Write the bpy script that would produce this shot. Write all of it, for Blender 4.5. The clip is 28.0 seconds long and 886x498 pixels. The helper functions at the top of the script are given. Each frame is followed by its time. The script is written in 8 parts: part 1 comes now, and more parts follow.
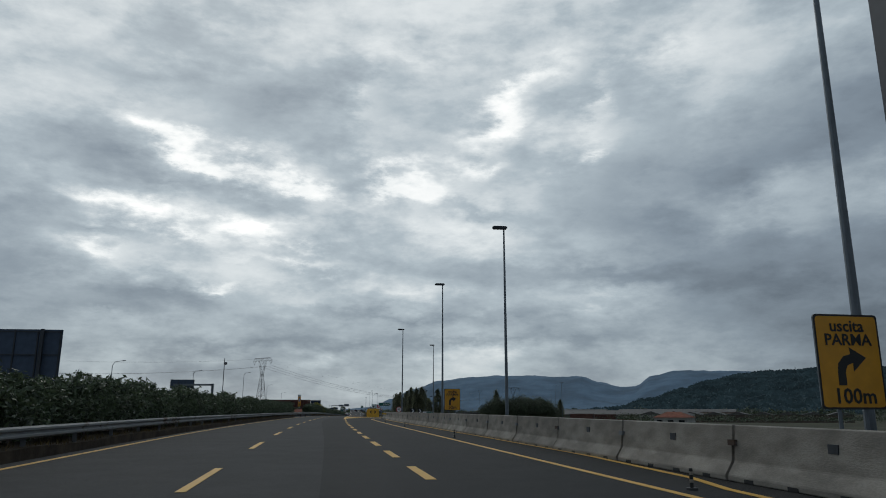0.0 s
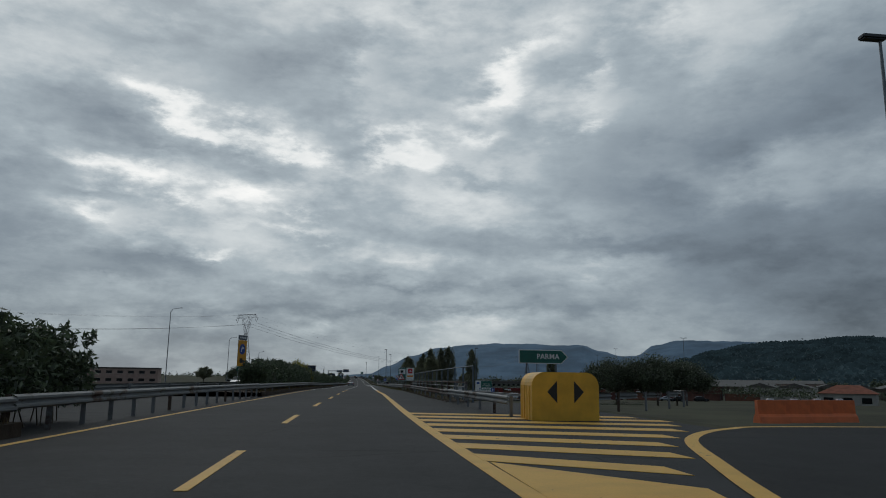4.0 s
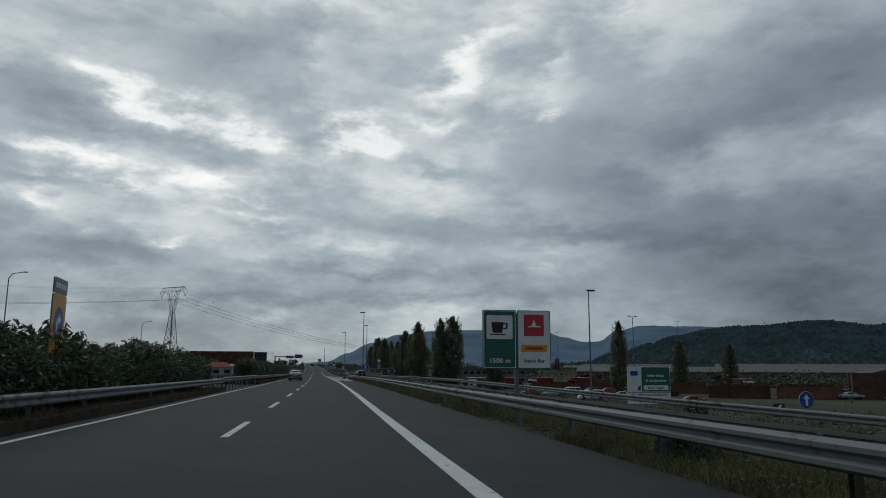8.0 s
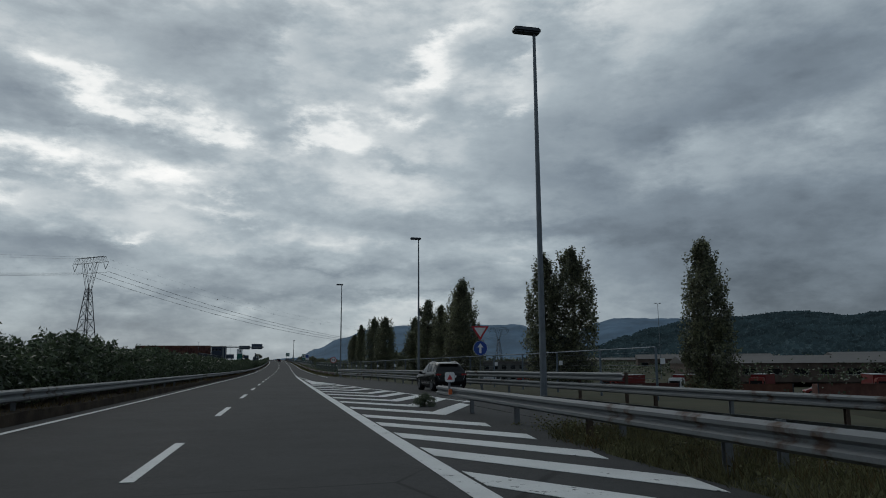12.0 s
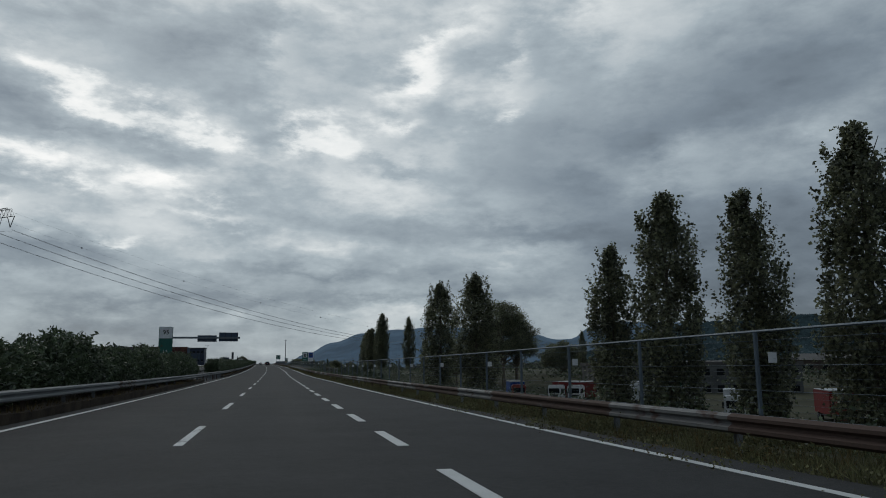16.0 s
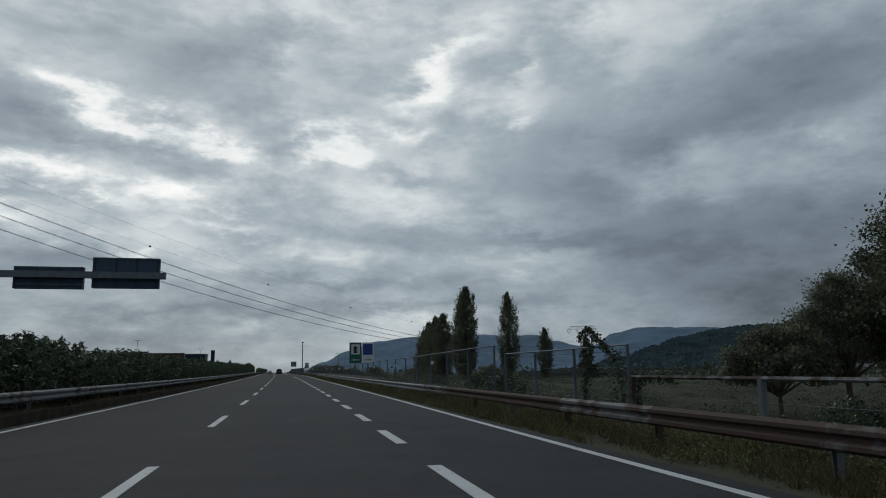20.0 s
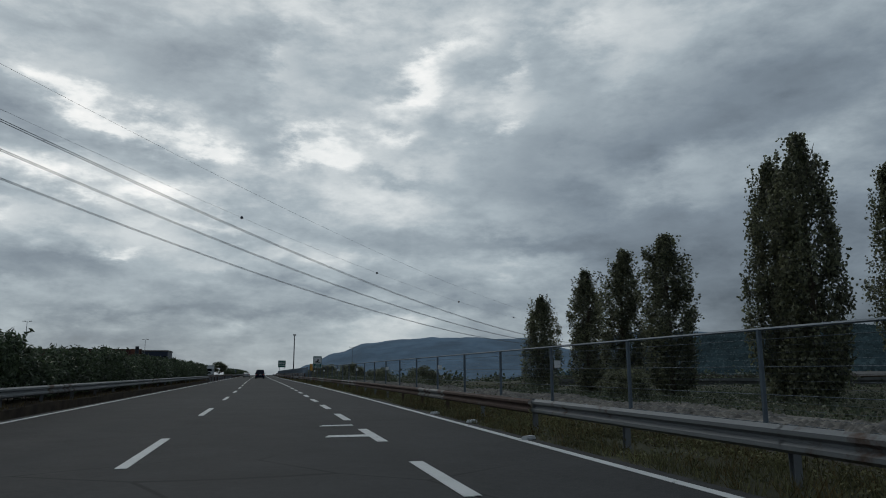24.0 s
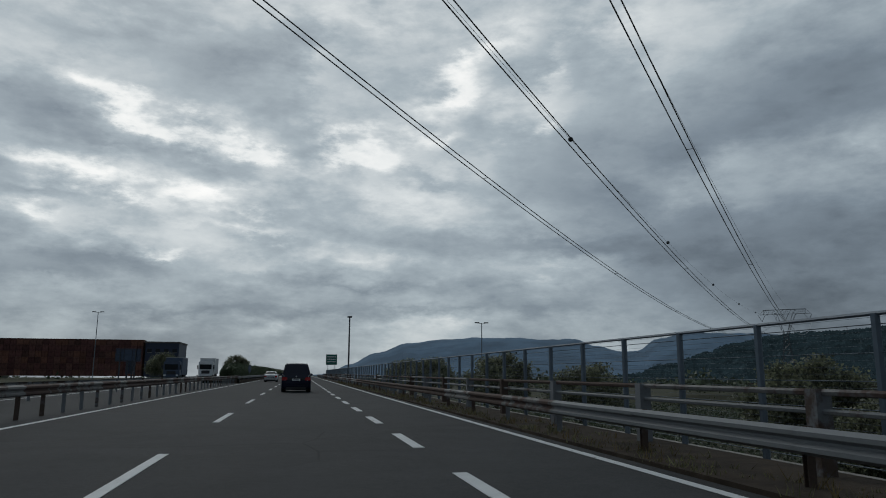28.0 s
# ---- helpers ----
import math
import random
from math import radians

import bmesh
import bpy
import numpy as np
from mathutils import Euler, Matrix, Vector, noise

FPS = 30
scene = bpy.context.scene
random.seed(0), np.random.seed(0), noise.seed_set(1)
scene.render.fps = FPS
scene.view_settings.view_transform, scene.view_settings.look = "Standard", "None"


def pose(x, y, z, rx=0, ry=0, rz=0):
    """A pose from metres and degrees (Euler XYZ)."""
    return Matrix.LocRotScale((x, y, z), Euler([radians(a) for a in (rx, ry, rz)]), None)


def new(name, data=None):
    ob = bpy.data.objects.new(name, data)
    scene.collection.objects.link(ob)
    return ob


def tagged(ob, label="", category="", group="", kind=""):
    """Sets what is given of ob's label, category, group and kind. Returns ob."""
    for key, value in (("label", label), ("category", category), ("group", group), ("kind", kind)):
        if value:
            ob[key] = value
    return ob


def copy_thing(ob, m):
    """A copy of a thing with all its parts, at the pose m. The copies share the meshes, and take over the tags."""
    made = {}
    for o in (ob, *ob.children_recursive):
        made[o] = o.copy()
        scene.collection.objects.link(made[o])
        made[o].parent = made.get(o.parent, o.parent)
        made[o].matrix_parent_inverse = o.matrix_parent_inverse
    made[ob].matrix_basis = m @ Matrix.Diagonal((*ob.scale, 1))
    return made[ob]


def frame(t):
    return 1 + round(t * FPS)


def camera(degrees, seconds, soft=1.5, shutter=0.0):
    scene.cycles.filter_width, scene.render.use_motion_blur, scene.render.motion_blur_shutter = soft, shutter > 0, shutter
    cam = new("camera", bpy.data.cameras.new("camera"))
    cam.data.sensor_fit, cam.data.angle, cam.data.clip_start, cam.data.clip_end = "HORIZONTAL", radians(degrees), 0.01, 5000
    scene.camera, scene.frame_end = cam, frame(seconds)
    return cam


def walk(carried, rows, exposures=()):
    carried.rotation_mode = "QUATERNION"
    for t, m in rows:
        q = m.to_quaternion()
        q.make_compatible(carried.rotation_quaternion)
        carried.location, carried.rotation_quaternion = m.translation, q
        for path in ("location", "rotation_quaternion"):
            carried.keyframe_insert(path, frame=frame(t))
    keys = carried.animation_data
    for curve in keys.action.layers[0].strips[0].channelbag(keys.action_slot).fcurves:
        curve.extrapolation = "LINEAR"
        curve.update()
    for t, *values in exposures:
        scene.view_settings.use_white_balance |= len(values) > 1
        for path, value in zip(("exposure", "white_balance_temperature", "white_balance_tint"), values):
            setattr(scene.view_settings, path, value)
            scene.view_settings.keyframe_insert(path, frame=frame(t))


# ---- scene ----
cam = camera(63.4, 28.0, soft=1.0)
PATH = [
    (0.0, pose(0.00, 0.00, 1.28, 102.89, -0.07, -6.60)),
    (0.5, pose(-0.77, 13.93, 1.40, 102.16, -0.69, -3.52)),
    (1.0, pose(-1.52, 27.88, 1.49, 101.30, -1.42, -3.03)),
    (1.5, pose(-2.23, 41.82, 1.56, 100.83, -1.70, -3.73)),
    (2.0, pose(-2.82, 55.78, 1.61, 100.57, -1.12, -5.97)),
    (2.5, pose(-3.30, 69.76, 1.65, 100.57, -0.70, -6.51)),
    (3.0, pose(-3.65, 83.79, 1.69, 100.60, -0.50, -7.29)),
    (3.5, pose(-3.89, 97.90, 1.72, 100.50, -0.62, -7.24)),
    (4.0, pose(-4.01, 112.04, 1.77, 100.40, -0.72, -6.97)),
    (4.5, pose(-4.04, 126.22, 1.82, 100.27, -0.83, -6.90)),
    (5.0, pose(-3.97, 140.42, 1.86, 100.06, -0.95, -7.13)),
    (5.5, pose(-3.83, 154.64, 1.88, 99.83, -1.06, -7.53)),
    (6.0, pose(-3.63, 168.86, 1.89, 99.73, -1.06, -7.67)),
    (6.5, pose(-3.38, 183.08, 1.88, 99.76, -0.72, -8.43)),
    (7.0, pose(-3.11, 197.31, 1.85, 99.76, -0.16, -8.84)),
    (7.5, pose(-2.83, 211.54, 1.77, 99.47, -0.02, -9.61)),
    (8.0, pose(-2.57, 225.78, 1.68, 99.44, -0.23, -10.25)),
    (8.5, pose(-2.31, 240.03, 1.58, 99.44, 0.01, -10.59)),
    (9.0, pose(-2.06, 254.29, 1.50, 99.27, 0.23, -10.83)),
    (9.5, pose(-1.81, 268.57, 1.45, 99.31, 0.48, -11.06)),
    (10.0, pose(-1.57, 282.86, 1.40, 99.35, 0.57, -11.42)),
    (10.5, pose(-1.37, 297.17, 1.35, 99.33, 0.53, -11.93)),
    (11.0, pose(-1.23, 311.47, 1.28, 99.25, 0.48, -12.68)),
    (11.5, pose(-1.15, 325.78, 1.20, 99.17, 0.23, -12.83)),
    (12.0, pose(-1.13, 340.08, 1.10, 99.05, 0.35, -12.65)),
    (12.5, pose(-1.16, 354.35, 1.02, 98.96, 0.19, -12.88)),
    (13.0, pose(-1.18, 368.58, 0.96, 98.92, 0.25, -12.97)),
    (13.5, pose(-1.19, 382.79, 0.89, 98.89, 0.20, -13.16)),
    (14.0, pose(-1.16, 396.98, 0.81, 99.01, 0.15, -13.01)),
    (14.5, pose(-1.10, 411.18, 0.74, 99.23, 0.06, -12.90)),
    (15.0, pose(-1.02, 425.37, 0.68, 99.43, -0.02, -13.03)),
    (15.5, pose(-0.93, 439.58, 0.64, 99.52, 0.02, -13.37)),
    (16.0, pose(-0.83, 453.82, 0.60, 99.45, 0.37, -13.44)),
    (16.5, pose(-0.72, 468.07, 0.58, 99.38, 0.61, -13.26)),
    (17.0, pose(-0.59, 482.35, 0.57, 99.48, 0.79, -12.78)),
    (17.5, pose(-0.45, 496.64, 0.61, 99.43, 1.21, -12.34)),
    (18.0, pose(-0.31, 510.94, 0.65, 99.64, 1.60, -12.60)),
    (18.5, pose(-0.17, 525.30, 0.70, 99.69, 1.54, -13.06)),
    (19.0, pose(-0.05, 539.77, 0.77, 99.97, 1.26, -13.42)),
    (19.5, pose(0.06, 554.30, 0.85, 99.97, 0.84, -13.01)),
    (20.0, pose(0.17, 568.84, 0.96, 100.10, 0.80, -12.30)),
    (20.5, pose(0.29, 583.38, 1.08, 100.26, 1.38, -12.07)),
    (21.0, pose(0.38, 597.90, 1.22, 100.50, 1.74, -12.26)),
    (21.5, pose(0.41, 612.42, 1.39, 100.55, 1.50, -12.52)),
    (22.0, pose(0.40, 626.94, 1.55, 100.59, 1.31, -12.52)),
    (22.5, pose(0.37, 641.44, 1.71, 100.65, 1.12, -12.61)),
    (23.0, pose(0.33, 655.90, 1.89, 100.74, 0.89, -12.79)),
    (23.5, pose(0.28, 670.33, 2.07, 100.71, 0.58, -13.06)),
    (24.0, pose(0.23, 684.69, 2.25, 100.36, 0.32, -13.43)),
    (24.5, pose(0.18, 698.98, 2.43, 100.39, 0.45, -13.94)),
    (25.0, pose(0.13, 713.18, 2.60, 100.42, 0.42, -13.91)),
    (25.5, pose(0.07, 727.26, 2.78, 100.69, 0.76, -13.71)),
    (26.0, pose(-0.04, 741.22, 2.95, 100.77, 0.88, -13.99)),
    (26.5, pose(-0.22, 755.09, 3.10, 100.81, 1.14, -13.19)),
    (27.0, pose(-0.44, 768.92, 3.22, 100.80, 1.14, -12.32)),
    (27.5, pose(-0.65, 782.71, 3.35, 100.55, 0.74, -11.85)),
    (28.0, pose(-0.87, 796.48, 3.53, 100.45, -0.22, -10.45)),
]
walk(cam, PATH, exposures=((0.0, 0.16), (0.8, -0.06), (3.0, -0.06), (6.0, 0.0), (28.0, 0.0)))

# ---- light ----
SUN_EL, SUN_AZ = 38.0, -14.0
BREAKS_WEST = [
    (-0.305, 0.404, 0.035, 0.01, -18, 1), (-0.264, 0.383, 0.026, 0.012, -42, 1), (-0.207, 0.356, 0.049, 0.01, -10, 1),
    (-0.211, 0.338, 0.041, 0.008, -27, 0.7), (-0.145, 0.329, 0.045, 0.011, -12, 1), (-0.092, 0.332, 0.028, 0.016, -24, 0.9),
    (-0.061, 0.309, 0.034, 0.007, -16, 0.8), (-0.353, 0.295, 0.043, 0.007, -7, 1), (-0.289, 0.276, 0.031, 0.01, -8, 1),
    (-0.246, 0.257, 0.037, 0.008, -28, 0.9), (-0.178, 0.255, 0.035, 0.009, -11, 0.9), (-0.126, 0.251, 0.037, 0.008, -3, 0.8),
    (-0.353, 0.218, 0.028, 0.007, -4, 0.8), (-0.084, 0.206, 0.05, 0.006, -2, 0.6)]
BREAKS_AHEAD = [
    (-0.092, 0.231, 0.061, 0.007, -1, 0.5), (-0.202, 0.174, 0.024, 0.005, -2, 0.8), (0.021, 0.324, 0.021, 0.012, 24, 0.8),
    (0.062, 0.346, 0.033, 0.015, -2, 1), (0.068, 0.316, 0.039, 0.011, -5, 0.9), (0.085, 0.339, 0.01, 0.026, -7, 0.6),
    (0.17, 0.356, 0.028, 0.009, 21, 0.7), (0.201, 0.41, 0.036, 0.009, 32, 0.9), (0.226, 0.451, 0.032, 0.014, 57, 0.9),
    (0.262, 0.499, 0.05, 0.014, 39, 1), (0.33, 0.386, 0.032, 0.008, 30, 0.8), (0.36, 0.47, 0.012, 0.03, -10, 0.6),
    (0.002, 0.473, 0.016, 0.039, -10, 0.5), (0.473, 0.567, 0.061, 0.015, 15, 0.5), (0.358, 0.147, 0.059, 0.013, 9, 0.55)]
PALE_CLOUD = [
    (0.647, 0.337, 0.063, 0.027, 30, 0.7), (0.646, 0.286, 0.054, 0.021, -7, 0.6), (0.926, 0.374, 0.093, 0.033, 14, 0.8),
    (0.127, 0.167, 0.141, 0.01, -1, 0.6), (-0.035, 0.073, 0.17, 0.008, 0, 0.6), (0.135, 0.246, 0.204, 0.02, -2, 0.45),
    (0.281, 0.396, 0.076, 0.051, 42, 0.4), (0.529, 0.527, 0.07, 0.068, 5, 0.35), (0.258, 0.084, 0.155, 0.008, 0, 0.45),
    (0.084, 0.524, 0.077, 0.027, 5, 0.4), (-0.256, 0.192, 0.107, 0.009, -5, 0.4)]
DARK_WEST = [
    (-0.116, 0.45, 0.088, 0.042, 18, 0.8), (-0.296, 0.48, 0.088, 0.023, -6, 0.55), (-0.35, 0.356, 0.059, 0.017, -12, 0.7),
    (-0.271, 0.316, 0.094, 0.009, -13, 0.55), (-0.342, 0.25, 0.058, 0.011, -9, 0.6), (-0.288, 0.158, 0.119, 0.015, -3, 0.7),
    (-0.334, 0.134, 0.081, 0.015, 1, 0.6), (-0.043, 0.383, 0.055, 0.025, -7, 0.45), (0.126, 0.43, 0.071, 0.039, 25, 0.45),
    (0.056, 0.132, 0.153, 0.007, 3, 0.7), (0.151, 0.293, 0.101, 0.014, -8, 0.35), (-0.166, 0.092, 0.222, 0.01, 1, 0.4)]
DARK_EAST = [
    (0.712, 0.415, 0.212, 0.047, 16, 1), (0.862, 0.531, 0.177, 0.05, 14, 0.9), (0.567, 0.349, 0.048, 0.023, -7, 0.7),
    (0.448, 0.267, 0.13, 0.04, -9, 0.9), (0.4, 0.197, 0.185, 0.015, -1, 0.9), (0.624, 0.196, 0.244, 0.054, 2, 0.7),
    (0.833, 0.268, 0.177, 0.047, 7, 0.6), (0.416, 0.369, 0.078, 0.035, 22, 0.5), (0.185, 0.286, 0.076, 0.012, -12, 0.4),
    (0.717, 0.127, 0.272, 0.045, 1, 0.5), (0.135, 0.099, 0.217, 0.006, 1, 0.45), (0.496, 0.457, 0.061, 0.036, 23, 0.4)]


class Net:
    """Short words for building a node tree."""

    def __init__(self, tree):
        self.t = tree
        tree.nodes.clear()

    def n(self, kind):
        return self.t.nodes.new(kind)

    def link(self, a, b):
        self.t.links.new(a, b)

    def put(self, socket, v):
        if isinstance(v, bpy.types.NodeSocket):
            self.link(v, socket)
        else:
            socket.default_value = v

    def m(self, op, a, b=0.0, c=0.0, clamp=False):
        node = self.n("ShaderNodeMath")
        node.operation, node.use_clamp = op, clamp
        for s, v in zip(node.inputs, (a, b, c)):
            self.put(s, v)
        return node.outputs[0]

    def noise(self, vec, scale, detail=4.0, rough=0.55):
        node = self.n("ShaderNodeTexNoise")
        self.put(node.inputs["Vector"], vec)
        node.inputs["Scale"].default_value, node.inputs["Detail"].default_value = scale, detail
        node.inputs["Roughness"].default_value = rough
        return node.outputs[0]

    def ramp(self, v, a, b, c=0.0, d=1.0):
        node = self.n("ShaderNodeMapRange")
        node.interpolation_type = "SMOOTHSTEP"
        for s, x in zip(node.inputs, (v, a, b, c, d)):
            self.put(s, x)
        return node.outputs[0]

    def mix(self, f, a, b, kind="MIX"):
        node = self.n("ShaderNodeMix")
        node.data_type, node.blend_type = "RGBA", kind
        for s, x in zip((node.inputs[0], node.inputs[6], node.inputs[7]), (f, a, b)):
            self.put(s, x)
        return node.outputs[2]


def rgb(r, g, b):
    return (r, g, b, 1.0)


def build_sky():
    """An overcast sky: grey cloud decks with the bright breaks that stand over the road."""
    world = bpy.data.worlds.new("overcast_sky")
    scene.world = world
    world.use_nodes = True
    q = Net(world.node_tree)
    out, back = q.n("ShaderNodeOutputWorld"), q.n("ShaderNodeBackground")
    q.link(back.outputs[0], out.inputs[0])
    sky = q.n("ShaderNodeTexSky")
    sky.sky_type, sky.sun_disc = "NISHITA", False
    sky.sun_elevation, sky.sun_rotation = radians(SUN_EL), radians(SUN_AZ)
    way = q.n("ShaderNodeTexCoord").outputs["Generated"]
    sep = q.n("ShaderNodeSeparateXYZ")
    q.link(way, sep.inputs[0])
    x, y, z = sep.outputs
    up = q.m("MAXIMUM", z, 0.0)
    # the cloud deck as a plane overhead
    flat = q.n("ShaderNodeCombineXYZ")
    den = q.m("ADD", up, 0.22)
    q.put(flat.inputs[0], q.m("DIVIDE", x, den))
    q.put(flat.inputs[1], q.m("DIVIDE", y, den))
    deck = q.noise(flat.outputs[0], 1.3, 6.0, 0.5)
    # cloud lumps, wider than high
    wide = q.n("ShaderNodeMapping")
    q.link(way, wide.inputs[0])
    wide.inputs[3].default_value = (1.0, 1.0, 2.3)
    lump = q.noise(wide.outputs[0], 5.5, 9.0, 0.6)
    rag = q.noise(wide.outputs[0], 13.0, 7.0, 0.58)
    fleck = q.noise(flat.outputs[0], 7.0, 8.0, 0.62)
    # the part of the sky ahead of the road
    ahead = q.m("MAXIMUM", y, 0.25)
    uv = q.n("ShaderNodeCombineXYZ")
    wob = q.noise(wide.outputs[0], 11.0, 7.0, 0.62)
    wob2 = q.noise(wide.outputs[0], 13.7, 7.0, 0.62)
    q.put(uv.inputs[0], q.m("ADD", q.m("DIVIDE", x, ahead), q.m("MULTIPLY_ADD", wob, 0.15, -0.075)))
    q.put(uv.inputs[1], q.m("ADD", q.m("DIVIDE", z, ahead), q.m("MULTIPLY_ADD", wob2, 0.085, -0.0425)))
    face = q.ramp(y, 0.35, 0.6)

    def patches(blobs, grow):
        total = None
        for u, v, a, b, turn, k in blobs:
            mp = q.n("ShaderNodeMapping")
            mp.vector_type = "TEXTURE"
            q.link(uv.outputs[0], mp.inputs[0])
            mp.inputs[1].default_value, mp.inputs[2].default_value = (u, v, 0), (0, 0, radians(turn))
            mp.inputs[3].default_value = (a * grow, b * grow, 1)
            g = q.n("ShaderNodeTexGradient")
            g.gradient_type = "QUADRATIC_SPHERE"
            q.link(mp.outputs[0], g.inputs[0])
            term = q.m("MULTIPLY", g.outputs[1], k)
            total = term if total is None else q.m("ADD", total, term)
        return q.m("MULTIPLY", total, face)

    bright, pale, dark = patches(BREAKS_WEST + BREAKS_AHEAD, 3.3), patches(PALE_CLOUD, 2.6), patches(DARK_WEST + DARK_EAST, 2.7)
    ragged = q.m("MULTIPLY_ADD", q.ramp(rag, 0.34, 0.66), 1.3, 0.35)
    glare = q.m("SMOOTH_MIN", q.m("MULTIPLY", q.m("POWER", bright, 1.25), ragged), 1.15, 0.6)
    lift = q.m("MULTIPLY_ADD", q.ramp(lump, 0.35, 0.65), 0.9, 0.55)
    billow = q.m("ABSOLUTE", q.m("MULTIPLY_ADD", rag, 2.0, -1.0))
    tone = q.m("ADD", q.m("MULTIPLY_ADD", deck, 0.12, 0.372), q.m("MULTIPLY_ADD", q.ramp(lump, 0.3, 0.7), 0.26, -0.13))
    tone = q.m("ADD", tone, q.m("MULTIPLY_ADD", fleck, 0.10, -0.05))
    tone = q.m("ADD", tone, q.m("MULTIPLY_ADD", rag, 0.10, -0.05))
    tone = q.m("ADD", tone, q.m("MULTIPLY_ADD", billow, -0.10, 0.02))
    tone = q.m("ADD", tone, q.m("MULTIPLY", glare, 0.33))
    tone = q.m("ADD", tone, q.m("MULTIPLY", q.m("MULTIPLY", pale, lift), 0.17))
    glow = patches([(0.14, 0.30, 0.34, 0.26, 0, 1.0)], 1.6)
    tone = q.m("ADD", tone, q.m("MULTIPLY", glow, 0.085))
    shade = q.m("SMOOTH_MIN", q.m("MULTIPLY", dark, lift), 1.1, 0.5)
    tone = q.m("SUBTRACT", tone, q.m("MULTIPLY", shade, 0.235))
    # the cloud is thinner towards the hidden sun, and greyer away from it
    lo = SUN_EL * 0.6
    toward = q.m("ADD", q.m("MULTIPLY", x, math.sin(radians(SUN_AZ)) * math.cos(radians(lo))),
                 q.m("MULTIPLY", y, math.cos(radians(SUN_AZ)) * math.cos(radians(lo))))
    toward = q.m("ADD", toward, q.m("MULTIPLY", z, math.sin(radians(lo))))
    tone = q.m("MULTIPLY", tone, q.ramp(toward, 0.2, 0.92, 0.45, 1.0))
    tone = q.m("ADD", tone, q.ramp(z, 0.2, 0.45, 0.0, 0.045))
    # thicker cloud low down, but for the stretch over the road
    low = q.m("MULTIPLY", q.ramp(z, 0.03, 0.2, -0.085, 0.0), q.m("MULTIPLY_ADD", q.ramp(q.m("ABSOLUTE", q.m("SUBTRACT", x, 0.12)), 0.0, 0.3), 0.75, 0.25))
    east = q.m("MULTIPLY", q.ramp(q.m("DIVIDE", x, ahead), 0.42, 0.8, 0.0, -0.085), q.ramp(z, 0.12, 0.32, 1.0, 0.0))
    west = q.m("MULTIPLY", q.ramp(q.m("DIVIDE", x, ahead), -0.5, -0.12, -0.05, 0.0), q.ramp(z, 0.1, 0.4, 1.0, 0.0))
    tone = q.m("MAXIMUM", q.m("ADD", q.m("ADD", q.m("ADD", tone, low), east), west), 0.06)
    ramp = q.n("ShaderNodeValToRGB")
    q.put(ramp.inputs[0], tone)
    el = ramp.color_ramp.elements
    el[0].position, el[0].color = 0.0, rgb(0.05, 0.065, 0.085)
    el[1].position, el[1].color = 1.0, rgb(0.95, 0.95, 0.93)
    for pos, c in ((0.25, rgb(0.192, 0.236, 0.278)), (0.45, rgb(0.360, 0.420, 0.458)), (0.7, rgb(0.70, 0.735, 0.74))):
        e = el.new(pos)
        e.color = c
    blue = q.mix(0.06, ramp.outputs[0], sky.outputs[0], "MIX")
    dim = q.mix(0.94, blue, ramp.outputs[0])
    ground = q.mix(q.ramp(z, -0.06, 0.0), rgb(0.05, 0.055, 0.05), dim)
    q.link(ground, back.inputs[0])
    back.inputs[1].default_value = 1.0


build_sky()
sun = new("sun", bpy.data.lights.new("sun", "SUN"))
sun.data.energy, sun.data.angle, sun.data.color = 0.3, radians(25), (1.0, 0.96, 0.9)
sun.matrix_world = pose(0, 0, 60, 90 - SUN_EL, 0, 180 - SUN_AZ)

# ---- materials ----


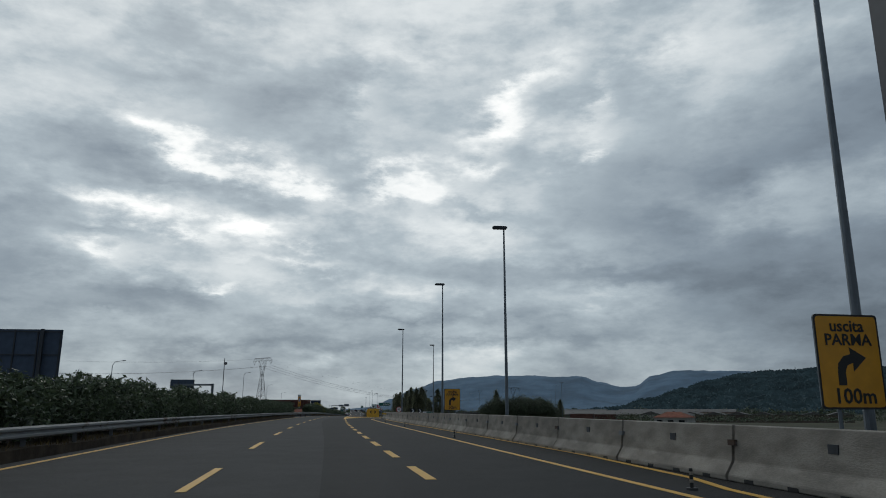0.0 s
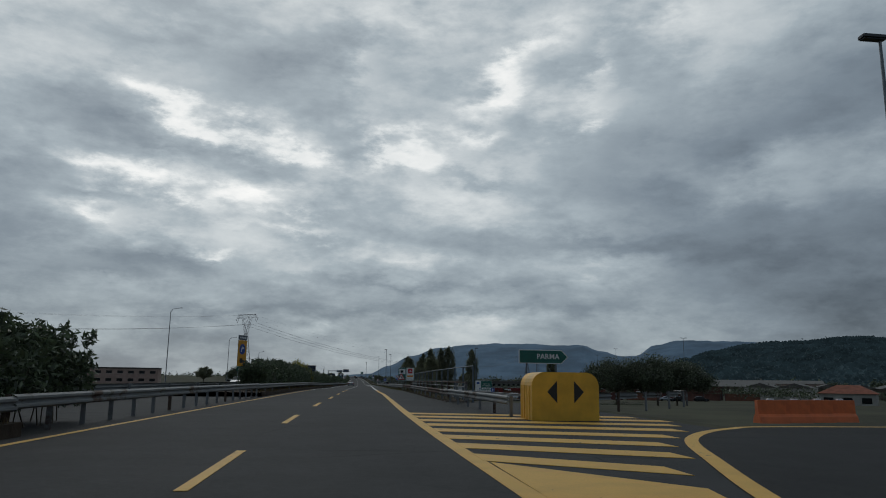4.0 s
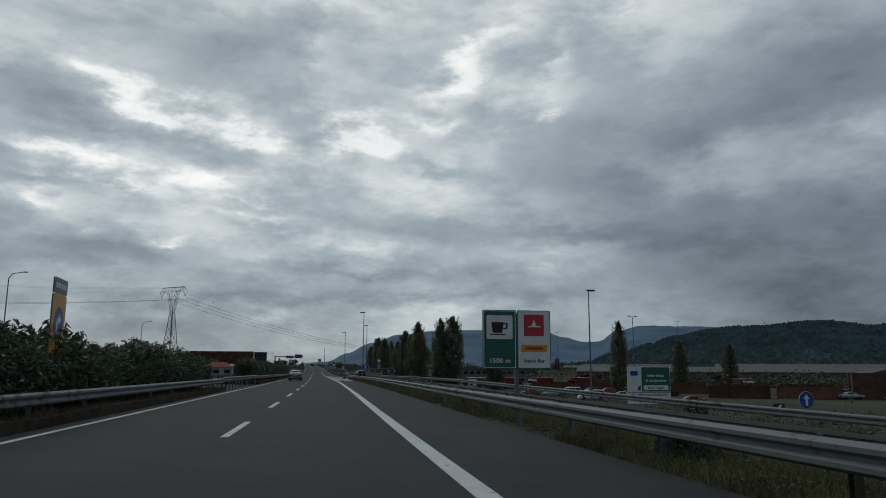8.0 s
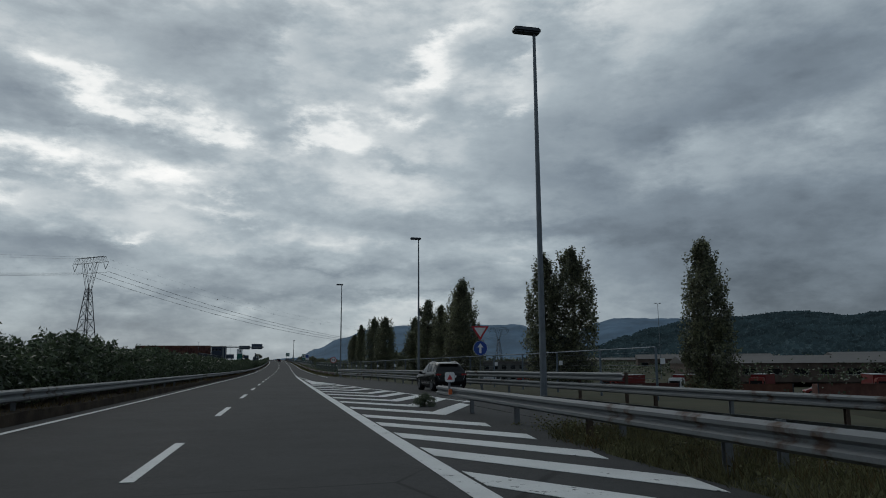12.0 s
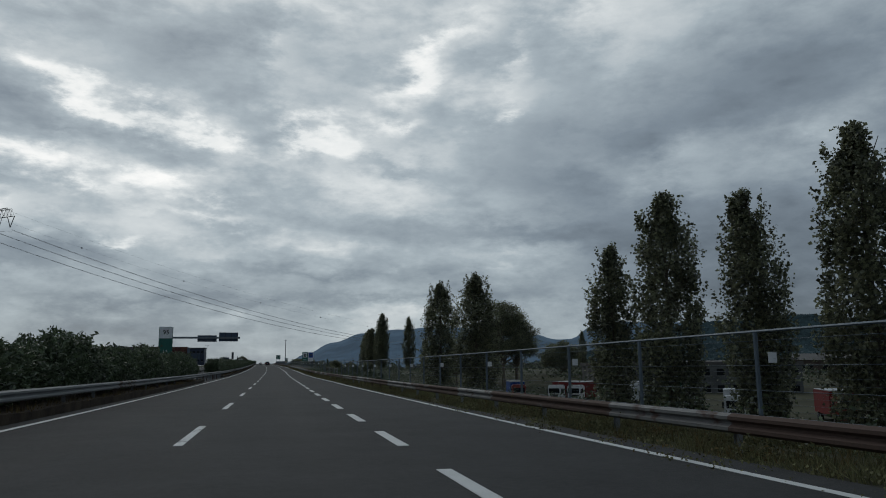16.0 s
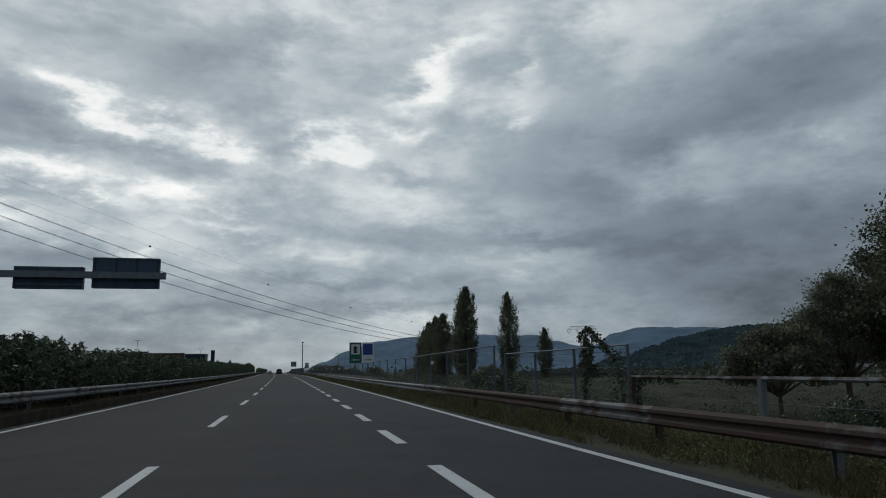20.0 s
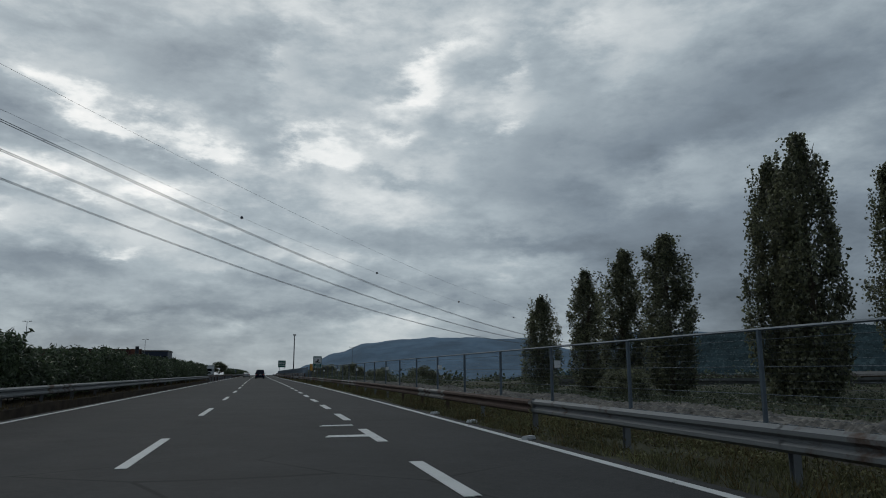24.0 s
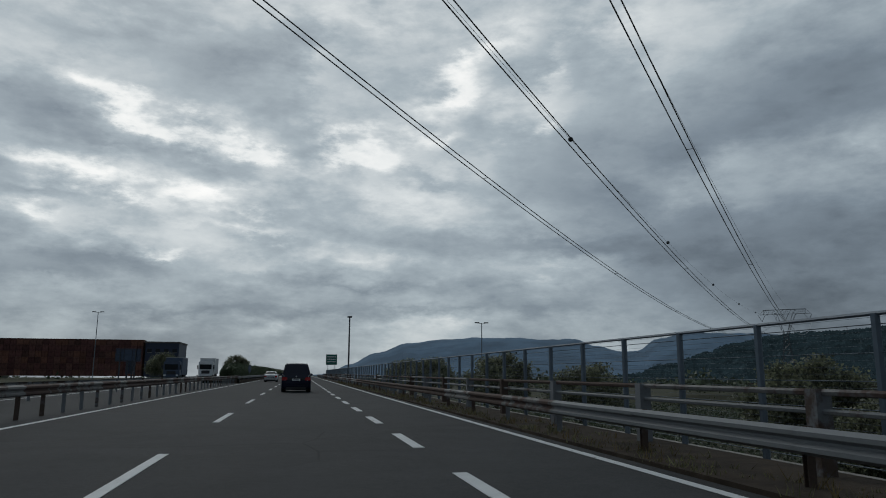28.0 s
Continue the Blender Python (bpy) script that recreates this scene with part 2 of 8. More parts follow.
def material(name, colour, rough=0.6, metal=0.0, vary=0.25, scale=3.0, bump=0.0, fine=40.0, tint=None, each=0.0, spread=0.0,
             stretch=(1, 1, 1), glow=0.0, translucent=0.0):
    """A surface with blotches, grain and, if asked, a shade of its own for each piece (each) or island (spread)."""
    mt = bpy.data.materials.new(name)
    mt.use_nodes = True
    q = Net(mt.node_tree)
    out, bs = q.n("ShaderNodeOutputMaterial"), q.n("ShaderNodeBsdfPrincipled")
    q.link(bs.outputs[0], out.inputs[0])
    co = q.n("ShaderNodeTexCoord").outputs["Object"]
    mp = q.n("ShaderNodeMapping")
    q.link(co, mp.inputs[0])
    mp.inputs[3].default_value = stretch
    big, small = q.noise(mp.outputs[0], scale, 5.0), q.noise(mp.outputs[0], fine, 3.0)
    c = rgb(*colour)
    dark = rgb(*[v * (1 - vary) for v in colour])
    light = rgb(*[min(1.0, v * (1 + vary)) for v in colour])
    base = q.mix(q.ramp(big, 0.3, 0.7), dark, light)
    base = q.mix(q.m("MULTIPLY", q.ramp(small, 0.35, 0.75), min(1.0, vary * 1.2)), base, c if tint is None else rgb(*tint))
    if each:
        r = q.n("ShaderNodeObjectInfo").outputs["Random"]
        base = q.mix(1.0, base, q.mix(r, rgb(1 - each, 1 - each, 1 - each), rgb(1 + each, 1 + each, 1 + each)), "MULTIPLY")
    if spread:
        r = q.n("ShaderNodeNewGeometry").outputs["Random Per Island"]
        base = q.mix(1.0, base, q.mix(r, rgb(1 - spread, 1 - spread, 1 - spread), rgb(1 + spread, 1 + spread * 0.9, 1 + spread * 0.6)), "MULTIPLY")
    q.link(base, bs.inputs["Base Color"])
    bs.inputs["Metallic"].default_value = metal
    if rough >= 0.6:
        bs.inputs["Specular IOR Level"].default_value = 0.12
    q.put(bs.inputs["Roughness"], q.m("MULTIPLY_ADD", big, 0.25, rough - 0.125, clamp=True))
    if bump:
        bp = q.n("ShaderNodeBump")
        bp.inputs["Strength"].default_value, bp.inputs["Distance"].default_value = min(1.0, bump), 0.02
        q.link(small, bp.inputs["Height"])
        q.link(bp.outputs[0], bs.inputs["Normal"])
    # emits the base colour; stands in for distance haze on the hills
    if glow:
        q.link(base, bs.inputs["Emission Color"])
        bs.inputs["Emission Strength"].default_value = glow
    if translucent:
        tr = q.n("ShaderNodeBsdfTranslucent")
        q.link(base, tr.inputs[0])
        mx = q.n("ShaderNodeMixShader")
        mx.inputs[0].default_value = translucent
        q.link(bs.outputs[0], mx.inputs[1])
        q.link(tr.outputs[0], mx.inputs[2])
        q.link(mx.outputs[0], out.inputs[0])
    return mt


def rusty(name, steel, rust, share):
    """Galvanised steel that has rusted on some lengths more than on others."""
    mt = bpy.data.materials.new(name)
    mt.use_nodes = True
    q = Net(mt.node_tree)
    out, bs = q.n("ShaderNodeOutputMaterial"), q.n("ShaderNodeBsdfPrincipled")
    q.link(bs.outputs[0], out.inputs[0])
    co = q.n("ShaderNodeTexCoord").outputs["Object"]
    r = q.n("ShaderNodeObjectInfo").outputs["Random"]
    big, small = q.noise(co, 2.2, 6.0, 0.65), q.noise(co, 30.0, 3.0)
    amount = q.ramp(q.m("ADD", q.m("MULTIPLY", r, 0.55), big), 1.04 - share, 1.22 - share)
    a = q.mix(small, rgb(*[v * 0.8 for v in steel]), rgb(*steel))
    b = q.mix(small, rgb(*[v * 0.6 for v in rust]), rgb(*rust))
    q.link(q.mix(amount, a, b), bs.inputs["Base Color"])
    bs.inputs["Specular IOR Level"].default_value = 0.3
    q.put(bs.inputs["Metallic"], q.m("MULTIPLY_ADD", amount, -0.1, 0.1))
    q.put(bs.inputs["Roughness"], q.m("MULTIPLY_ADD", amount, 0.25, 0.62))
    return mt


def road_surface(name, shade):
    """Worn asphalt: grain, long wheel streaks and patches."""
    mt = bpy.data.materials.new(name)
    mt.use_nodes = True
    q = Net(mt.node_tree)
    out, bs = q.n("ShaderNodeOutputMaterial"), q.n("ShaderNodeBsdfPrincipled")
    q.link(bs.outputs[0], out.inputs[0])
    co = q.n("ShaderNodeTexCoord").outputs["Object"]
    mp = q.n("ShaderNodeMapping")
    q.link(co, mp.inputs[0])
    mp.inputs[3].default_value = (1.0, 0.012, 1.0)
    streak = q.noise(mp.outputs[0], 0.9, 4.0)
    patch, grain = q.noise(co, 0.11, 5.0), q.noise(co, 55.0, 2.0, 0.7)
    speck = q.noise(co, 9.0, 4.0, 0.7)
    blot = q.noise(co, 0.8, 6.0, 0.62)
    v = q.m("ADD", q.m("MULTIPLY", streak, 0.5), q.m("MULTIPLY", patch, 0.35))
    v = q.m("ADD", v, q.m("MULTIPLY_ADD", blot, 0.5, -0.25))
    v = q.m("ADD", v, q.m("MULTIPLY", speck, 0.55))
    c = q.mix(q.ramp(v, 0.40, 1.0), rgb(shade * 0.61, shade * 0.63, shade * 0.655), rgb(shade * 1.35, shade * 1.37, shade * 1.385))
    c = q.mix(q.m("MULTIPLY", q.ramp(grain, 0.5, 0.78), 0.6), c, rgb(shade * 2.3, shade * 2.3, shade * 2.3))
    # fine cracks, in some stretches only
    bent = q.n("ShaderNodeVectorMath")
    bent.operation = "ADD"
    q.link(co, bent.inputs[0])
    q.link(q.n("ShaderNodeTexNoise").outputs[1], bent.inputs[1])
    crack = q.n("ShaderNodeTexVoronoi")
    crack.feature = "DISTANCE_TO_EDGE"
    q.link(bent.outputs[0], crack.inputs["Vector"])
    crack.inputs["Scale"].default_value = 0.22
    thin = q.m("MULTIPLY", q.ramp(crack.outputs[0], 0.002, 0.008, 1.0, 0.0), q.ramp(q.noise(co, 0.05, 3.0), 0.55, 0.62))
    c = q.mix(q.m("MULTIPLY", thin, 0.7), c, rgb(shade * 0.25, shade * 0.25, shade * 0.27))
    q.link(c, bs.inputs["Base Color"])
    q.put(bs.inputs["Roughness"], q.m("MULTIPLY_ADD", streak, 0.2, 0.7))
    bs.inputs["Specular IOR Level"].default_value = 0.12
    bp = q.n("ShaderNodeBump")
    bp.inputs["Strength"].default_value, bp.inputs["Distance"].default_value = 0.35, 0.01
    q.link(grain, bp.inputs["Height"])
    q.link(bp.outputs[0], bs.inputs["Normal"])
    return mt


ASPHALT = road_surface("asphalt", 0.0395)
ASPHALT_NEW = road_surface("dark_asphalt", 0.025)


def road_paint(name, colour, chips):
    """Thermoplastic paint, dirty along the wheel tracks and chipped down to the asphalt here and there."""
    mt = bpy.data.materials.new(name)
    mt.use_nodes = True
    q = Net(mt.node_tree)
    out, bs = q.n("ShaderNodeOutputMaterial"), q.n("ShaderNodeBsdfPrincipled")
    q.link(bs.outputs[0], out.inputs[0])
    place_ = q.n("ShaderNodeNewGeometry").outputs["Position"]
    dirt, chip, fine = q.noise(place_, 1.3, 5.0), q.noise(place_, 5.0, 9.0, 0.68), q.noise(place_, 38.0, 3.0)
    far_ = q.noise(place_, 0.16, 3.0)
    c = q.mix(q.m("MULTIPLY", q.ramp(dirt, 0.4, 0.72), 0.35), rgb(*colour), rgb(*[v * 0.62 for v in colour]))
    c = q.mix(q.m("MULTIPLY", q.ramp(fine, 0.4, 0.75), 0.3), c, rgb(*[v * 0.6 for v in colour]))
    worn = q.ramp(q.m("ADD", chip, q.m("MULTIPLY_ADD", far_, 0.3, -0.15)), chips, chips + 0.05)
    c = q.mix(worn, c, rgb(0.035, 0.036, 0.038))
    q.link(c, bs.inputs["Base Color"])
    bs.inputs["Roughness"].default_value = 0.55
    bs.inputs["Specular IOR Level"].default_value = 0.2
    return mt


WHITE_PAINT = road_paint("white_road_paint", (0.62, 0.63, 0.62), 0.62)
YELLOW_PAINT = road_paint("yellow_road_paint", (0.70, 0.40, 0.07), 0.64)
CONCRETE = material("concrete", (0.30, 0.275, 0.24), 0.85, vary=0.27, scale=1.1, bump=0.3, fine=18, stretch=(1, 1, 2.5), tint=(0.16, 0.15, 0.135), each=0.2)
GALV = rusty("galvanised_steel", (0.19, 0.20, 0.205), (0.115, 0.08, 0.062), 0.08)
RUSTY = rusty("rusted_steel", (0.17, 0.168, 0.165), (0.105, 0.068, 0.055), 0.5)
POST = rusty("post_steel", (0.20, 0.21, 0.22), (0.10, 0.07, 0.055), 0.3)
GREY_STEEL = material("grey_steel", (0.16, 0.18, 0.20), 0.5, 0.5, vary=0.15)
DARK_STEEL = material("dark_steel", (0.05, 0.056, 0.065), 0.5, 0.4, vary=0.15)
FENCE_STEEL = material("fence_steel", (0.12, 0.15, 0.18), 0.55, 0.5, vary=0.12)
SOIL = material("soil_and_litter", (0.05, 0.038, 0.028), 0.95, vary=0.45, scale=1.5, bump=0.8, fine=14)
FIELD = material("rough_ground", (0.058, 0.06, 0.038), 0.95, vary=0.4, scale=0.08, bump=0.6, fine=1.5, tint=(0.085, 0.068, 0.045))
GRAVEL = material("gravel", (0.17, 0.16, 0.15), 0.9, vary=0.35, scale=5, spread=0.3)
HEDGE = material("oleander_leaves", (0.078, 0.108, 0.064), 0.42, vary=0.3, scale=0.5, spread=0.55, translucent=0.25)
YELLOWISH = material("yellow_green_leaves", (0.22, 0.21, 0.035), 0.55, vary=0.3, scale=0.6, spread=0.4, translucent=0.3)
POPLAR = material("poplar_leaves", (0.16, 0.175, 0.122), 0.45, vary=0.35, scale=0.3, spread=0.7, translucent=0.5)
DARK_LEAF = material("dark_tree_leaves", (0.078, 0.098, 0.062), 0.55, vary=0.35, scale=0.3, spread=0.5, translucent=0.2)
BARK = material("bark", (0.13, 0.11, 0.085), 0.9, vary=0.35, scale=3, bump=0.6, fine=12, stretch=(1, 1, 0.2))
GRASS = material("verge_grass", (0.135, 0.138, 0.075), 0.7, vary=0.45, scale=0.35, spread=0.5, translucent=0.2, tint=(0.14, 0.128, 0.075))
DRY = material("dry_grass", (0.13, 0.10, 0.05), 0.8, vary=0.3, scale=0.2, spread=0.4, translucent=0.2)
WHITE = material("white_paint", (0.72, 0.73, 0.74), 0.5, vary=0.08)
BLACK = material("black_paint", (0.015, 0.015, 0.016), 0.5, vary=0.1)
GREEN = material("green_sign_film", (0.010, 0.11, 0.085), 0.45, vary=0.08)
BLUE = material("blue_sign_film", (0.015, 0.06, 0.30), 0.45, vary=0.08)
AMBER = material("amber_sign_film", (0.66, 0.30, 0.02), 0.45, vary=0.08)
RED = material("red_sign_film", (0.50, 0.03, 0.04), 0.45, vary=0.08)
ORANGE = material("orange_plastic", (0.60, 0.14, 0.04), 0.5, vary=0.15)
SIGN_BACK = material("sign_back", (0.06, 0.085, 0.13), 0.55, 0.3, vary=0.15)
YELLOW_PLASTIC = material("yellow_plastic", (0.72, 0.40, 0.04), 0.5, vary=0.15, scale=1.5)
# distance haze is painted in: bluish base colours that also glow
FAR_HILL_HAZED = material("hazed_far_hill", (0.033, 0.056, 0.083), 1.0, vary=0.25, scale=0.006, fine=0.03, glow=0.72)
NEAR_HILL_HAZED = material("hazed_near_hill", (0.0115, 0.0205, 0.0255), 1.0, vary=0.35, scale=0.012, fine=0.06, glow=0.7, spread=0.12)
GLASS = material("car_glass", (0.012, 0.014, 0.016), 0.08, vary=0.05)
GLASS.node_tree.nodes["Principled BSDF"].inputs["Specular IOR Level"].default_value = 0.22
RUBBER = material("tyre_rubber", (0.015, 0.015, 0.015), 0.8, vary=0.1)
ALLOY = material("alloy", (0.45, 0.46, 0.47), 0.35, 0.8, vary=0.1)
WHEEL_ALLOY = material("wheel_alloy", (0.20, 0.205, 0.21), 0.4, 0.6, vary=0.1)
TAIL = material("red_lens", (0.35, 0.012, 0.015), 0.25, vary=0.1)
LENS = material("clear_lens", (0.6, 0.62, 0.63), 0.2, vary=0.1)
SILVER = material("silver_car_paint", (0.33, 0.36, 0.39), 0.26, 0.5, vary=0.04)
def gloss(mt, level):
    mt.node_tree.nodes["Principled BSDF"].inputs["Specular IOR Level"].default_value = level
    return mt


BLACK_CAR = gloss(material("black_car_paint", (0.006, 0.0065, 0.008), 0.14, 0.0, vary=0.05), 0.26)
BLUE_VAN = gloss(material("dark_blue_car_paint", (0.008, 0.010, 0.024), 0.2, 0.0, vary=0.05), 0.26)
WHITE_CAR = material("white_car_paint", (0.62, 0.63, 0.64), 0.3, 0.0, vary=0.05)

# ---- the line of the road ----
STEP = 40.0
LINE_X = [-2.06, -4.07, -5.37, -5.88, -5.66, -5.02, -4.27, -3.48, -2.93, -2.77, -2.68, -2.51, -2.24, -1.95, -1.72, -1.47, -1.47, -1.61, -1.75, -2.14, -2.75]
LINE_Z = [0.0, 0.27, 0.40, 0.52, 0.61, 0.55, 0.30, 0.13, -0.05, -0.29, -0.48, -0.65, -0.70, -0.60, -0.39, -0.03, 0.42, 0.91, 1.41, 1.86, 2.28]


def spline(table, y, before, after):
    last = (len(table) - 1) * STEP
    if y < 0:
        return table[0] + y * before
    if y >= last:
        return table[-1] + after(y - last)
    k = int(y / STEP)
    a = y / STEP - k
    p1, p2 = table[k], table[k + 1]
    p0 = table[k - 1] if k else 2 * p1 - p2
    p3 = table[k + 2] if k + 2 < len(table) else 2 * p2 - p1
    return 0.5 * (2 * p1 + (p2 - p0) * a + (2 * p0 - 5 * p1 + 4 * p2 - p3) * a * a + (3 * p1 - p0 - 3 * p2 + p3) * a ** 3)


def ax(y):
    """The line between the two left lanes."""
    return spline(LINE_X, y, -0.055, lambda d: -0.0152 * d + 0.004 * max(0.0, d - 40))


def az(y):
    return spline(LINE_Z, y, 0.007, lambda d: 0.0105 * min(d, 330) + 0.0105 * 120 * (1 - math.exp(-max(0.0, d - 330) / 120)))


def at(y, u, h=0.0):
    return Vector((ax(y) + u, y, az(y) + h))


def along(y, u, h=0.0, dy=4.0):
    """A pose on the road's line, its y axis ahead."""
    a, b = at(y, u, h), at(y + dy, u, h)
    f = (b - a).normalized()
    r = f.cross(Vector((0, 0, 1))).normalized()
    w = r.cross(f)
    m = Matrix((r, f, w)).transposed().to_4x4()
    m.translation = a
    return m


def ease(y, *pts):
    """Between the pairs (y, value), smoothly."""
    if y <= pts[0][0]:
        return pts[0][1]
    for (a, va), (b, vb) in zip(pts, pts[1:]):
        if y <= b:
            s = (y - a) / (b - a)
            s = s * s * (3 - 2 * s)
            return va + (vb - va) * s
    return pts[-1][1]


# ---- building words ----


def part(name, bm, mat, parent=None, label="", smooth=False):
    me = bpy.data.meshes.new(name)
    if smooth:
        for f in bm.faces:
            f.smooth = True
    bm.to_mesh(me)
    bm.free()
    me.materials.append(mat)
    ob = new(name, me)
    ob.parent = parent
    if label:
        ob["label"] = label
    return ob


def raw(name, verts, faces, mat, parent=None, label=""):
    me = bpy.data.meshes.new(name)
    me.from_pydata(verts, [], faces)
    me.materials.append(mat)
    ob = new(name, me)
    ob.parent = parent
    if label:
        ob["label"] = label
    return ob


def again(ob, m, parent=None):
    """One more piece on the same mesh."""
    o = bpy.data.objects.new(ob.name.split(".")[0], ob.data)
    scene.collection.objects.link(o)
    o.parent = parent
    o.matrix_basis = m
    return o


def thing(name, m, label, category, group="", kind=""):
    ob = new(name)
    ob.empty_display_size = 0.3
    ob.matrix_basis = m
    return tagged(ob, label, category, group, kind)


def box(bm, x0, x1, y0, y1, z0, z1, taper=0.0):
    t = taper
    v = [bm.verts.new(p) for p in ((x0, y0, z0), (x1, y0, z0), (x1, y1, z0), (x0, y1, z0),
                                   (x0 + t, y0 + t, z1), (x1 - t, y0 + t, z1), (x1 - t, y1 - t, z1), (x0 + t, y1 - t, z1))]
    for f in ((3, 2, 1, 0), (4, 5, 6, 7), (0, 1, 5, 4), (1, 2, 6, 5), (2, 3, 7, 6), (3, 0, 4, 7)):
        bm.faces.new([v[i] for i in f])
    return bm


def bevelled(x0, x1, y0, y1, z0, z1, w=0.02):
    bm = box(bmesh.new(), x0, x1, y0, y1, z0, z1)
    bmesh.ops.bevel(bm, geom=bm.edges[:], offset=w, segments=2, affect="EDGES")
    return bm


def tube(bm, a, b, r0, r1=None, n=8):
    a, b = Vector(a), Vector(b)
    r1 = r0 if r1 is None else r1
    d = (b - a).normalized()
    s = d.orthogonal().normalized()
    t = d.cross(s)
    lo, hi = [], []
    for i in range(n):
        c = math.cos(2 * math.pi * i / n) * s + math.sin(2 * math.pi * i / n) * t
        lo.append(bm.verts.new(a + c * r0))
        hi.append(bm.verts.new(b + c * r1))
    for i in range(n):
        bm.faces.new((lo[i], lo[(i + 1) % n], hi[(i + 1) % n], hi[i]))
    bm.faces.new(lo[::-1])
    bm.faces.new(hi)
    return bm


def rope(bm, pts, r, n=5):
    """One unbroken round strand along the points."""
    rings = []
    for i, p in enumerate(pts):
        d = (pts[min(i + 1, len(pts) - 1)] - pts[max(i - 1, 0)]).normalized()
        s = d.cross(Vector((0, 0, 1))).normalized()
        t = s.cross(d)
        rings.append([bm.verts.new(p + (math.cos(6.2832 * k / n) * s + math.sin(6.2832 * k / n) * t) * r) for k in range(n)])
    for a, b in zip(rings, rings[1:]):
        for k in range(n):
            bm.faces.new((a[k], a[(k + 1) % n], b[(k + 1) % n], b[k]))
    return bm


def prism(bm, pts, y0, y1):
    """A flat outline (x, z) given thickness along y."""
    a = [bm.verts.new((x, y0, z)) for x, z in pts]
    b = [bm.verts.new((x, y1, z)) for x, z in pts]
    bm.faces.new(a)
    bm.faces.new(b[::-1])
    n = len(pts)
    for i in range(n):
        bm.faces.new((a[(i + 1) % n], a[i], b[i], b[(i + 1) % n]))
    return bm


def strip(name, ys, left, right, h, mat, parent=None, thick=0.004, label=""):
    """A ribbon on the road between two offsets, with a little thickness."""
    vs, fs = [], []
    for y in ys:
        l, r, hh = left(y), right(y), h(y) if callable(h) else h
        vs += [at(y, l, hh - thick), at(y, l, hh), at(y, r, hh), at(y, r, hh - thick)]
    for i in range(len(ys) - 1):
        k = 4 * i
        fs += [(k, k + 4, k + 5, k + 1), (k + 1, k + 5, k + 6, k + 2), (k + 2, k + 6, k + 7, k + 3)]
    return raw(name, vs, fs, mat, parent, label)


def steps(a, b, d):
    n = max(1, round((b - a) / d))
    return [a + (b - a) * i / n for i in range(n + 1)]


def words(text, size, mat, parent, m, name="lettering", align="CENTER"):
    """Raised letters in the built-in font, facing -y of the given pose."""
    cu = bpy.data.curves.new(name, "FONT")
    cu.body, cu.size, cu.align_x, cu.align_y, cu.extrude = text, size, align, "CENTER", 0.003
    cu.resolution_u = 2
    cu.offset = size * 0.016
    tmp = bpy.data.objects.new("tmp", cu)
    me = bpy.data.meshes.new_from_object(tmp)
    bpy.data.objects.remove(tmp)
    bpy.data.curves.remove(cu)
    me.materials.append(mat)
    ob = new(name, me)
    ob.parent = parent
    ob.matrix_basis = m @ pose(0, 0, 0, 90, 0, 0)
    return ob

# ---- ground, road and markings ----


def paved_right(y):
    """The right edge of the asphalt."""
    return ease(y, (-80, 9.4), (104, 9.4), (112, 12.0), (150, 12.0), (158, 6.7), (200, 6.5), (330, 6.3), (352, 6.4), (362, 12.0), (400, 11.2), (430, 9.6), (455, 8.0), (500, 7.4), (560, 6.85), (2000, 6.8))


def land(y, u):
    """How far the land lies above or below the road."""
    pr = paved_right(min(max(y, -80), 2000))
    if u > pr:
        d = u - pr
        low = ease(y, (0, -1.4), (200, -1.8), (290, -3.6), (450, -4.2), (520, -5.2), (600, -5.2), (650, -1.8), (720, -1.2), (790, -2.5), (810, -5.5), (900, -5.5))
        keep = ease(y, (150, 2.6), (192, 15.0), (300, 12.0), (364, 8.0), (440, 2.6), (600, 2.6), (660, 6.5), (780, 6.0), (800, 1.2))
        plat = ease(y, (150, -1.0), (190, -0.95), (364, -0.06))
        inner = -0.03 + (plat + 0.03) * ease(d, (1.5, 0.0), (4.0, 1.0))
        return inner + (low - inner) * ease(d, (keep, 0.0), (keep + 9.0, 1.0))
    if u < -28:
        return ease(-u, (28, -0.1), (44, -1.8))
    return -0.12


def build_ground():
    cols = [-4600, -2500, -1200, -600, -300, -150, -90, -60, -44, -36, -28, -20, -8, -5, 0, 4, 6, 7, 8, 9, 10, 11, 12, 13, 14, 16, 18, 20, 23, 27, 34, 45, 60, 90, 140, 240, 450, 900, 1800, 3200, 4600]
    rows = steps(-120, 1200, 6.0) + [1250, 1350, 1500, 1800, 2300, 3000, 4000, 4900]
    vs = []
    for y in rows:
        zf = az(y)
        for u in cols:
            k = ease(abs(u), (150, 1.0), (900, 0.0))
            f = ease(y, (1300, 1.0), (2300, 0.0))
            z = (zf + land(y, u)) * k * f + (-1.6) * (1 - k * f)
            if u > 30 or u < -50:
                z += 0.35 * noise.noise(Vector((u * 0.03, y * 0.03, 0.0)))
            vs.append(Vector((ax(min(y, 1400)) + u, y, z)))
    n = len(cols)
    fs = [(r * n + c, r * n + c + 1, (r + 1) * n + c + 1, (r + 1) * n + c) for r in range(len(rows) - 1) for c in range(n - 1)]
    tagged(raw("ground", vs, fs, FIELD), "rough grass and bare earth beside the motorway", "ground", kind="structure")


build_ground()
ROWS_FINE = steps(-80, 1500, 5.0)


def med(y):
    """How far the left edge and the median move in towards the lanes."""
    return ease(y, (110, 0.0), (165, 0.85), (195, 0.85), (275, 0.5), (360, 0.6), (470, 0.25), (540, 0.0), (620, -0.2))


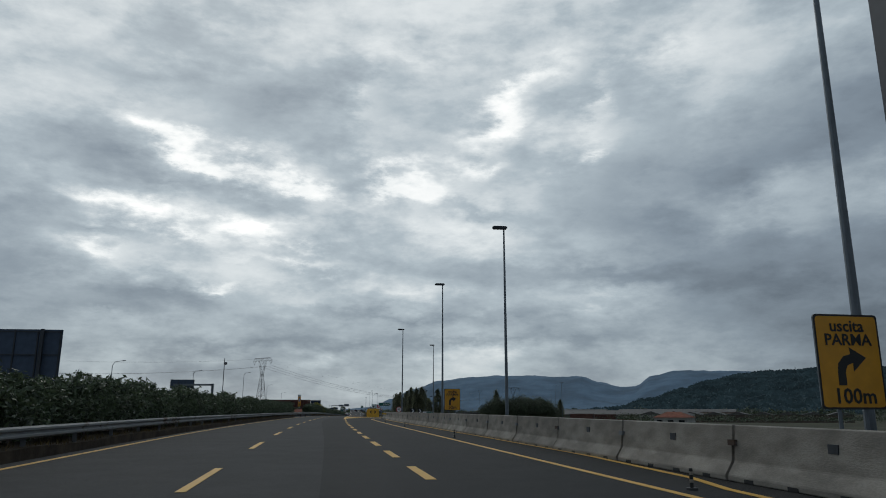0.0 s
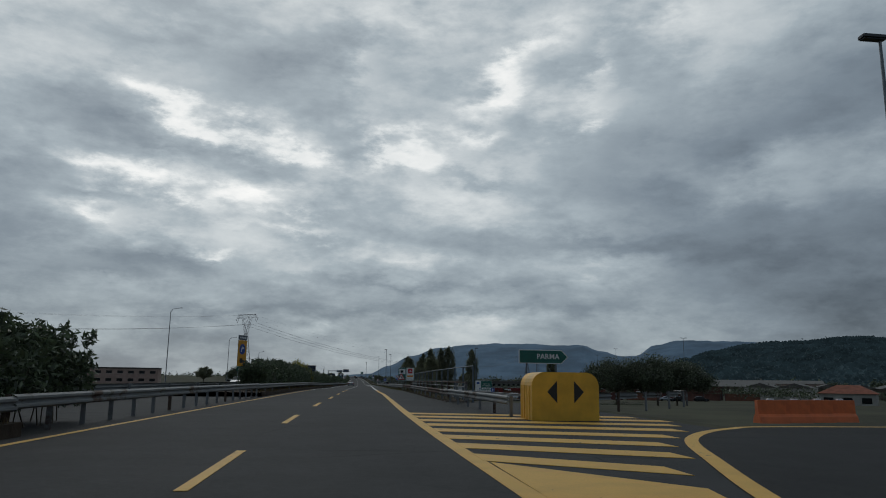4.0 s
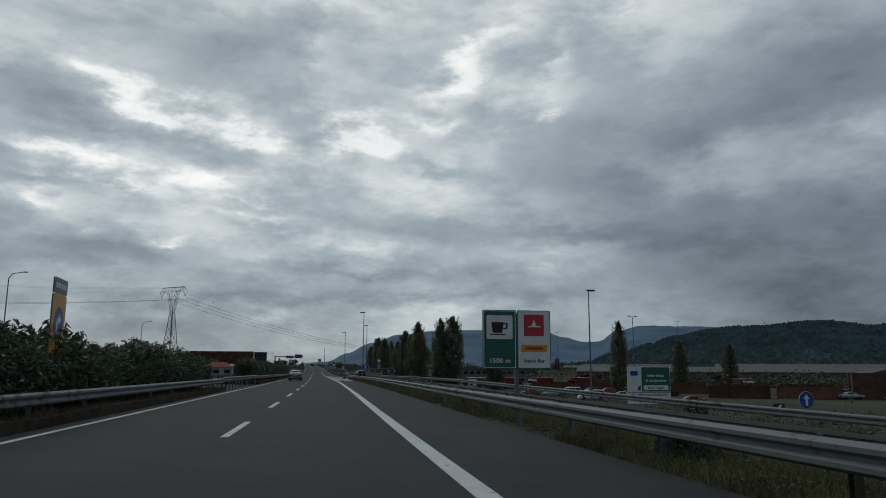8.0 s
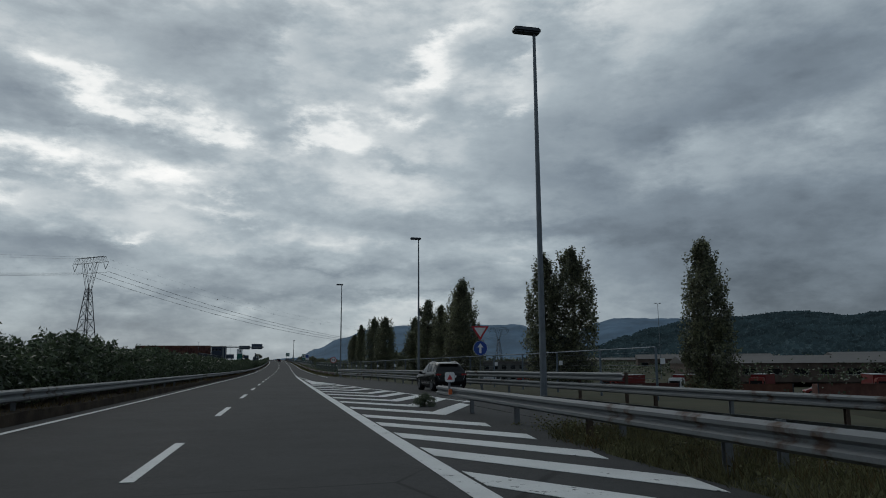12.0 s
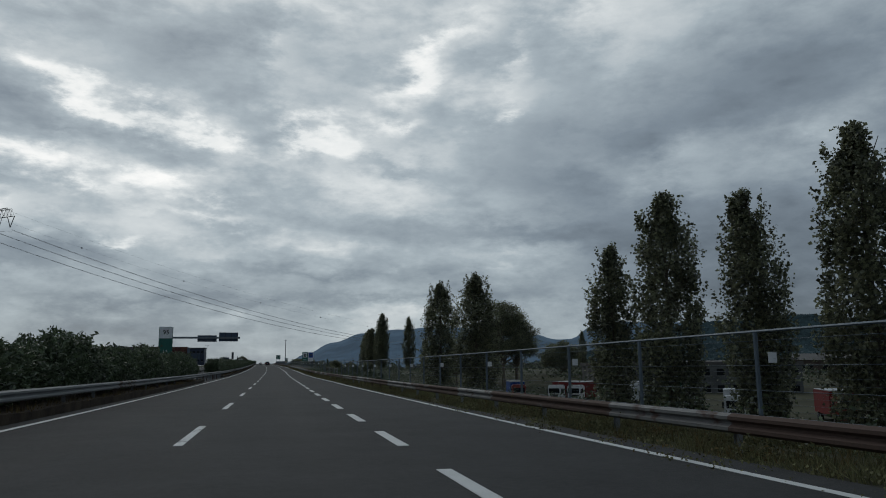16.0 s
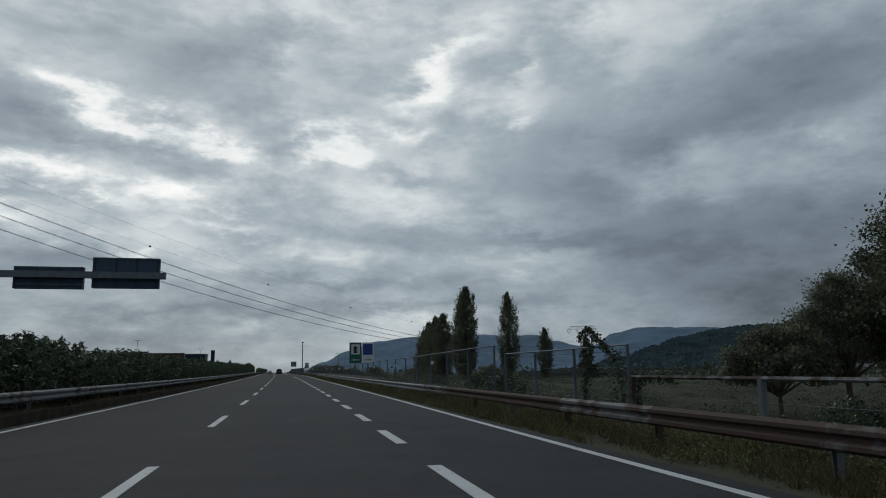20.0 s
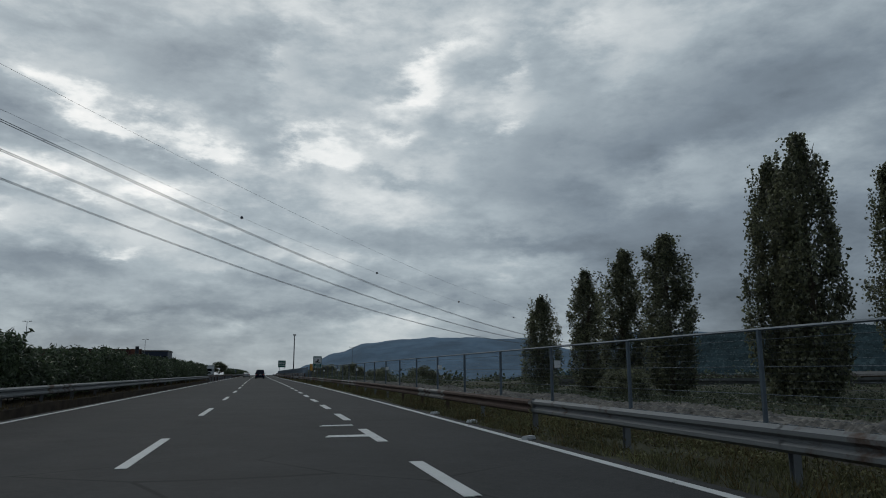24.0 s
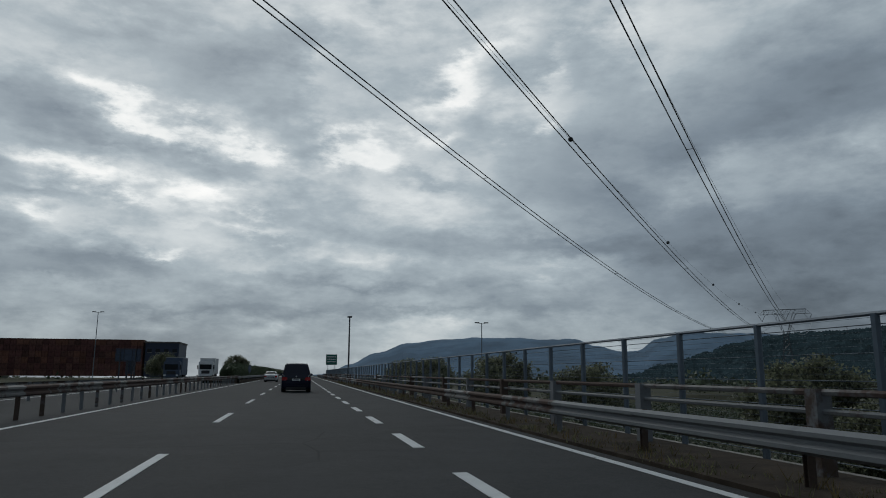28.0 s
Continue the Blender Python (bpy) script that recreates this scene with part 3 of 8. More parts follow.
def left_edge(y):
    return -4.45 + med(y)



road = tagged(strip("road", ROWS_FINE, lambda y: -5.0, paved_right, 0.0, ASPHALT, thick=0.12), "worn grey asphalt motorway carriageway", "road", kind="structure")
far_road = tagged(strip("opposite_road", ROWS_FINE, lambda y: -24.0, lambda y: -10.6, -0.02, ASPHALT, thick=0.12), "grey asphalt of the opposite carriageway", "road", kind="structure")
strip("resurfaced_lane", steps(-80, 112, 5.0), lambda y: 1.9 + 0.4 * math.sin(y * 0.05), lambda y: paved_right(y) - 0.02, 0.004, ASPHALT_NEW, road, label="darker resurfaced strip of asphalt")


def line(ys, u, width, mat, name="edge_line", h=0.007):
    f = u if callable(u) else (lambda y: u)
    return strip(name, ys, lambda y: f(y) - width / 2, lambda y: f(y) + width / 2, h, mat, road)


line(steps(-80, 196, 5), left_edge, 0.16, YELLOW_PAINT)
line(steps(196, 1500, 5), left_edge, 0.16, WHITE_PAINT)
line(steps(-80, 95, 4), lambda y: ease(y, (0, 7.55), (90, 7.6), (108, 8.4)), 0.16, YELLOW_PAINT, h=0.011)
line(steps(-80, 99, 2), lambda y: ease(y, (0, 7.75), (10.4, 8.5), (14.5, 9.1), (21, 9.42), (90, 9.3), (112, 9.2)), 0.16, YELLOW_PAINT, h=0.015)
line(steps(100, 196, 4), lambda y: ease(y, (100, 4.0), (135, 3.8), (172, 3.95), (184, 3.78), (196, 3.72)), 0.28, YELLOW_PAINT)
line(steps(196, 456, 4), 3.71, 0.28, WHITE_PAINT)


def slip_line(y):
    """The edge line between the hatched area and the joining slip road."""
    return ease(y, (364, 8.75), (370, 8.2), (378, 7.6), (388, 6.65), (396, 5.95), (413, 4.5), (440, 3.95))


line(steps(364, 440, 2), slip_line, 0.15, WHITE_PAINT)
line(steps(436, 1500, 5), lambda y: ease(y, (436, 7.45), (455, 7.3), (472, 7.18), (525, 6.95), (550, 6.7), (576, 6.42), (610, 6.55), (800, 6.5)), 0.16, WHITE_PAINT)
for u in (-11.3, -22.0):
    strip("edge_line", steps(-80, 1500, 8), lambda y: u - 0.08, lambda y: u + 0.08, -0.013, WHITE_PAINT, far_road)

DASH = {}


def dash(y, u, mat, width=0.16, length=4.5):
    key = (mat.name, width, length)
    m = along(y, u, 0.0075, length)
    if key in DASH:
        again(DASH[key], m, road)
    else:
        ob = part("lane_dash", box(bmesh.new(), -width / 2, width / 2, 0, length, -0.004, 0.002), mat, road)
        ob.matrix_basis = m
        DASH[key] = ob


for k in range(-4, 17):
    dash(12 * k - 0.1 + 0.075 * k, ease(12.0 * k, (130, 0.0), (165, 0.32), (192, 0.32), (215, 0.0)), YELLOW_PAINT)
for k in range(17, 37):
    dash(12 * k + 1.15, 0.0, WHITE_PAINT)
for k in range(37, 100):
    dash(12 * k - 0.65 + ease(12.0 * k, (700, 0.0), (760, 1.0)), ease(12.0 * k, (720, 0.0), (780, -0.2)), WHITE_PAINT)
for k in range(-6, 16):
    dash(6.0 * k + 1.6, 4.13, YELLOW_PAINT, 0.2, 3.0)
for k in range(76, 200):
    y = 6.0 * k
    dash(y + ease(y, (460, 4.2), (526, 4.4), (578, 5.9), (610, 7.05), (695, 8.2), (754, 10.3), (779, 10.75), (812, 11.7)), ease(y, (560, 3.77), (610, 3.97)), WHITE_PAINT, 0.2, 3.0)
for k in range(-4, 90):
    dash(12 * k + 3, -16.6, WHITE_PAINT)


def slab(name, pts, mat, h=0.0095, label="", th=0.006):
    """A painted or paved patch between corners (y, u)."""
    n = len(pts)
    vs = [at(y, u, h) for y, u in pts] + [at(y, u, h - th) for y, u in pts]
    fs = [tuple(range(n))] + [(i, i + n, (i + 1) % n + n, (i + 1) % n) for i in range(n)]
    ob = raw(name, vs, fs, mat, road, label)
    return ob


# exit ramp: its two edges as (y, u), turning away to the right
RAMP_L = [(99, 4.0), (104, 4.05), (108.8, 4.4), (113.5, 5.1), (118.4, 6.2), (123.2, 7.8), (128, 9.7), (131.2, 12.3), (132.2, 15.5), (132.0, 30.0)]
RAMP_R = [(85, 7.6), (95, 7.55), (103, 8.1), (109, 8.7), (113, 9.3), (116.5, 10.2), (119, 11.6), (120.6, 13.8), (121.4, 17.0), (121.6, 30.0)]


def bend(pts, a):
    """A point on a smooth curve through the corners, a from 0 to 1."""
    f = a * (len(pts) - 1)
    i = min(int(f), len(pts) - 2)
    p = [Vector(pts[min(max(i + k, 0), len(pts) - 1)]) for k in (-1, 0, 1, 2)]
    t = f - i
    return 0.5 * (2 * p[1] + (p[2] - p[0]) * t + (2 * p[0] - 5 * p[1] + 4 * p[2] - p[3]) * t * t + (3 * p[1] - p[0] - 3 * p[2] + p[3]) * t ** 3)


def curve_line(pts, a0, a1, w0, w1, mat, parent, name="edge_line", h=0.013):
    """A painted line to the left of a smooth curve."""
    vs = []
    n = 60
    for i in range(n + 1):
        a = a0 + (a1 - a0) * i / n
        p, d = bend(pts, a), bend(pts, min(1.0, a + 0.01)) - bend(pts, max(0.0, a - 0.01))
        d.normalize()
        w = w0 + (w1 - w0) * i / n
        q_ = p + Vector((d.y, -d.x)) * w
        vs += [at(p.x, p.y, h), at(q_.x, q_.y, h)]
    raw(name, vs, [(2 * i, 2 * i + 1, 2 * i + 3, 2 * i + 2) for i in range(n)], mat, parent)


vs, fs = [], []
for i in range(61):
    for pts in (RAMP_L, RAMP_R):
        p = bend(pts, i / 60)
        vs += [at(p.x, p.y, 0.0062), at(p.x, p.y, -0.3)]
for i in range(60):
    k = 4 * i
    fs += [(k, k + 4, k + 6, k + 2), (k, k + 1, k + 5, k + 4), (k + 2, k + 6, k + 7, k + 3)]
ramp = tagged(raw("exit_ramp", vs, fs, ASPHALT_NEW), "dark asphalt exit ramp curving away", "road", kind="structure")
curve_line(RAMP_L, 0.0, 1.0, 0.28, 0.3, YELLOW_PAINT, ramp)
curve_line(RAMP_R, 0.1, 1.0, 0.2, 0.2, YELLOW_PAINT, ramp)
slab("gore_stripe", [(109.6, 3.98), (123.4, 4.02), (120.6, 6.15), (112.6, 4.6)], YELLOW_PAINT, 0.0115)
for i in range(8):
    y = 121.6 + 2.1 * i
    r = ease(y, (120, 6.2), (126, 8.3), (130, 10.5), (134, 12.0), (140, 11.0))
    slab("gore_stripe", [(y + 2.0, 3.95), (y + 3.1, 3.95), (y + 1.2, r), (y + 0.2, r)], YELLOW_PAINT)
# the hatched area where the slip road joins: stripes, then arrows pointing at the traffic
for y in (331.5, 334.4, 337.3, 340.2, 343.1, 346.0, 349.0, 351.8, 354.6, 357.5, 360.4):
    slab("gore_stripe", [(y, 3.9), (y - 4.0, 6.3), (y - 5.0, 6.15), (y - 1.15, 3.9)], WHITE_PAINT)
for y in (364.6, 368.8, 372.8, 377.0, 381.2, 385.6, 390.0, 394.4, 399.0):
    o = slip_line(y + 0.5) - 0.06
    v_ = min(6.0, 3.9 + (o - 3.9) * 0.62)
    d = (v_ - 3.9) * 1.75
    slab("gore_stripe", [(y, 3.9), (y - d, v_), (y - d - 1.5, v_ + 0.05), (y - 1.2, 3.9)], WHITE_PAINT)
    e = (o - v_) * 2.4
    slab("gore_stripe", [(y - d, v_), (y - d + e, o), (y - d + e - 1.5, slip_line(y - d + e - 1.5) - 0.06), (y - d - 1.5, v_ + 0.05)], WHITE_PAINT)
slab("gore_stripe", [(399, 4.1), (418, 4.0), (410, 4.7), (399, 5.6)], WHITE_PAINT, 0.0105)

# scuffed paint across the lane line
slab("paint_smear", [(699.3, 3.0), (699.3, 3.95), (699.75, 3.9), (699.7, 3.1)], WHITE_PAINT)
slab("paint_smear", [(702.2, 3.1), (702.3, 3.9), (702.6, 3.9), (702.55, 3.2)], WHITE_PAINT)
slip = tagged(strip("slip_road", steps(192, 366, 4), lambda y: ease(y, (200, 13.9), (300, 11.4), (356, 8.0)), lambda y: ease(y, (190, 20.2), (300, 17.2), (366, 13.0)), lambda y: ease(y, (190, -0.86), (364, 0.0)) + 0.012, ASPHALT, thick=0.2), "grey asphalt slip road climbing to join", "road", kind="structure")

# ---- guard rails ----
W = [(0.0, 0.0), (-0.085, 0.045), (-0.085, 0.095), (-0.015, 0.14), (-0.015, 0.17), (-0.085, 0.215), (-0.085, 0.265), (0.0, 0.31)]
BEAM = {}


def beam_mesh(length, mat, flip):
    key = (length, mat.name, flip)
    if key not in BEAM:
        s = -1 if flip else 1
        pr = [(x * s, z) for x, z in W] + [(x * s + 0.01 * s, z) for x, z in reversed(W)]
        bm = prism(bmesh.new(), pr, 0.0, length)
        me = bpy.data.meshes.new("beam")
        bm.to_mesh(me)
        bm.free()
        me.materials.append(mat)
        BEAM[key] = me
    return BEAM[key]


def post_mesh(h, mat):
    key = ("post", h, mat.name)
    if key not in BEAM:
        bm = bmesh.new()
        box(bm, -0.05, 0.05, -0.045, -0.035, 0, h)
        box(bm, -0.05, 0.05, 0.035, 0.045, 0, h)
        box(bm, -0.006, 0.006, -0.035, 0.035, 0, h)
        me = bpy.data.meshes.new("post")
        bm.to_mesh(me)
        bm.free()
        me.materials.append(mat)
        BEAM[key] = me
    return BEAM[key]


def guard_rail(y0, y1, u, top, mat, label, flip=False, spacing=4.0, two=0.0, posts=True, foot=-0.25):
    """W-beam lengths on posts; two: the height of a second rail above the first."""
    f = u if callable(u) else (lambda y: u)
    t = top if callable(top) else (lambda y: top)
    rail = thing("guard_rail", Matrix.Translation(at(y0, f(y0), 0)), label, "guard rail", "motorway guard rails")
    inv = rail.matrix_basis.inverted()
    n = round((y1 - y0) / spacing)
    for i in range(n):
        y = y0 + i * spacing
        a, b = at(y, f(y), t(y) - 0.31), at(y + spacing, f(y + spacing), t(y + spacing) - 0.31)
        d = (b - a).normalized()
        r = d.cross(Vector((0, 0, 1))).normalized()
        mm = Matrix((r, d, r.cross(d))).transposed().to_4x4()
        mm.translation = a
        for extra in ((0.0, two) if two else (0.0,)):
            o = bpy.data.objects.new("beam", beam_mesh(spacing + 0.06, mat, flip))
            scene.collection.objects.link(o)
            o.parent = rail
            o.matrix_basis = inv @ Matrix.Translation((0, 0, extra)) @ mm
        if posts:
            o = bpy.data.objects.new("post", post_mesh(round(t(y) - foot + two, 2), POST))
            scene.collection.objects.link(o)
            o.parent = rail
            o.matrix_basis = inv @ Matrix.Translation(at(y, f(y) + (-0.09 if flip else 0.09), foot))
    return rail


STEEL_RAIL = "grey galvanised steel guard rail on posts"
RUST_RAIL = "rusty brown steel guard rail on posts above dry grass"
guard_rail(-40, 128, lambda y: -5.25 + med(y), 0.80, GALV, STEEL_RAIL, True)
guard_rail(128, 160, lambda y: -5.25 + med(y), 0.84, GALV, "open steel guard rail across a gap in the hedge", True, 2.0)
guard_rail(160, 276, lambda y: -5.25 + med(y), 0.81, GALV, STEEL_RAIL, True)
guard_rail(276, 300, lambda y: -5.25 + med(y), 0.90, GALV, "open steel guard rail across a gap in the hedge", True, 2.0)
guard_rail(300, 528, lambda y: -5.25 + med(y), 0.82, GALV, STEEL_RAIL, True)
guard_rail(528, 556, lambda y: -5.25 + med(y), 0.86, GALV, "open steel guard rail across a gap in the hedge", True, 2.0)
guard_rail(556, 792, lambda y: -5.25 + med(y), 0.84, GALV, STEEL_RAIL, True)
guard_rail(792, 888, lambda y: -5.25 + med(y), 0.92, RUSTY, "brown rusted guard rail on close posts over a bridge", True, 2.0)
guard_rail(888, 1040, lambda y: -5.25 + med(y), 0.84, GALV, STEEL_RAIL, True)
guard_rail(152, 200, 6.95, 0.68, RUSTY, RUST_RAIL, spacing=4.0)
guard_rail(200, 364, 6.85, 0.68, GALV, "long grey guard rail over a grassy verge")
guard_rail(440, 600, lambda y: ease(y, (440, 8.9), (500, 8.1), (600, 7.7)), lambda y: ease(y, (440, 0.56), (520, 0.62), (600, 0.66)), RUSTY, RUST_RAIL)
guard_rail(600, 700, 7.65, 0.66, GALV, STEEL_RAIL)
guard_rail(700, 800, 7.55, 0.66, RUSTY, RUST_RAIL)
guard_rail(800, 812, 7.45, 0.72, GALV, STEEL_RAIL)
guard_rail(812, 1040, 7.45, 0.72, RUSTY, "rusty steel guard rail along the bridge edge")
guard_rail(364, 440, lambda y: ease(y, (364, 13.6), (400, 11.5), (440, 9.2)), 0.62, GALV, "double grey guard rail beside the joining slip road", two=0.42)
# rails of the slip road beyond
guard_rail(190, 364, lambda y: ease(y, (190, 20.5), (300, 17.5), (364, 13.6)), lambda y: ease(y, (190, -0.2), (364, 0.62)), GALV, "grey guard rail along the slip road")
guard_rail(200, 356, lambda y: ease(y, (200, 13.5), (300, 11.0), (356, 7.6)), lambda y: ease(y, (200, -0.1), (356, 0.62)), GALV, "grey guard rail along the slip road", True)
guard_rail(-40, 900, -10.0, 0.82, GALV, "grey guard rail of the opposite carriageway", False, 8.0)

# ---- leaves ----


def leaf_mesh(name, points, size, mat, rng, long=1.0):
    """Many small leaf blades at the points given, each turned its own way."""
    pts = np.array(points, float)
    n = len(pts)
    d = rng.normal(size=(n, 3))
    d[:, 2] *= 0.8
    d /= np.linalg.norm(d, axis=1)[:, None]
    e = np.cross(d, rng.normal(size=(n, 3)))
    e /= np.linalg.norm(e, axis=1)[:, None] + 1e-9
    k = size * rng.uniform(0.6, 1.35, (n, 1))
    a, b = d * k * long, e * k * 0.5
    bend = np.cross(d, e) * k * 0.22
    v = np.stack([pts - a * 0.5, pts + b + bend, pts + a * 0.5, pts - b + bend], 1).reshape(-1, 3)
    f = np.arange(4 * n).reshape(-1, 4)
    me = bpy.data.meshes.new(name)
    me.vertices.add(4 * n)
    me.vertices.foreach_set("co", v.ravel())
    me.loops.add(4 * n)
    me.loops.foreach_set("vertex_index", f.ravel().astype(np.int32))
    me.polygons.add(n)
    me.polygons.foreach_set("loop_start", (np.arange(n) * 4).astype(np.int32))
    me.update(calc_edges=True)
    me.materials.append(mat)
    return me


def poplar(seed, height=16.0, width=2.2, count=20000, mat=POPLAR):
    """A column-shaped poplar: trunk, steep limbs and a ragged narrow crown."""
    rng = np.random.default_rng(seed)
    tree = thing("poplar_tree", Matrix(), "tall narrow dark green poplar tree", "tree", "poplars beside the motorway")
    bm = bmesh.new()
    tube(bm, (0, 0, -0.5), (0.1, 0.0, height * 0.5), 0.24, 0.14)
    tube(bm, (0.1, 0, height * 0.5), (0.0, 0.1, height * 0.93), 0.14, 0.03)
    limbs = []
    for i in range(26):
        z = height * rng.uniform(0.1, 0.8)
        a = rng.uniform(0, 6.28)
        r = width * rng.uniform(0.45, 0.85) * (1.0 - 0.55 * (z / height) ** 2)
        e = Vector((math.cos(a) * r, math.sin(a) * r, min(height * 0.98, z + height * rng.uniform(0.10, 0.22))))
        tube(bm, (0.06, 0, z), e, 0.055, 0.015, 5)
        limbs.append(((0.06, 0.0, z), e))
    part("trunk", bm, BARK, tree)
    pts = []
    clumps = 300
    tips = [(rng.uniform(-0.4, 0.4) * width, rng.uniform(-0.4, 0.4) * width, rng.uniform(0.93, 1.0)) for i in range(3)]
    tips[0] = (0.0, 0.0, 1.0)
    turn, waist = rng.uniform(0, 6.28), rng.uniform(0.3, 0.5)

    def girth(t, a):
        """The crown's half width at the share t of its height, looking towards a."""
        g = ease(t, (0.03, 0.45), (0.2, 0.85), (waist, 1.0), (0.66, 0.9), (0.82, 0.72), (0.93, 0.46), (1.0, 0.1))
        return width * g * (1 + 0.13 * math.sin(2 * a + turn + 5 * t) + 0.08 * math.sin(3 * a + 11 * t + turn))

    for i in range(clumps):
        t = 0.05 + 0.93 * ((i + rng.uniform(0, 1)) / clumps) ** 1.04
        a = rng.uniform(0, 6.28)
        r = girth(t, a) * math.sqrt(rng.uniform(0.05, 0.92))
        cx, cy = math.cos(a) * r, math.sin(a) * r
        if t > 0.74:
            tip = tips[int(rng.integers(0, 3))]
            if t > tip[2] - 0.02:
                tip = tips[0]
            k = ease(t, (0.74, 0.0), (0.86, 0.8))
            cx, cy = cx * (1 - 0.45 * k) + tip[0] * k * 0.8, cy * (1 - 0.45 * k) + tip[1] * k * 0.8
        m = int(count / clumps * rng.uniform(0.5, 1.5))
        size = np.array([0.24, 0.24, 0.46]) * rng.uniform(0.7, 1.25) * (1.0 if t < 0.85 else 0.6)
        pts.append(np.array([cx, cy, t * height - 0.3]) + np.clip(rng.normal(size=(m, 3)), -2.2, 2.2) * size)
    # shoots that stand out of the crown
    for i in range(90):
        t, a = rng.uniform(0.1, 0.95), rng.uniform(0, 6.28)
        r, k = girth(t, a) * 0.95, 16
        f_ = rng.uniform(0, 1, (k, 1))
        foot = np.array([[math.cos(a) * r, math.sin(a) * r, t * height - 0.5]])
        pts.append(foot + f_ * np.array([[math.cos(a) * 0.3, math.sin(a) * 0.3, rng.uniform(0.7, 1.4)]]) + rng.normal(size=(k, 3)) * 0.09)
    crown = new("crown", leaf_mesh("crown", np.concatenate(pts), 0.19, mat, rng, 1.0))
    crown.parent = tree
    return tree


def round_tree(seed, height, radius, count, mat, name="broadleaf_tree", label="dark green spreading tree", flat=0.7, leaf=0.34, fluff=1.0):
    """A spreading tree: trunk, forked limbs, clumps of leaves with gaps."""
    rng = np.random.default_rng(seed)
    tree = thing(name, Matrix(), label, "tree")
    bm = bmesh.new()
    tube(bm, (0, 0, -0.5), (0, 0, height * 0.4), 0.05 * height * 0.5, 0.03 * height * 0.5)
    pts = []
    for i in range(80):
        a, t = rng.uniform(0, 6.28), rng.uniform(0, 1)
        el = math.asin(min(1.0, rng.uniform(-0.25, 1.0)))
        r = radius * rng.uniform(0.6, 1.0)
        c = np.array([math.cos(a) * math.cos(el) * r, math.sin(a) * math.cos(el) * r, height - radius * flat + math.sin(el) * r * flat])
        if i < 14:
            tube(bm, (0, 0, height * 0.33), tuple(c), 0.014 * height, 0.02, 5)
        m = int(count / 80 * rng.uniform(0.6, 1.4))
        pts.append(c + np.clip(rng.normal(size=(m, 3)), -2.3, 2.3) * radius * fluff * np.array([0.115, 0.115, 0.085]))
    part("trunk", bm, BARK, tree)
    crown = new("crown", leaf_mesh("crown", np.concatenate(pts), leaf, mat, rng, 1.0))
    crown.parent = tree
    return tree


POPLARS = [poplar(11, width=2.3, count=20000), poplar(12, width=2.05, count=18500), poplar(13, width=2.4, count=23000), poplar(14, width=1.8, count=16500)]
USED = [False] * 4
PROTO_H = 16.0


def plant_poplar(x, y, top, kind, wide=1.0, base=None, label=""):
    """Stand a poplar at x, y with its tip at the height given."""
    b = az(y) + land(y, x - ax(y)) - 0.05 if base is None else base
    s = (top - b) / (PROTO_H * 1.0)
    m = pose(x, y, b, 0, 0, (x * 37 + y * 11) % 360) @ Matrix.Diagonal((s * wide, s * wide, s, 1))
    src = POPLARS[kind]
    if not USED[kind]:
        src.matrix_basis = m
        USED[kind] = True
        ob = src
    else:
        ob = copy_thing(src, m.copy())
        ob.matrix_basis = m
    if label:
        ob["label"] = label
    return ob


TREES_A = [(44.6, 411.0, 14.9, 2, 1.0), (37.3, 431.0, 16.9, 2, 1.0), (34.0, 433.0, 16.3, 1, 1.0), (77.0, 405.5, 14.4, 3, 1.1), (34.6, 480.3, 18.2, 2, 1.0),
           (36.0, 491.5, 16.6, 0, 1.0), (35.1, 501.5, 14.6, 1, 1.0), (33.7, 511.5, 16.7, 0, 1.0), (31.7, 518.4, 12.8, 3, 1.1), (29.7, 583.8, 16.8, 2, 1.0),
           (30.7, 562.9, 15.7, 2, 1.1), (41.7, 732.8, 22.3, 0, 0.9), (52.5, 734.3, 21.2, 1, 0.9), (43.6, 796.4, 16.1, 2, 1.2), (40.4, 771.6, 16.7, 3, 1.3)]
TREES_B = [(39.9, 760.8, 17.5, 1, 1.2), (96.4, 409.8, 9.7, 3, 1.3), (117.9, 419.9, 9.4, 3, 1.4), (40.1, 751.3, 17.5, 0, 1.2), (41.5, 736.4, 21.2, 2, 0.8),
           (55.2, 717.2, 11.3, 3, 1.3), (80.4, 633.3, 10.5, 3, 0.8)]
for x, y, top, kind, wide in TREES_A + TREES_B:
    plant_poplar(x, y, top, kind, wide)


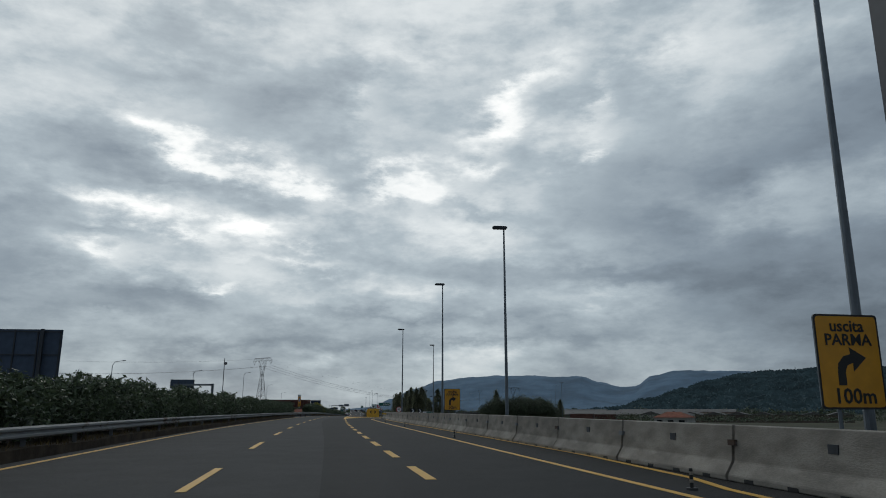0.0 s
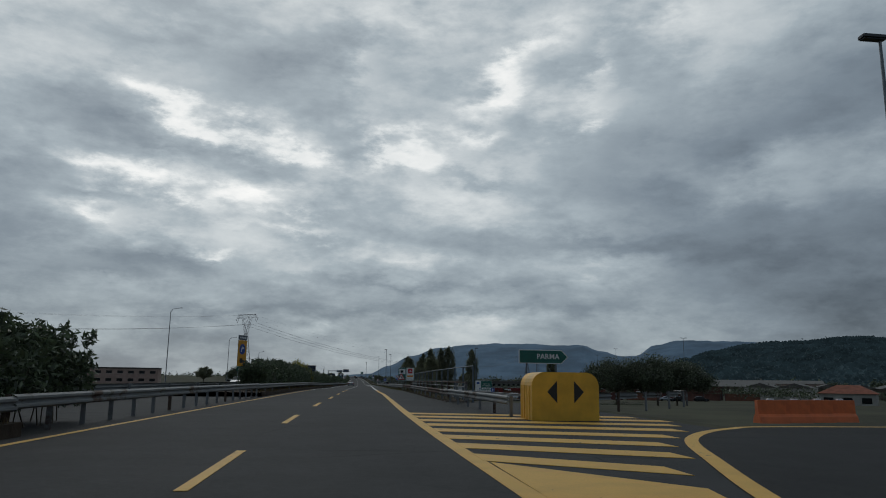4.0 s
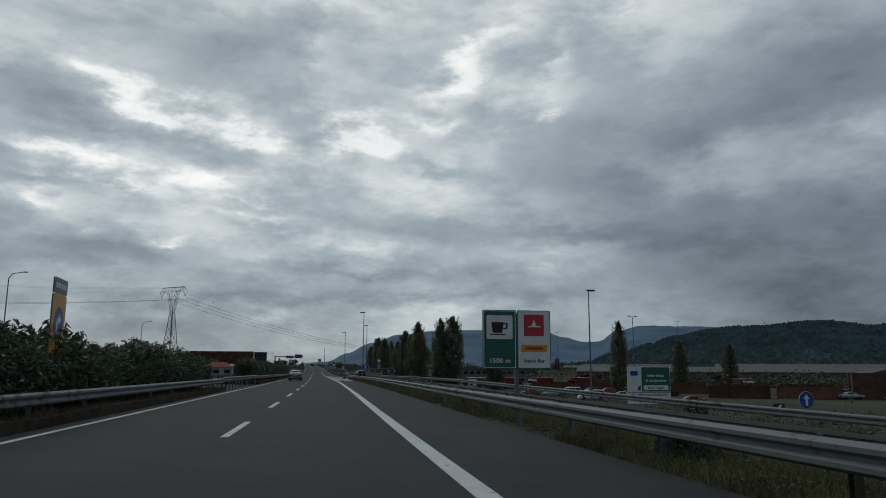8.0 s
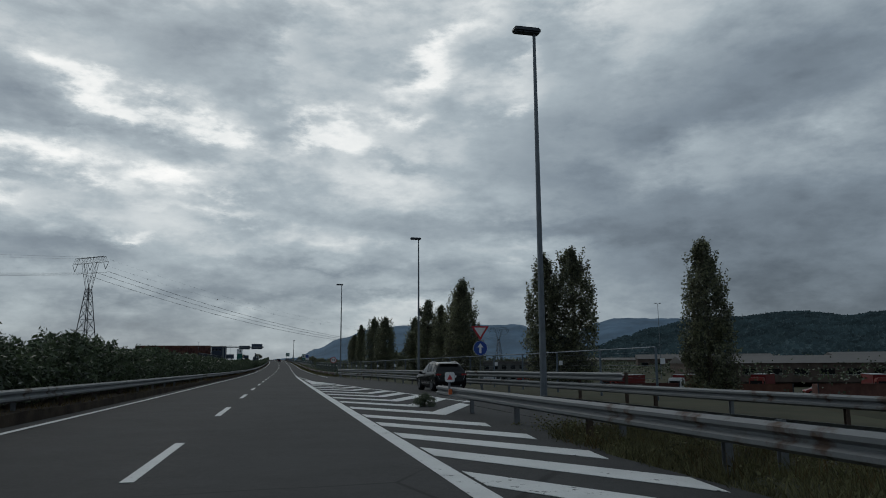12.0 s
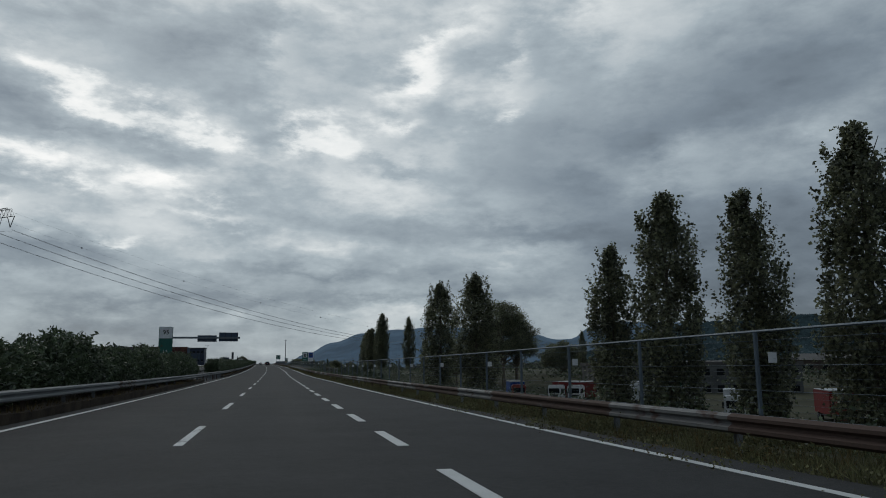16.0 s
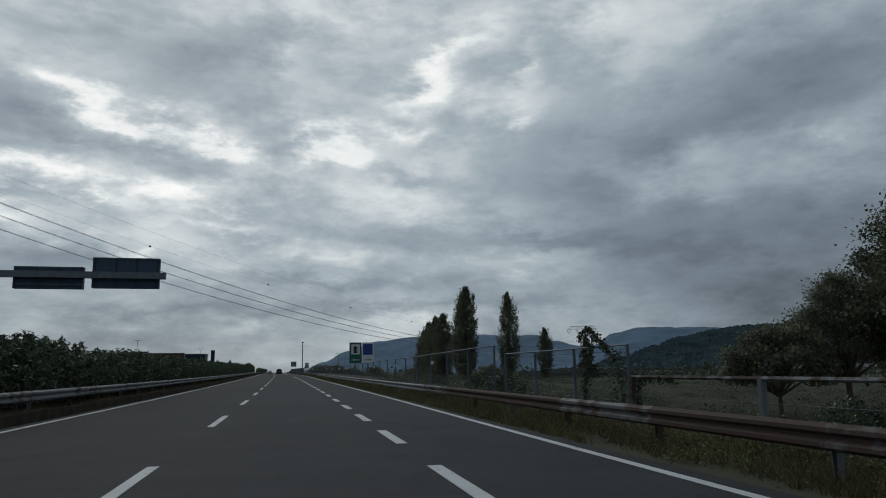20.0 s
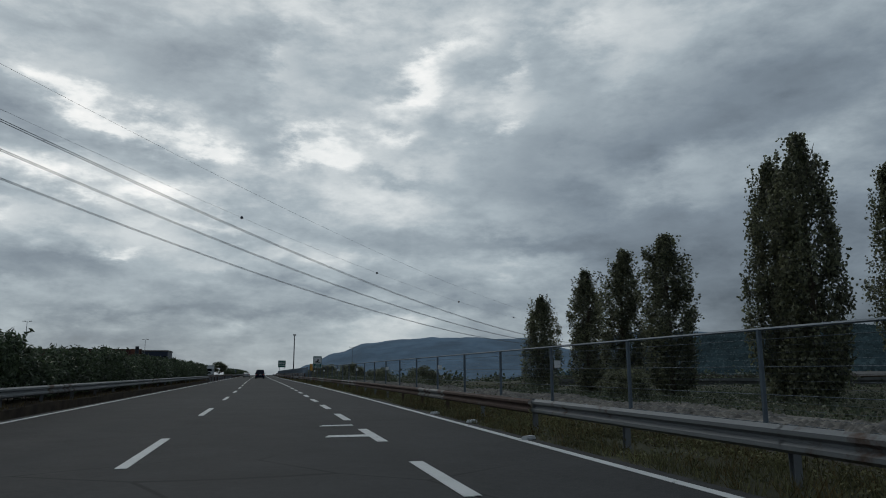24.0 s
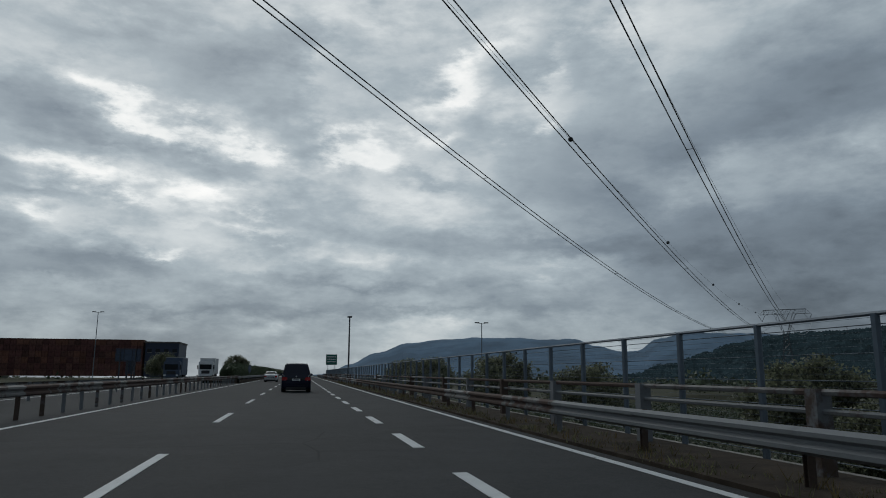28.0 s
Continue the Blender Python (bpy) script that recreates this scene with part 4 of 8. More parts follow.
def hedge_piece(seed, length=6.0, mat=HEDGE, high=2.1):
    """A length of oleander hedge: woody stems, long leaves, shoots that stand out on top."""
    rng = np.random.default_rng(seed)
    h = thing("oleander_hedge", Matrix(), "dense dark green oleander hedge behind the median guard rail", "hedge", "median hedges")
    bm = bmesh.new()
    for i in range(16):
        x, y = rng.uniform(-0.6, 0.6), rng.uniform(0.2, length - 0.2)
        tube(bm, (x, y, -0.1), (x + rng.normal() * 0.25, y + rng.normal() * 0.25, high * rng.uniform(0.6, 0.95)), 0.02, 0.008, 4)
    part("stem", bm, BARK, h)
    n = 12000
    y = rng.uniform(0, length, n)
    top = high * (0.86 + 0.10 * np.sin(y * 1.7 + seed) + 0.05 * np.sin(y * 4.1 + 2 * seed))
    z = top * rng.uniform(0.1, 1.0, n) ** 0.6
    x = rng.uniform(-1, 1, n) * (0.75 + 0.25 * np.sin(z * 1.4))
    pts = [np.stack([x, y, z], 1)]
    for i in range(80):
        c = np.array([rng.uniform(-0.8, 0.8), rng.uniform(0, length), high * rng.uniform(0.84, 0.98)])
        k, up = 24, rng.uniform(0.2, 0.62)
        f_ = rng.uniform(0, 1, k)
        pts.append(c + np.stack([rng.normal(size=k) * 0.07 + f_ * rng.normal() * 0.12, rng.normal(size=k) * 0.07 + f_ * rng.normal() * 0.12, f_ * up - 0.1], 1))
    o = new("foliage", leaf_mesh("foliage", np.concatenate(pts), 0.07, mat, rng, 3.2))
    o.parent = h
    return h


HEDGES = [hedge_piece(s) for s in (1, 2, 3)]
HEDGE_USED = [False] * 3
k = 0
for a, b in ((-40, 131), (166, 272), (301, 526), (557, 797), (890, 1150)):
    y = a
    while y < b - 1:
        kind = k % 3
        tall = 1.0 + 0.09 * math.sin(k * 2.3) + (0.06 if 480 < y < 530 else 0.0) + ease(y, (140, 0.0), (160, 0.12), (185, 0.12), (240, 0.0))
        m = along(y, -6.65 + med(y), 0.0, 6.0) @ Matrix.Diagonal((1, 1, tall, 1))
        if HEDGE_USED[kind]:
            o = copy_thing(HEDGES[kind], m)
            o.matrix_basis = m
        else:
            HEDGES[kind].matrix_basis = m
            HEDGE_USED[kind] = True
        y += 6.0
        k += 1
for a, b in ((-60, 128), (160, 276), (300, 528), (556, 792), (888, 1100)):
    tagged(strip("median_bed", steps(a, b, 4), lambda y: -9.6, lambda y: -5.02 + med(y), lambda y: 0.26 + 0.04 * math.sin(y), SOIL, thick=0.45), "raised bed of dark soil and dead leaves", "soil bed", kind="structure")
for a, b in ((128, 160), (276, 300), (528, 556), (792, 888)):
    tagged(strip("median_gap", steps(a, b, 4), lambda y: -10.6, lambda y: -5.0, -0.015, ASPHALT, thick=0.1), "paved gap in the median", "pavement", kind="structure")

# ---- lamps ----


def street_lamp(height):
    lamp = thing("street_lamp", Matrix(), "tall tapered grey steel street lamp with a flat head", "street lamp", "lamps along the slip roads")
    part("pole", tube(bmesh.new(), (0, 0, -2.0), (0, 0, height), 0.12, 0.05, 10), GREY_STEEL, lamp)
    bm = bevelled(-0.72, 0.2, -0.18, 0.18, height - 0.06, height + 0.12, 0.05)
    part("lamp_head", bm, DARK_STEEL, lamp)
    part("base_plate", box(bmesh.new(), -0.25, 0.25, -0.25, 0.25, -2.02, -1.9), GREY_STEEL, lamp)
    return lamp


LAMP = street_lamp(12.0)
first = True
for x, y, top, turn in ((9.9, 13.3, 12.6, 0), (8.83, 43.1, 12.7, 0), (7.85, 68.3, 13.5, 0), (5.96, 100.3, 12.7, 0), (13.6, 133.1, 13.6, 0), (6.8, 361.3, 12.0, 0), (10.3, 400.4, 11.8, 0), (6.9, 439.6, 11.95, 0),
                       (27.8, 302.0, 10.4, 180)):
    m = pose(x, y, top - 12.05, 0, 0, turn)
    if first:
        LAMP.matrix_basis = m
        first = False
    else:
        copy_thing(LAMP, m)

# ---- hills ----


def hill(name, mat, label, crest, reach, seed):
    """A wooded ridge: crest gives (degrees from straight ahead, distance, height)."""
    vs, fs = [], []
    cols, rows = 190, 16
    a0, a1 = crest[0][0], crest[-1][0]
    for i in range(cols + 1):
        a = a0 + (a1 - a0) * i / cols
        dist = ease(a, *[(c[0], c[1]) for c in crest])
        top = ease(a, *[(c[0], c[2]) for c in crest])
        for j in range(rows + 1):
            t = j / rows
            d = dist - reach * (1 - t)
            bump = noise.fractal(Vector((a * 0.55 + seed, t * 3.0, seed)), 1.0, 2.0, 4)
            z = -8 + (top + 8) * (t * t * (3 - 2 * t)) * (1 + 0.16 * bump * (1 - t))
            z += top * 0.022 * noise.fractal(Vector((a * 4.2, t * 9.0, seed)), 1.0, 2.0, 3) * t
            vs.append(Vector((math.sin(radians(a)) * d, 400 + math.cos(radians(a)) * d, z)))
    n = rows + 1
    for i in range(cols):
        for j in range(rows):
            fs.append((i * n + j, (i + 1) * n + j, (i + 1) * n + j + 1, i * n + j + 1))
    tagged(raw(name, vs, fs, mat), label, "hill", kind="structure")


def ridge(dist, *crest):
    """Degrees from straight ahead and degrees above the level, as a crest at that distance."""
    return [(a, dist, dist * math.tan(radians(e))) for a, e in crest]


# both ridges carry their haze as colour and emission, with no air between
hill("backdrop", FAR_HILL_HAZED, "far wooded mountain ridge with painted blue haze", ridge(4480, (-4, 0.05), (1.2, 0.5), (2.8, 1.2), (4.7, 2.0), (7, 2.72), (9.7, 3.02), (12, 3.1), (14.5, 3.12), (16.5, 3.0), (18.7, 3.02), (20.5, 2.5), (22.3, 2.1), (23.3, 2.2), (24.6, 3.0), (26.7, 3.38), (29.5, 3.3), (36, 3.0), (44, 3.2), (70, 2.7)), 1500, 3.0)
hill("backdrop_near", NEAR_HILL_HAZED, "near dark green wooded hills with painted haze", ridge(4000, (17, 0.1), (22, 0.5), (25, 1.3), (27.2, 1.95), (29.5, 2.45), (31.5, 2.85), (33.5, 3.05), (36, 3.12), (38.5, 3.35), (40, 3.38), (42.5, 2.95), (45, 3.2), (52, 3.4), (72, 3.0)), 1500, 7.0)

# trees over the near hills, so that their crest is ragged
rngh = np.random.default_rng(41)
me_ = bpy.data.objects["backdrop_near"].data
cv = [v.co for v in me_.vertices]
pts = []
for i in range(26000):
    c, r = int(rngh.integers(0, 190)), int(16 * rngh.uniform(0, 1) ** 0.5)
    r = min(r, 15)
    a_, b_ = rngh.uniform(), rngh.uniform()
    p = (cv[c * 17 + r] * (1 - a_) + cv[(c + 1) * 17 + r] * a_) * (1 - b_) + (cv[c * 17 + r + 1] * (1 - a_) + cv[(c + 1) * 17 + r + 1] * a_) * b_
    pts.append((p.x, p.y, p.z + rngh.uniform(0, 7)))
# the tree blades take the same painted haze as the hill below
tagged(new("hill_woods", leaf_mesh("hill_woods", pts, 22.0, NEAR_HILL_HAZED, rngh)), "dark woods covering the near hills, haze in their colour", "woods", kind="stuff")

# ---- signs ----


def disc(r, y0, y1, n=28):
    return prism(bmesh.new(), [(r * math.cos(2 * math.pi * i / n), r * math.sin(2 * math.pi * i / n)) for i in range(n)], y0, y1)


def plate(w, h, y0=-0.012, y1=0.012, x=0.0, z=0.0, r=0.06):
    """A flat panel with rounded corners."""
    r = min(r, w / 2 - 1e-3, h / 2 - 1e-3)
    pts = []
    for cx, cz, a in ((w / 2 - r, h / 2 - r, 0), (-w / 2 + r, h / 2 - r, 90), (-w / 2 + r, -h / 2 + r, 180), (w / 2 - r, -h / 2 + r, 270)):
        for k in range(4):
            t = radians(a + 30 * k)
            pts.append((x + cx + r * math.cos(t), z + cz + r * math.sin(t)))
    return prism(bmesh.new(), pts, y0, y1)


def outline(pts, y0=-0.018, y1=-0.012):
    return prism(bmesh.new(), pts, y0, y1)


def arrow_up(s, x=0.0, z=0.0):
    return [(x + a * s, z + b * s) for a, b in ((-0.11, -0.5), (0.11, -0.5), (0.11, 0.08), (0.32, 0.08), (0, 0.5), (-0.32, 0.08), (-0.11, 0.08))]


def arrow_bend(s, x=0.0, z=0.0):
    return [(x + a * s, z + b * s) for a, b in ((-0.42, -0.5), (-0.18, -0.5), (-0.18, -0.12), (-0.1, 0.05), (0.08, 0.12), (0.08, -0.12), (0.5, 0.26), (0.0, 0.55), (0.03, 0.36), (-0.2, 0.3), (-0.38, 0.1), (-0.42, -0.15))]


def sign(name, m, label, w, h, face, legs=(0.0,), leg_len=2.0, rim=None, shape="plate", back=GREY_STEEL, leg_r=0.035):
    """A road sign that faces -y, with its centre at the pose; legs: where the posts stand."""
    s = thing(name, m, label, "road sign")
    if shape == "disc":
        part("back_plate", disc(w / 2, -0.002, 0.012), back, s)
        part("rim", disc(w / 2, -0.010, -0.002), rim or face, s)
        part("face", disc(w / 2 * (0.8 if rim else 0.96), -0.014, -0.010), face, s)
    else:
        part("back_plate", plate(w, h, 0.0, 0.03), back, s)
        if rim:
            part("rim", plate(w, h, -0.008, 0.0), rim, s)
            part("face", plate(w - 0.07, h - 0.07, -0.012, -0.008), face, s)
        else:
            part("face", plate(w, h, -0.012, 0.0), face, s)
    for x in legs:
        part("post", tube(bmesh.new(), (x, 0.07, -h / 2 - leg_len), (x, 0.07, h / 2 - 0.1), leg_r), GREY_STEEL, s)
    return s


def bars(s, x0, x1, z, h, mat, gaps=5, seed=1):
    """A row of unreadable writing as plain bars."""
    rng = random.Random(seed)
    x = x0
    while x < x1 - 0.02:
        w = min(x1 - x, rng.uniform(0.6, 2.6) * h)
        part("text_bar", box(bmesh.new(), x, x + w, -0.019, -0.0125, z - h / 2, z + h / 2), mat, s)
        x += w + h * 0.5


# amber exit signs behind the concrete barrier
for (x, y, z), text in (((8.40, 11.6, 2.16), "100m"), ((6.45, 50.2, 2.2), "50m")):
    s = sign("exit_sign", pose(x, y, z, 0, 0, 3) @ Matrix.Scale(1.0 if y < 20 else 0.9, 4), "amber exit sign with black lettering and bent arrow", 1.24, 1.62, AMBER, (-0.25, 0.25), 1.4, BLACK)
    words("uscita", 0.29, BLACK, s, pose(0, -0.02, 0.60))
    words("PARMA", 0.28, BLACK, s, pose(0, -0.02, 0.36))
    part("arrow", outline(arrow_bend(0.62, 0.0, -0.10)), BLACK, s)
    words(text, 0.36, BLACK, s, pose(0.02, -0.02, -0.60))

# arrow-shaped direction sign at the exit
s = thing("direction_sign", pose(5.25, 147.2, 3.0), "green arrow-shaped direction sign on two posts", "road sign")
part("board", outline([(-1.15, -0.3), (0.95, -0.3), (1.25, 0.0), (0.95, 0.3), (-1.15, 0.3)], -0.02, 0.02), GREEN, s)
part("border", outline([(-1.2, -0.34), (0.98, -0.34), (1.32, 0.0), (0.98, 0.34), (-1.2, 0.34)], -0.012, 0.012), WHITE, s)
words("PARMA", 0.36, WHITE, s, pose(0.28, -0.022, 0))
bars(s, -1.05, -0.45, 0.0, 0.22, WHITE, seed=4)
for x in (-0.8, 0.7):
    part("post", tube(bmesh.new(), (x, 0.06, -3.2), (x, 0.06, 0.3), 0.04), GREY_STEEL, s)

# speed signs
s = sign("speed_limit_sign", pose(6.7, 121.3, 1.85), "round red-rimmed speed limit sign reading 40", 0.9, 0.9, WHITE, (0.0,), 1.4, RED, "disc")
words("40", 0.42, BLACK, s, pose(0, -0.018, 0))
s = sign("speed_limit_sign", pose(7.35, 459.3, 1.72), "round red-rimmed speed limit sign reading 90", 0.98, 0.98, WHITE, (0.0,), 1.7, RED, "disc")
words("90", 0.45, BLACK, s, pose(0, -0.018, 0))

# chevrons at the ramps
for x, y, z, flip in ((9.2, 124.0, 1.65, 1), (10.6, 126.0, 1.6, 1), (26.0, 266.8, -0.8, -1)):
    s = sign("chevron_sign", pose(x, y, z), "square black and white chevron board", 0.8, 0.8, BLACK, (0.0,), 1.0)
    part("chevron", outline([(flip * a * 0.8, b * 0.8) for a, b in ((-0.3, -0.4), (-0.05, -0.4), (0.3, 0.0), (-0.05, 0.4), (-0.3, 0.4), (0.05, 0.0))][::flip]), WHITE, s)

# warning triangle before the slip road joins
s = thing("warning_sign", pose(3.25, 224.5, 2.25), "triangular red-rimmed warning sign for a joining road", "road sign")
part("rim", outline([(-0.56, -0.40), (0.56, -0.40), (0.0, 0.57)], -0.012, 0.012), RED, s)
part("face", outline([(-0.38, -0.30), (0.38, -0.30), (0.0, 0.36)], -0.017, -0.012), WHITE, s)
part("symbol", outline([(-0.1, -0.26), (0.02, -0.26), (0.02, -0.08), (0.18, -0.26), (0.26, -0.2), (0.04, 0.06), (0.04, 0.14), (-0.03, 0.22), (-0.1, 0.14)], -0.021, -0.017), BLACK, s)
part("post", tube(bmesh.new(), (0, 0.05, -2.3), (0, 0.05, 0.3), 0.035), GREY_STEEL, s)

# the services board
s = thing("services_sign", pose(6.25, 256.4, 2.95) @ Matrix.Diagonal((1.07, 1, 0.94, 1)), "green and white motorway services board on one stout post", "road sign")
part("board", plate(1.42, 2.7, -0.03, 0.03, -0.73), GREEN, s)
part("border", plate(1.36, 2.64, -0.034, -0.03, -0.73), WHITE, s)
part("field", plate(1.30, 2.58, -0.038, -0.034, -0.73), GREEN, s)
part("pictogram_panel", plate(1.1, 1.1, -0.042, -0.038, -0.73, 0.55), WHITE, s)
part("cup", outline([(-1.02, 0.28), (-0.62, 0.28), (-0.56, 0.78), (-1.08, 0.78)], -0.046, -0.042), BLACK, s)
part("cup_handle", outline([(-0.58, 0.45), (-0.40, 0.47), (-0.38, 0.74), (-0.58, 0.74), (-0.58, 0.68), (-0.45, 0.68), (-0.46, 0.52), (-0.58, 0.51)], -0.046, -0.042), BLACK, s)
part("saucer", outline([(-1.12, 0.18), (-0.5, 0.18), (-0.46, 0.24), (-1.16, 0.24)], -0.046, -0.042), BLACK, s)
words("1500 m", 0.30, WHITE, s, pose(-0.73, -0.042, -1.0))
part("white_board", plate(1.42, 2.7, -0.03, 0.03, 0.73), GREEN, s)
part("white_field", plate(1.36, 2.64, -0.035, -0.03, 0.73), WHITE, s)
part("emblem", plate(0.86, 1.0, -0.039, -0.035, 0.73, 0.65, 0.02), RED, s)
part("emblem_mark", outline([(0.5, 0.62), (0.62, 0.62), (0.73, 0.92), (0.84, 0.62), (1.0, 0.62), (1.0, 0.56), (0.46, 0.56)], -0.043, -0.039), WHITE, s)
part("orange_band", plate(1.1, 0.33, -0.039, -0.035, 0.73, -0.42, 0.02), AMBER, s)
part("band_mark", box(bmesh.new(), 0.35, 1.11, -0.043, -0.039, -0.48, -0.36), RED, s)
words("Snack Bar", 0.23, BLACK, s, pose(0.73, -0.04, -1.0))
part("post", box(bmesh.new(), -0.07, 0.07, 0.04, 0.18, -3.6, 1.2), GREY_STEEL, s)

# company board by the slip road
s = thing("company_sign", pose(27.4, 287.2, 0.25), "white and green company board beside the slip road", "sign")
part("board", plate(4.1, 3.3, -0.03, 0.03), WHITE, s)
part("green_panel", plate(2.72, 2.15, -0.036, -0.03, 0.66, 0.52, 0.06), GREEN, s)
part("emblem", plate(0.72, 0.42, -0.036, -0.03, -1.4, 1.05, 0.1), BLUE, s)
part("emblem_stroke", outline([(-1.15, -0.45), (-0.80, -0.45), (-0.80, 0.0), (-1.0, -0.1)], -0.036, -0.03), BLUE, s)
for i in range(3):
    bars(s, -1.75, -1.1, 0.62 - 0.18 * i, 0.07, DARK_STEEL, seed=20 + i)
part("divider", box(bmesh.new(), -2.0, 2.0, -0.036, -0.03, -0.66, -0.60), GREY_STEEL, s)
bars(s, -0.5, 1.8, 1.3, 0.18, WHITE, seed=31)
words("Inizio tratta", 0.34, WHITE, s, pose(0.66, -0.04, 0.85))
words("di competenza", 0.34, WHITE, s, pose(0.66, -0.04, 0.42))
part("white_strip", plate(2.4, 0.42, -0.040, -0.036, 0.66, -0.22, 0.04), WHITE, s)
words("Buon Viaggio", 0.30, GREEN, s, pose(0.66, -0.044, -0.22))
words("AREA VIDEOSORVEGLIATA", 0.24, BLACK, s, pose(0.3, -0.036, -0.86))
for i in range(3):
    bars(s, -0.9, 1.5, -1.12 - 0.15 * i, 0.06, DARK_STEEL, seed=i)
part("camera_mark", plate(0.5, 0.3, -0.036, -0.03, -1.55, -0.95, 0.1), GREY_STEEL, s)
for x in (-1.5, -0.5, 0.5, 1.5):
    part("post", box(bmesh.new(), x - 0.05, x + 0.05, 0.04, 0.14, -3.2, 1.4), GREY_STEEL, s)

# blue arrows and the give-way sign
ONE_WAY = "round blue sign with a white upward arrow"
for x, y, z in ((5.4, 335.3, 1.8), (24.9, 262.7, 0.0)):
    s = sign("direction_arrow_sign", pose(x, y, z), ONE_WAY, 0.95, 0.95, BLUE, (0.0,), 1.9, WHITE, "disc")
    part("face", disc(0.455, -0.016, -0.014), BLUE, s)
    part("arrow", outline(arrow_up(0.62), -0.020, -0.016), WHITE, s)
s = sign("give_way_sign", pose(12.2, 387.8, 2.1, 0, 0, 0), "give way triangle above a round blue arrow sign", 1.0, 1.0, BLUE, (0.0,), 3.0, WHITE, "disc")
part("face", disc(0.48, -0.016, -0.014), BLUE, s)
part("arrow", outline(arrow_up(0.68), -0.020, -0.016), WHITE, s)
part("triangle_rim", outline([(0.0, 0.52), (0.62, 1.5), (-0.62, 1.5)], -0.012, 0.012), RED, s)
part("triangle_face", outline([(0.0, 0.76), (0.42, 1.40), (-0.42, 1.40)], -0.017, -0.012), WHITE, s)

# small marker at the end of the rail
s = sign("marker_sign", Matrix.Translation(at(361.8, 6.72, 0.98)), "small white marker plate with a red triangle on the rail end", 0.3, 0.3, WHITE, (0.0,), 0.3)
part("mark", outline([(-0.09, -0.08), (0.09, -0.08), (0, 0.08)]), RED, s)
part("reflector", box(bmesh.new(), -0.05, 0.05, -0.09, -0.012, -0.52, -0.36), ORANGE, s)

# tall amber work signs on the median
for x, y, z, turn in ((-14.0, 178.4, 3.95, 66), (-9.5, 247.2, 2.5, 94)):
    s = sign("diversion_sign", pose(x, y, z, 0, 0, turn), "tall amber diversion sign with a round blue arrow", 1.35, 2.3, AMBER, (-0.4, 0.4), 2.6, None)
    part("top_panel", plate(1.35, 0.42, -0.012, 0.03, 0.0, 1.38), GREY_STEEL, s)
    bars(s, -0.5, 0.5, 1.38, 0.14, WHITE, seed=3)
    part("bottom_panel", plate(1.35, 0.42, -0.012, 0.03, 0.0, -1.38), GREEN, s)
    words("LA SPEZIA", 0.22, WHITE, s, pose(0, -0.018, -1.38))
    part("blue_disc", disc(0.46, -0.016, -0.012), BLUE, s).location = (0, 0, 0.35)
    part("arrow", outline(arrow_bend(0.5, 0, 0.35), -0.02, -0.016), WHITE, s)
    part("lorry_body", box(bmesh.new(), -0.35, 0.1, -0.016, -0.012, -0.85, -0.45), BLACK, s)
    part("lorry_cab", box(bmesh.new(), 0.12, 0.32, -0.016, -0.012, -0.85, -0.6), BLACK, s)

# kilometre board
s = thing("kilometre_sign", pose(-11.3, 532.9, 3.55, 0, 0, 0) @ Matrix.Scale(0.88, 4), "green kilometre board with a white 95 panel on top", "road sign")
part("board", plate(1.55, 3.35, -0.02, 0.02, 0, -0.0, 0.08), GREEN, s)
part("number_panel", plate(1.45, 1.3, -0.024, -0.02, 0, 0.98, 0.08), WHITE, s)
words("95", 0.72, BLACK, s, pose(0, -0.028, 1.0))
bars(s, -0.6, 0.6, -0.0, 0.13, WHITE, seed=8)
bars(s, -0.6, 0.6, -0.45, 0.13, WHITE, seed=9)
words("1.5", 0.45, WHITE, s, pose(0, -0.024, -1.2))
for x in (-0.5, 0.5):
    part("post", tube(bmesh.new(), (x, 0.06, -3.6), (x, 0.06, 1.2), 0.05), GREY_STEEL, s)

# fuel board
s = thing("fuel_sign", pose(9.55, 659.3, 4.05), "green and white fuel services board on two posts", "road sign")
part("board", plate(1.5, 2.55, -0.03, 0.03, -0.77), GREEN, s)
part("pictogram_panel", plate(1.05, 1.25, -0.036, -0.03, -0.77, 0.42), WHITE, s)
part("pump", box(bmesh.new(), -1.0, -0.62, -0.04, -0.036, -0.05, 0.8), BLACK, s)
part("pump_hose", outline([(-0.6, 0.0), (-0.45, 0.0), (-0.42, 0.6), (-0.55, 0.75), (-0.6, 0.7), (-0.5, 0.55), (-0.52, 0.08), (-0.6, 0.08)], -0.04, -0.036), BLACK, s)
words("1000 m", 0.32, WHITE, s, pose(-0.77, -0.034, -0.88))
part("white_board", plate(1.5, 2.55, -0.03, 0.03, 0.77), WHITE, s)
part("emblem", plate(1.2, 1.35, -0.036, -0.03, 0.77, 0.42, 0.03), BLUE, s)
part("emblem_mark", outline([(0.4, 0.3), (0.95, 0.2), (1.2, 0.5), (0.9, 0.75), (0.5, 0.6)], -0.04, -0.036), SIGN_BACK, s)
words("servizio", 0.30, BLACK, s, pose(0.77, -0.034, -0.85))
for x in (-0.8, 0.8):
    part("post", box(bmesh.new(), x - 0.06, x + 0.06, 0.04, 0.16, -4.6, 1.2), GREY_STEEL, s)

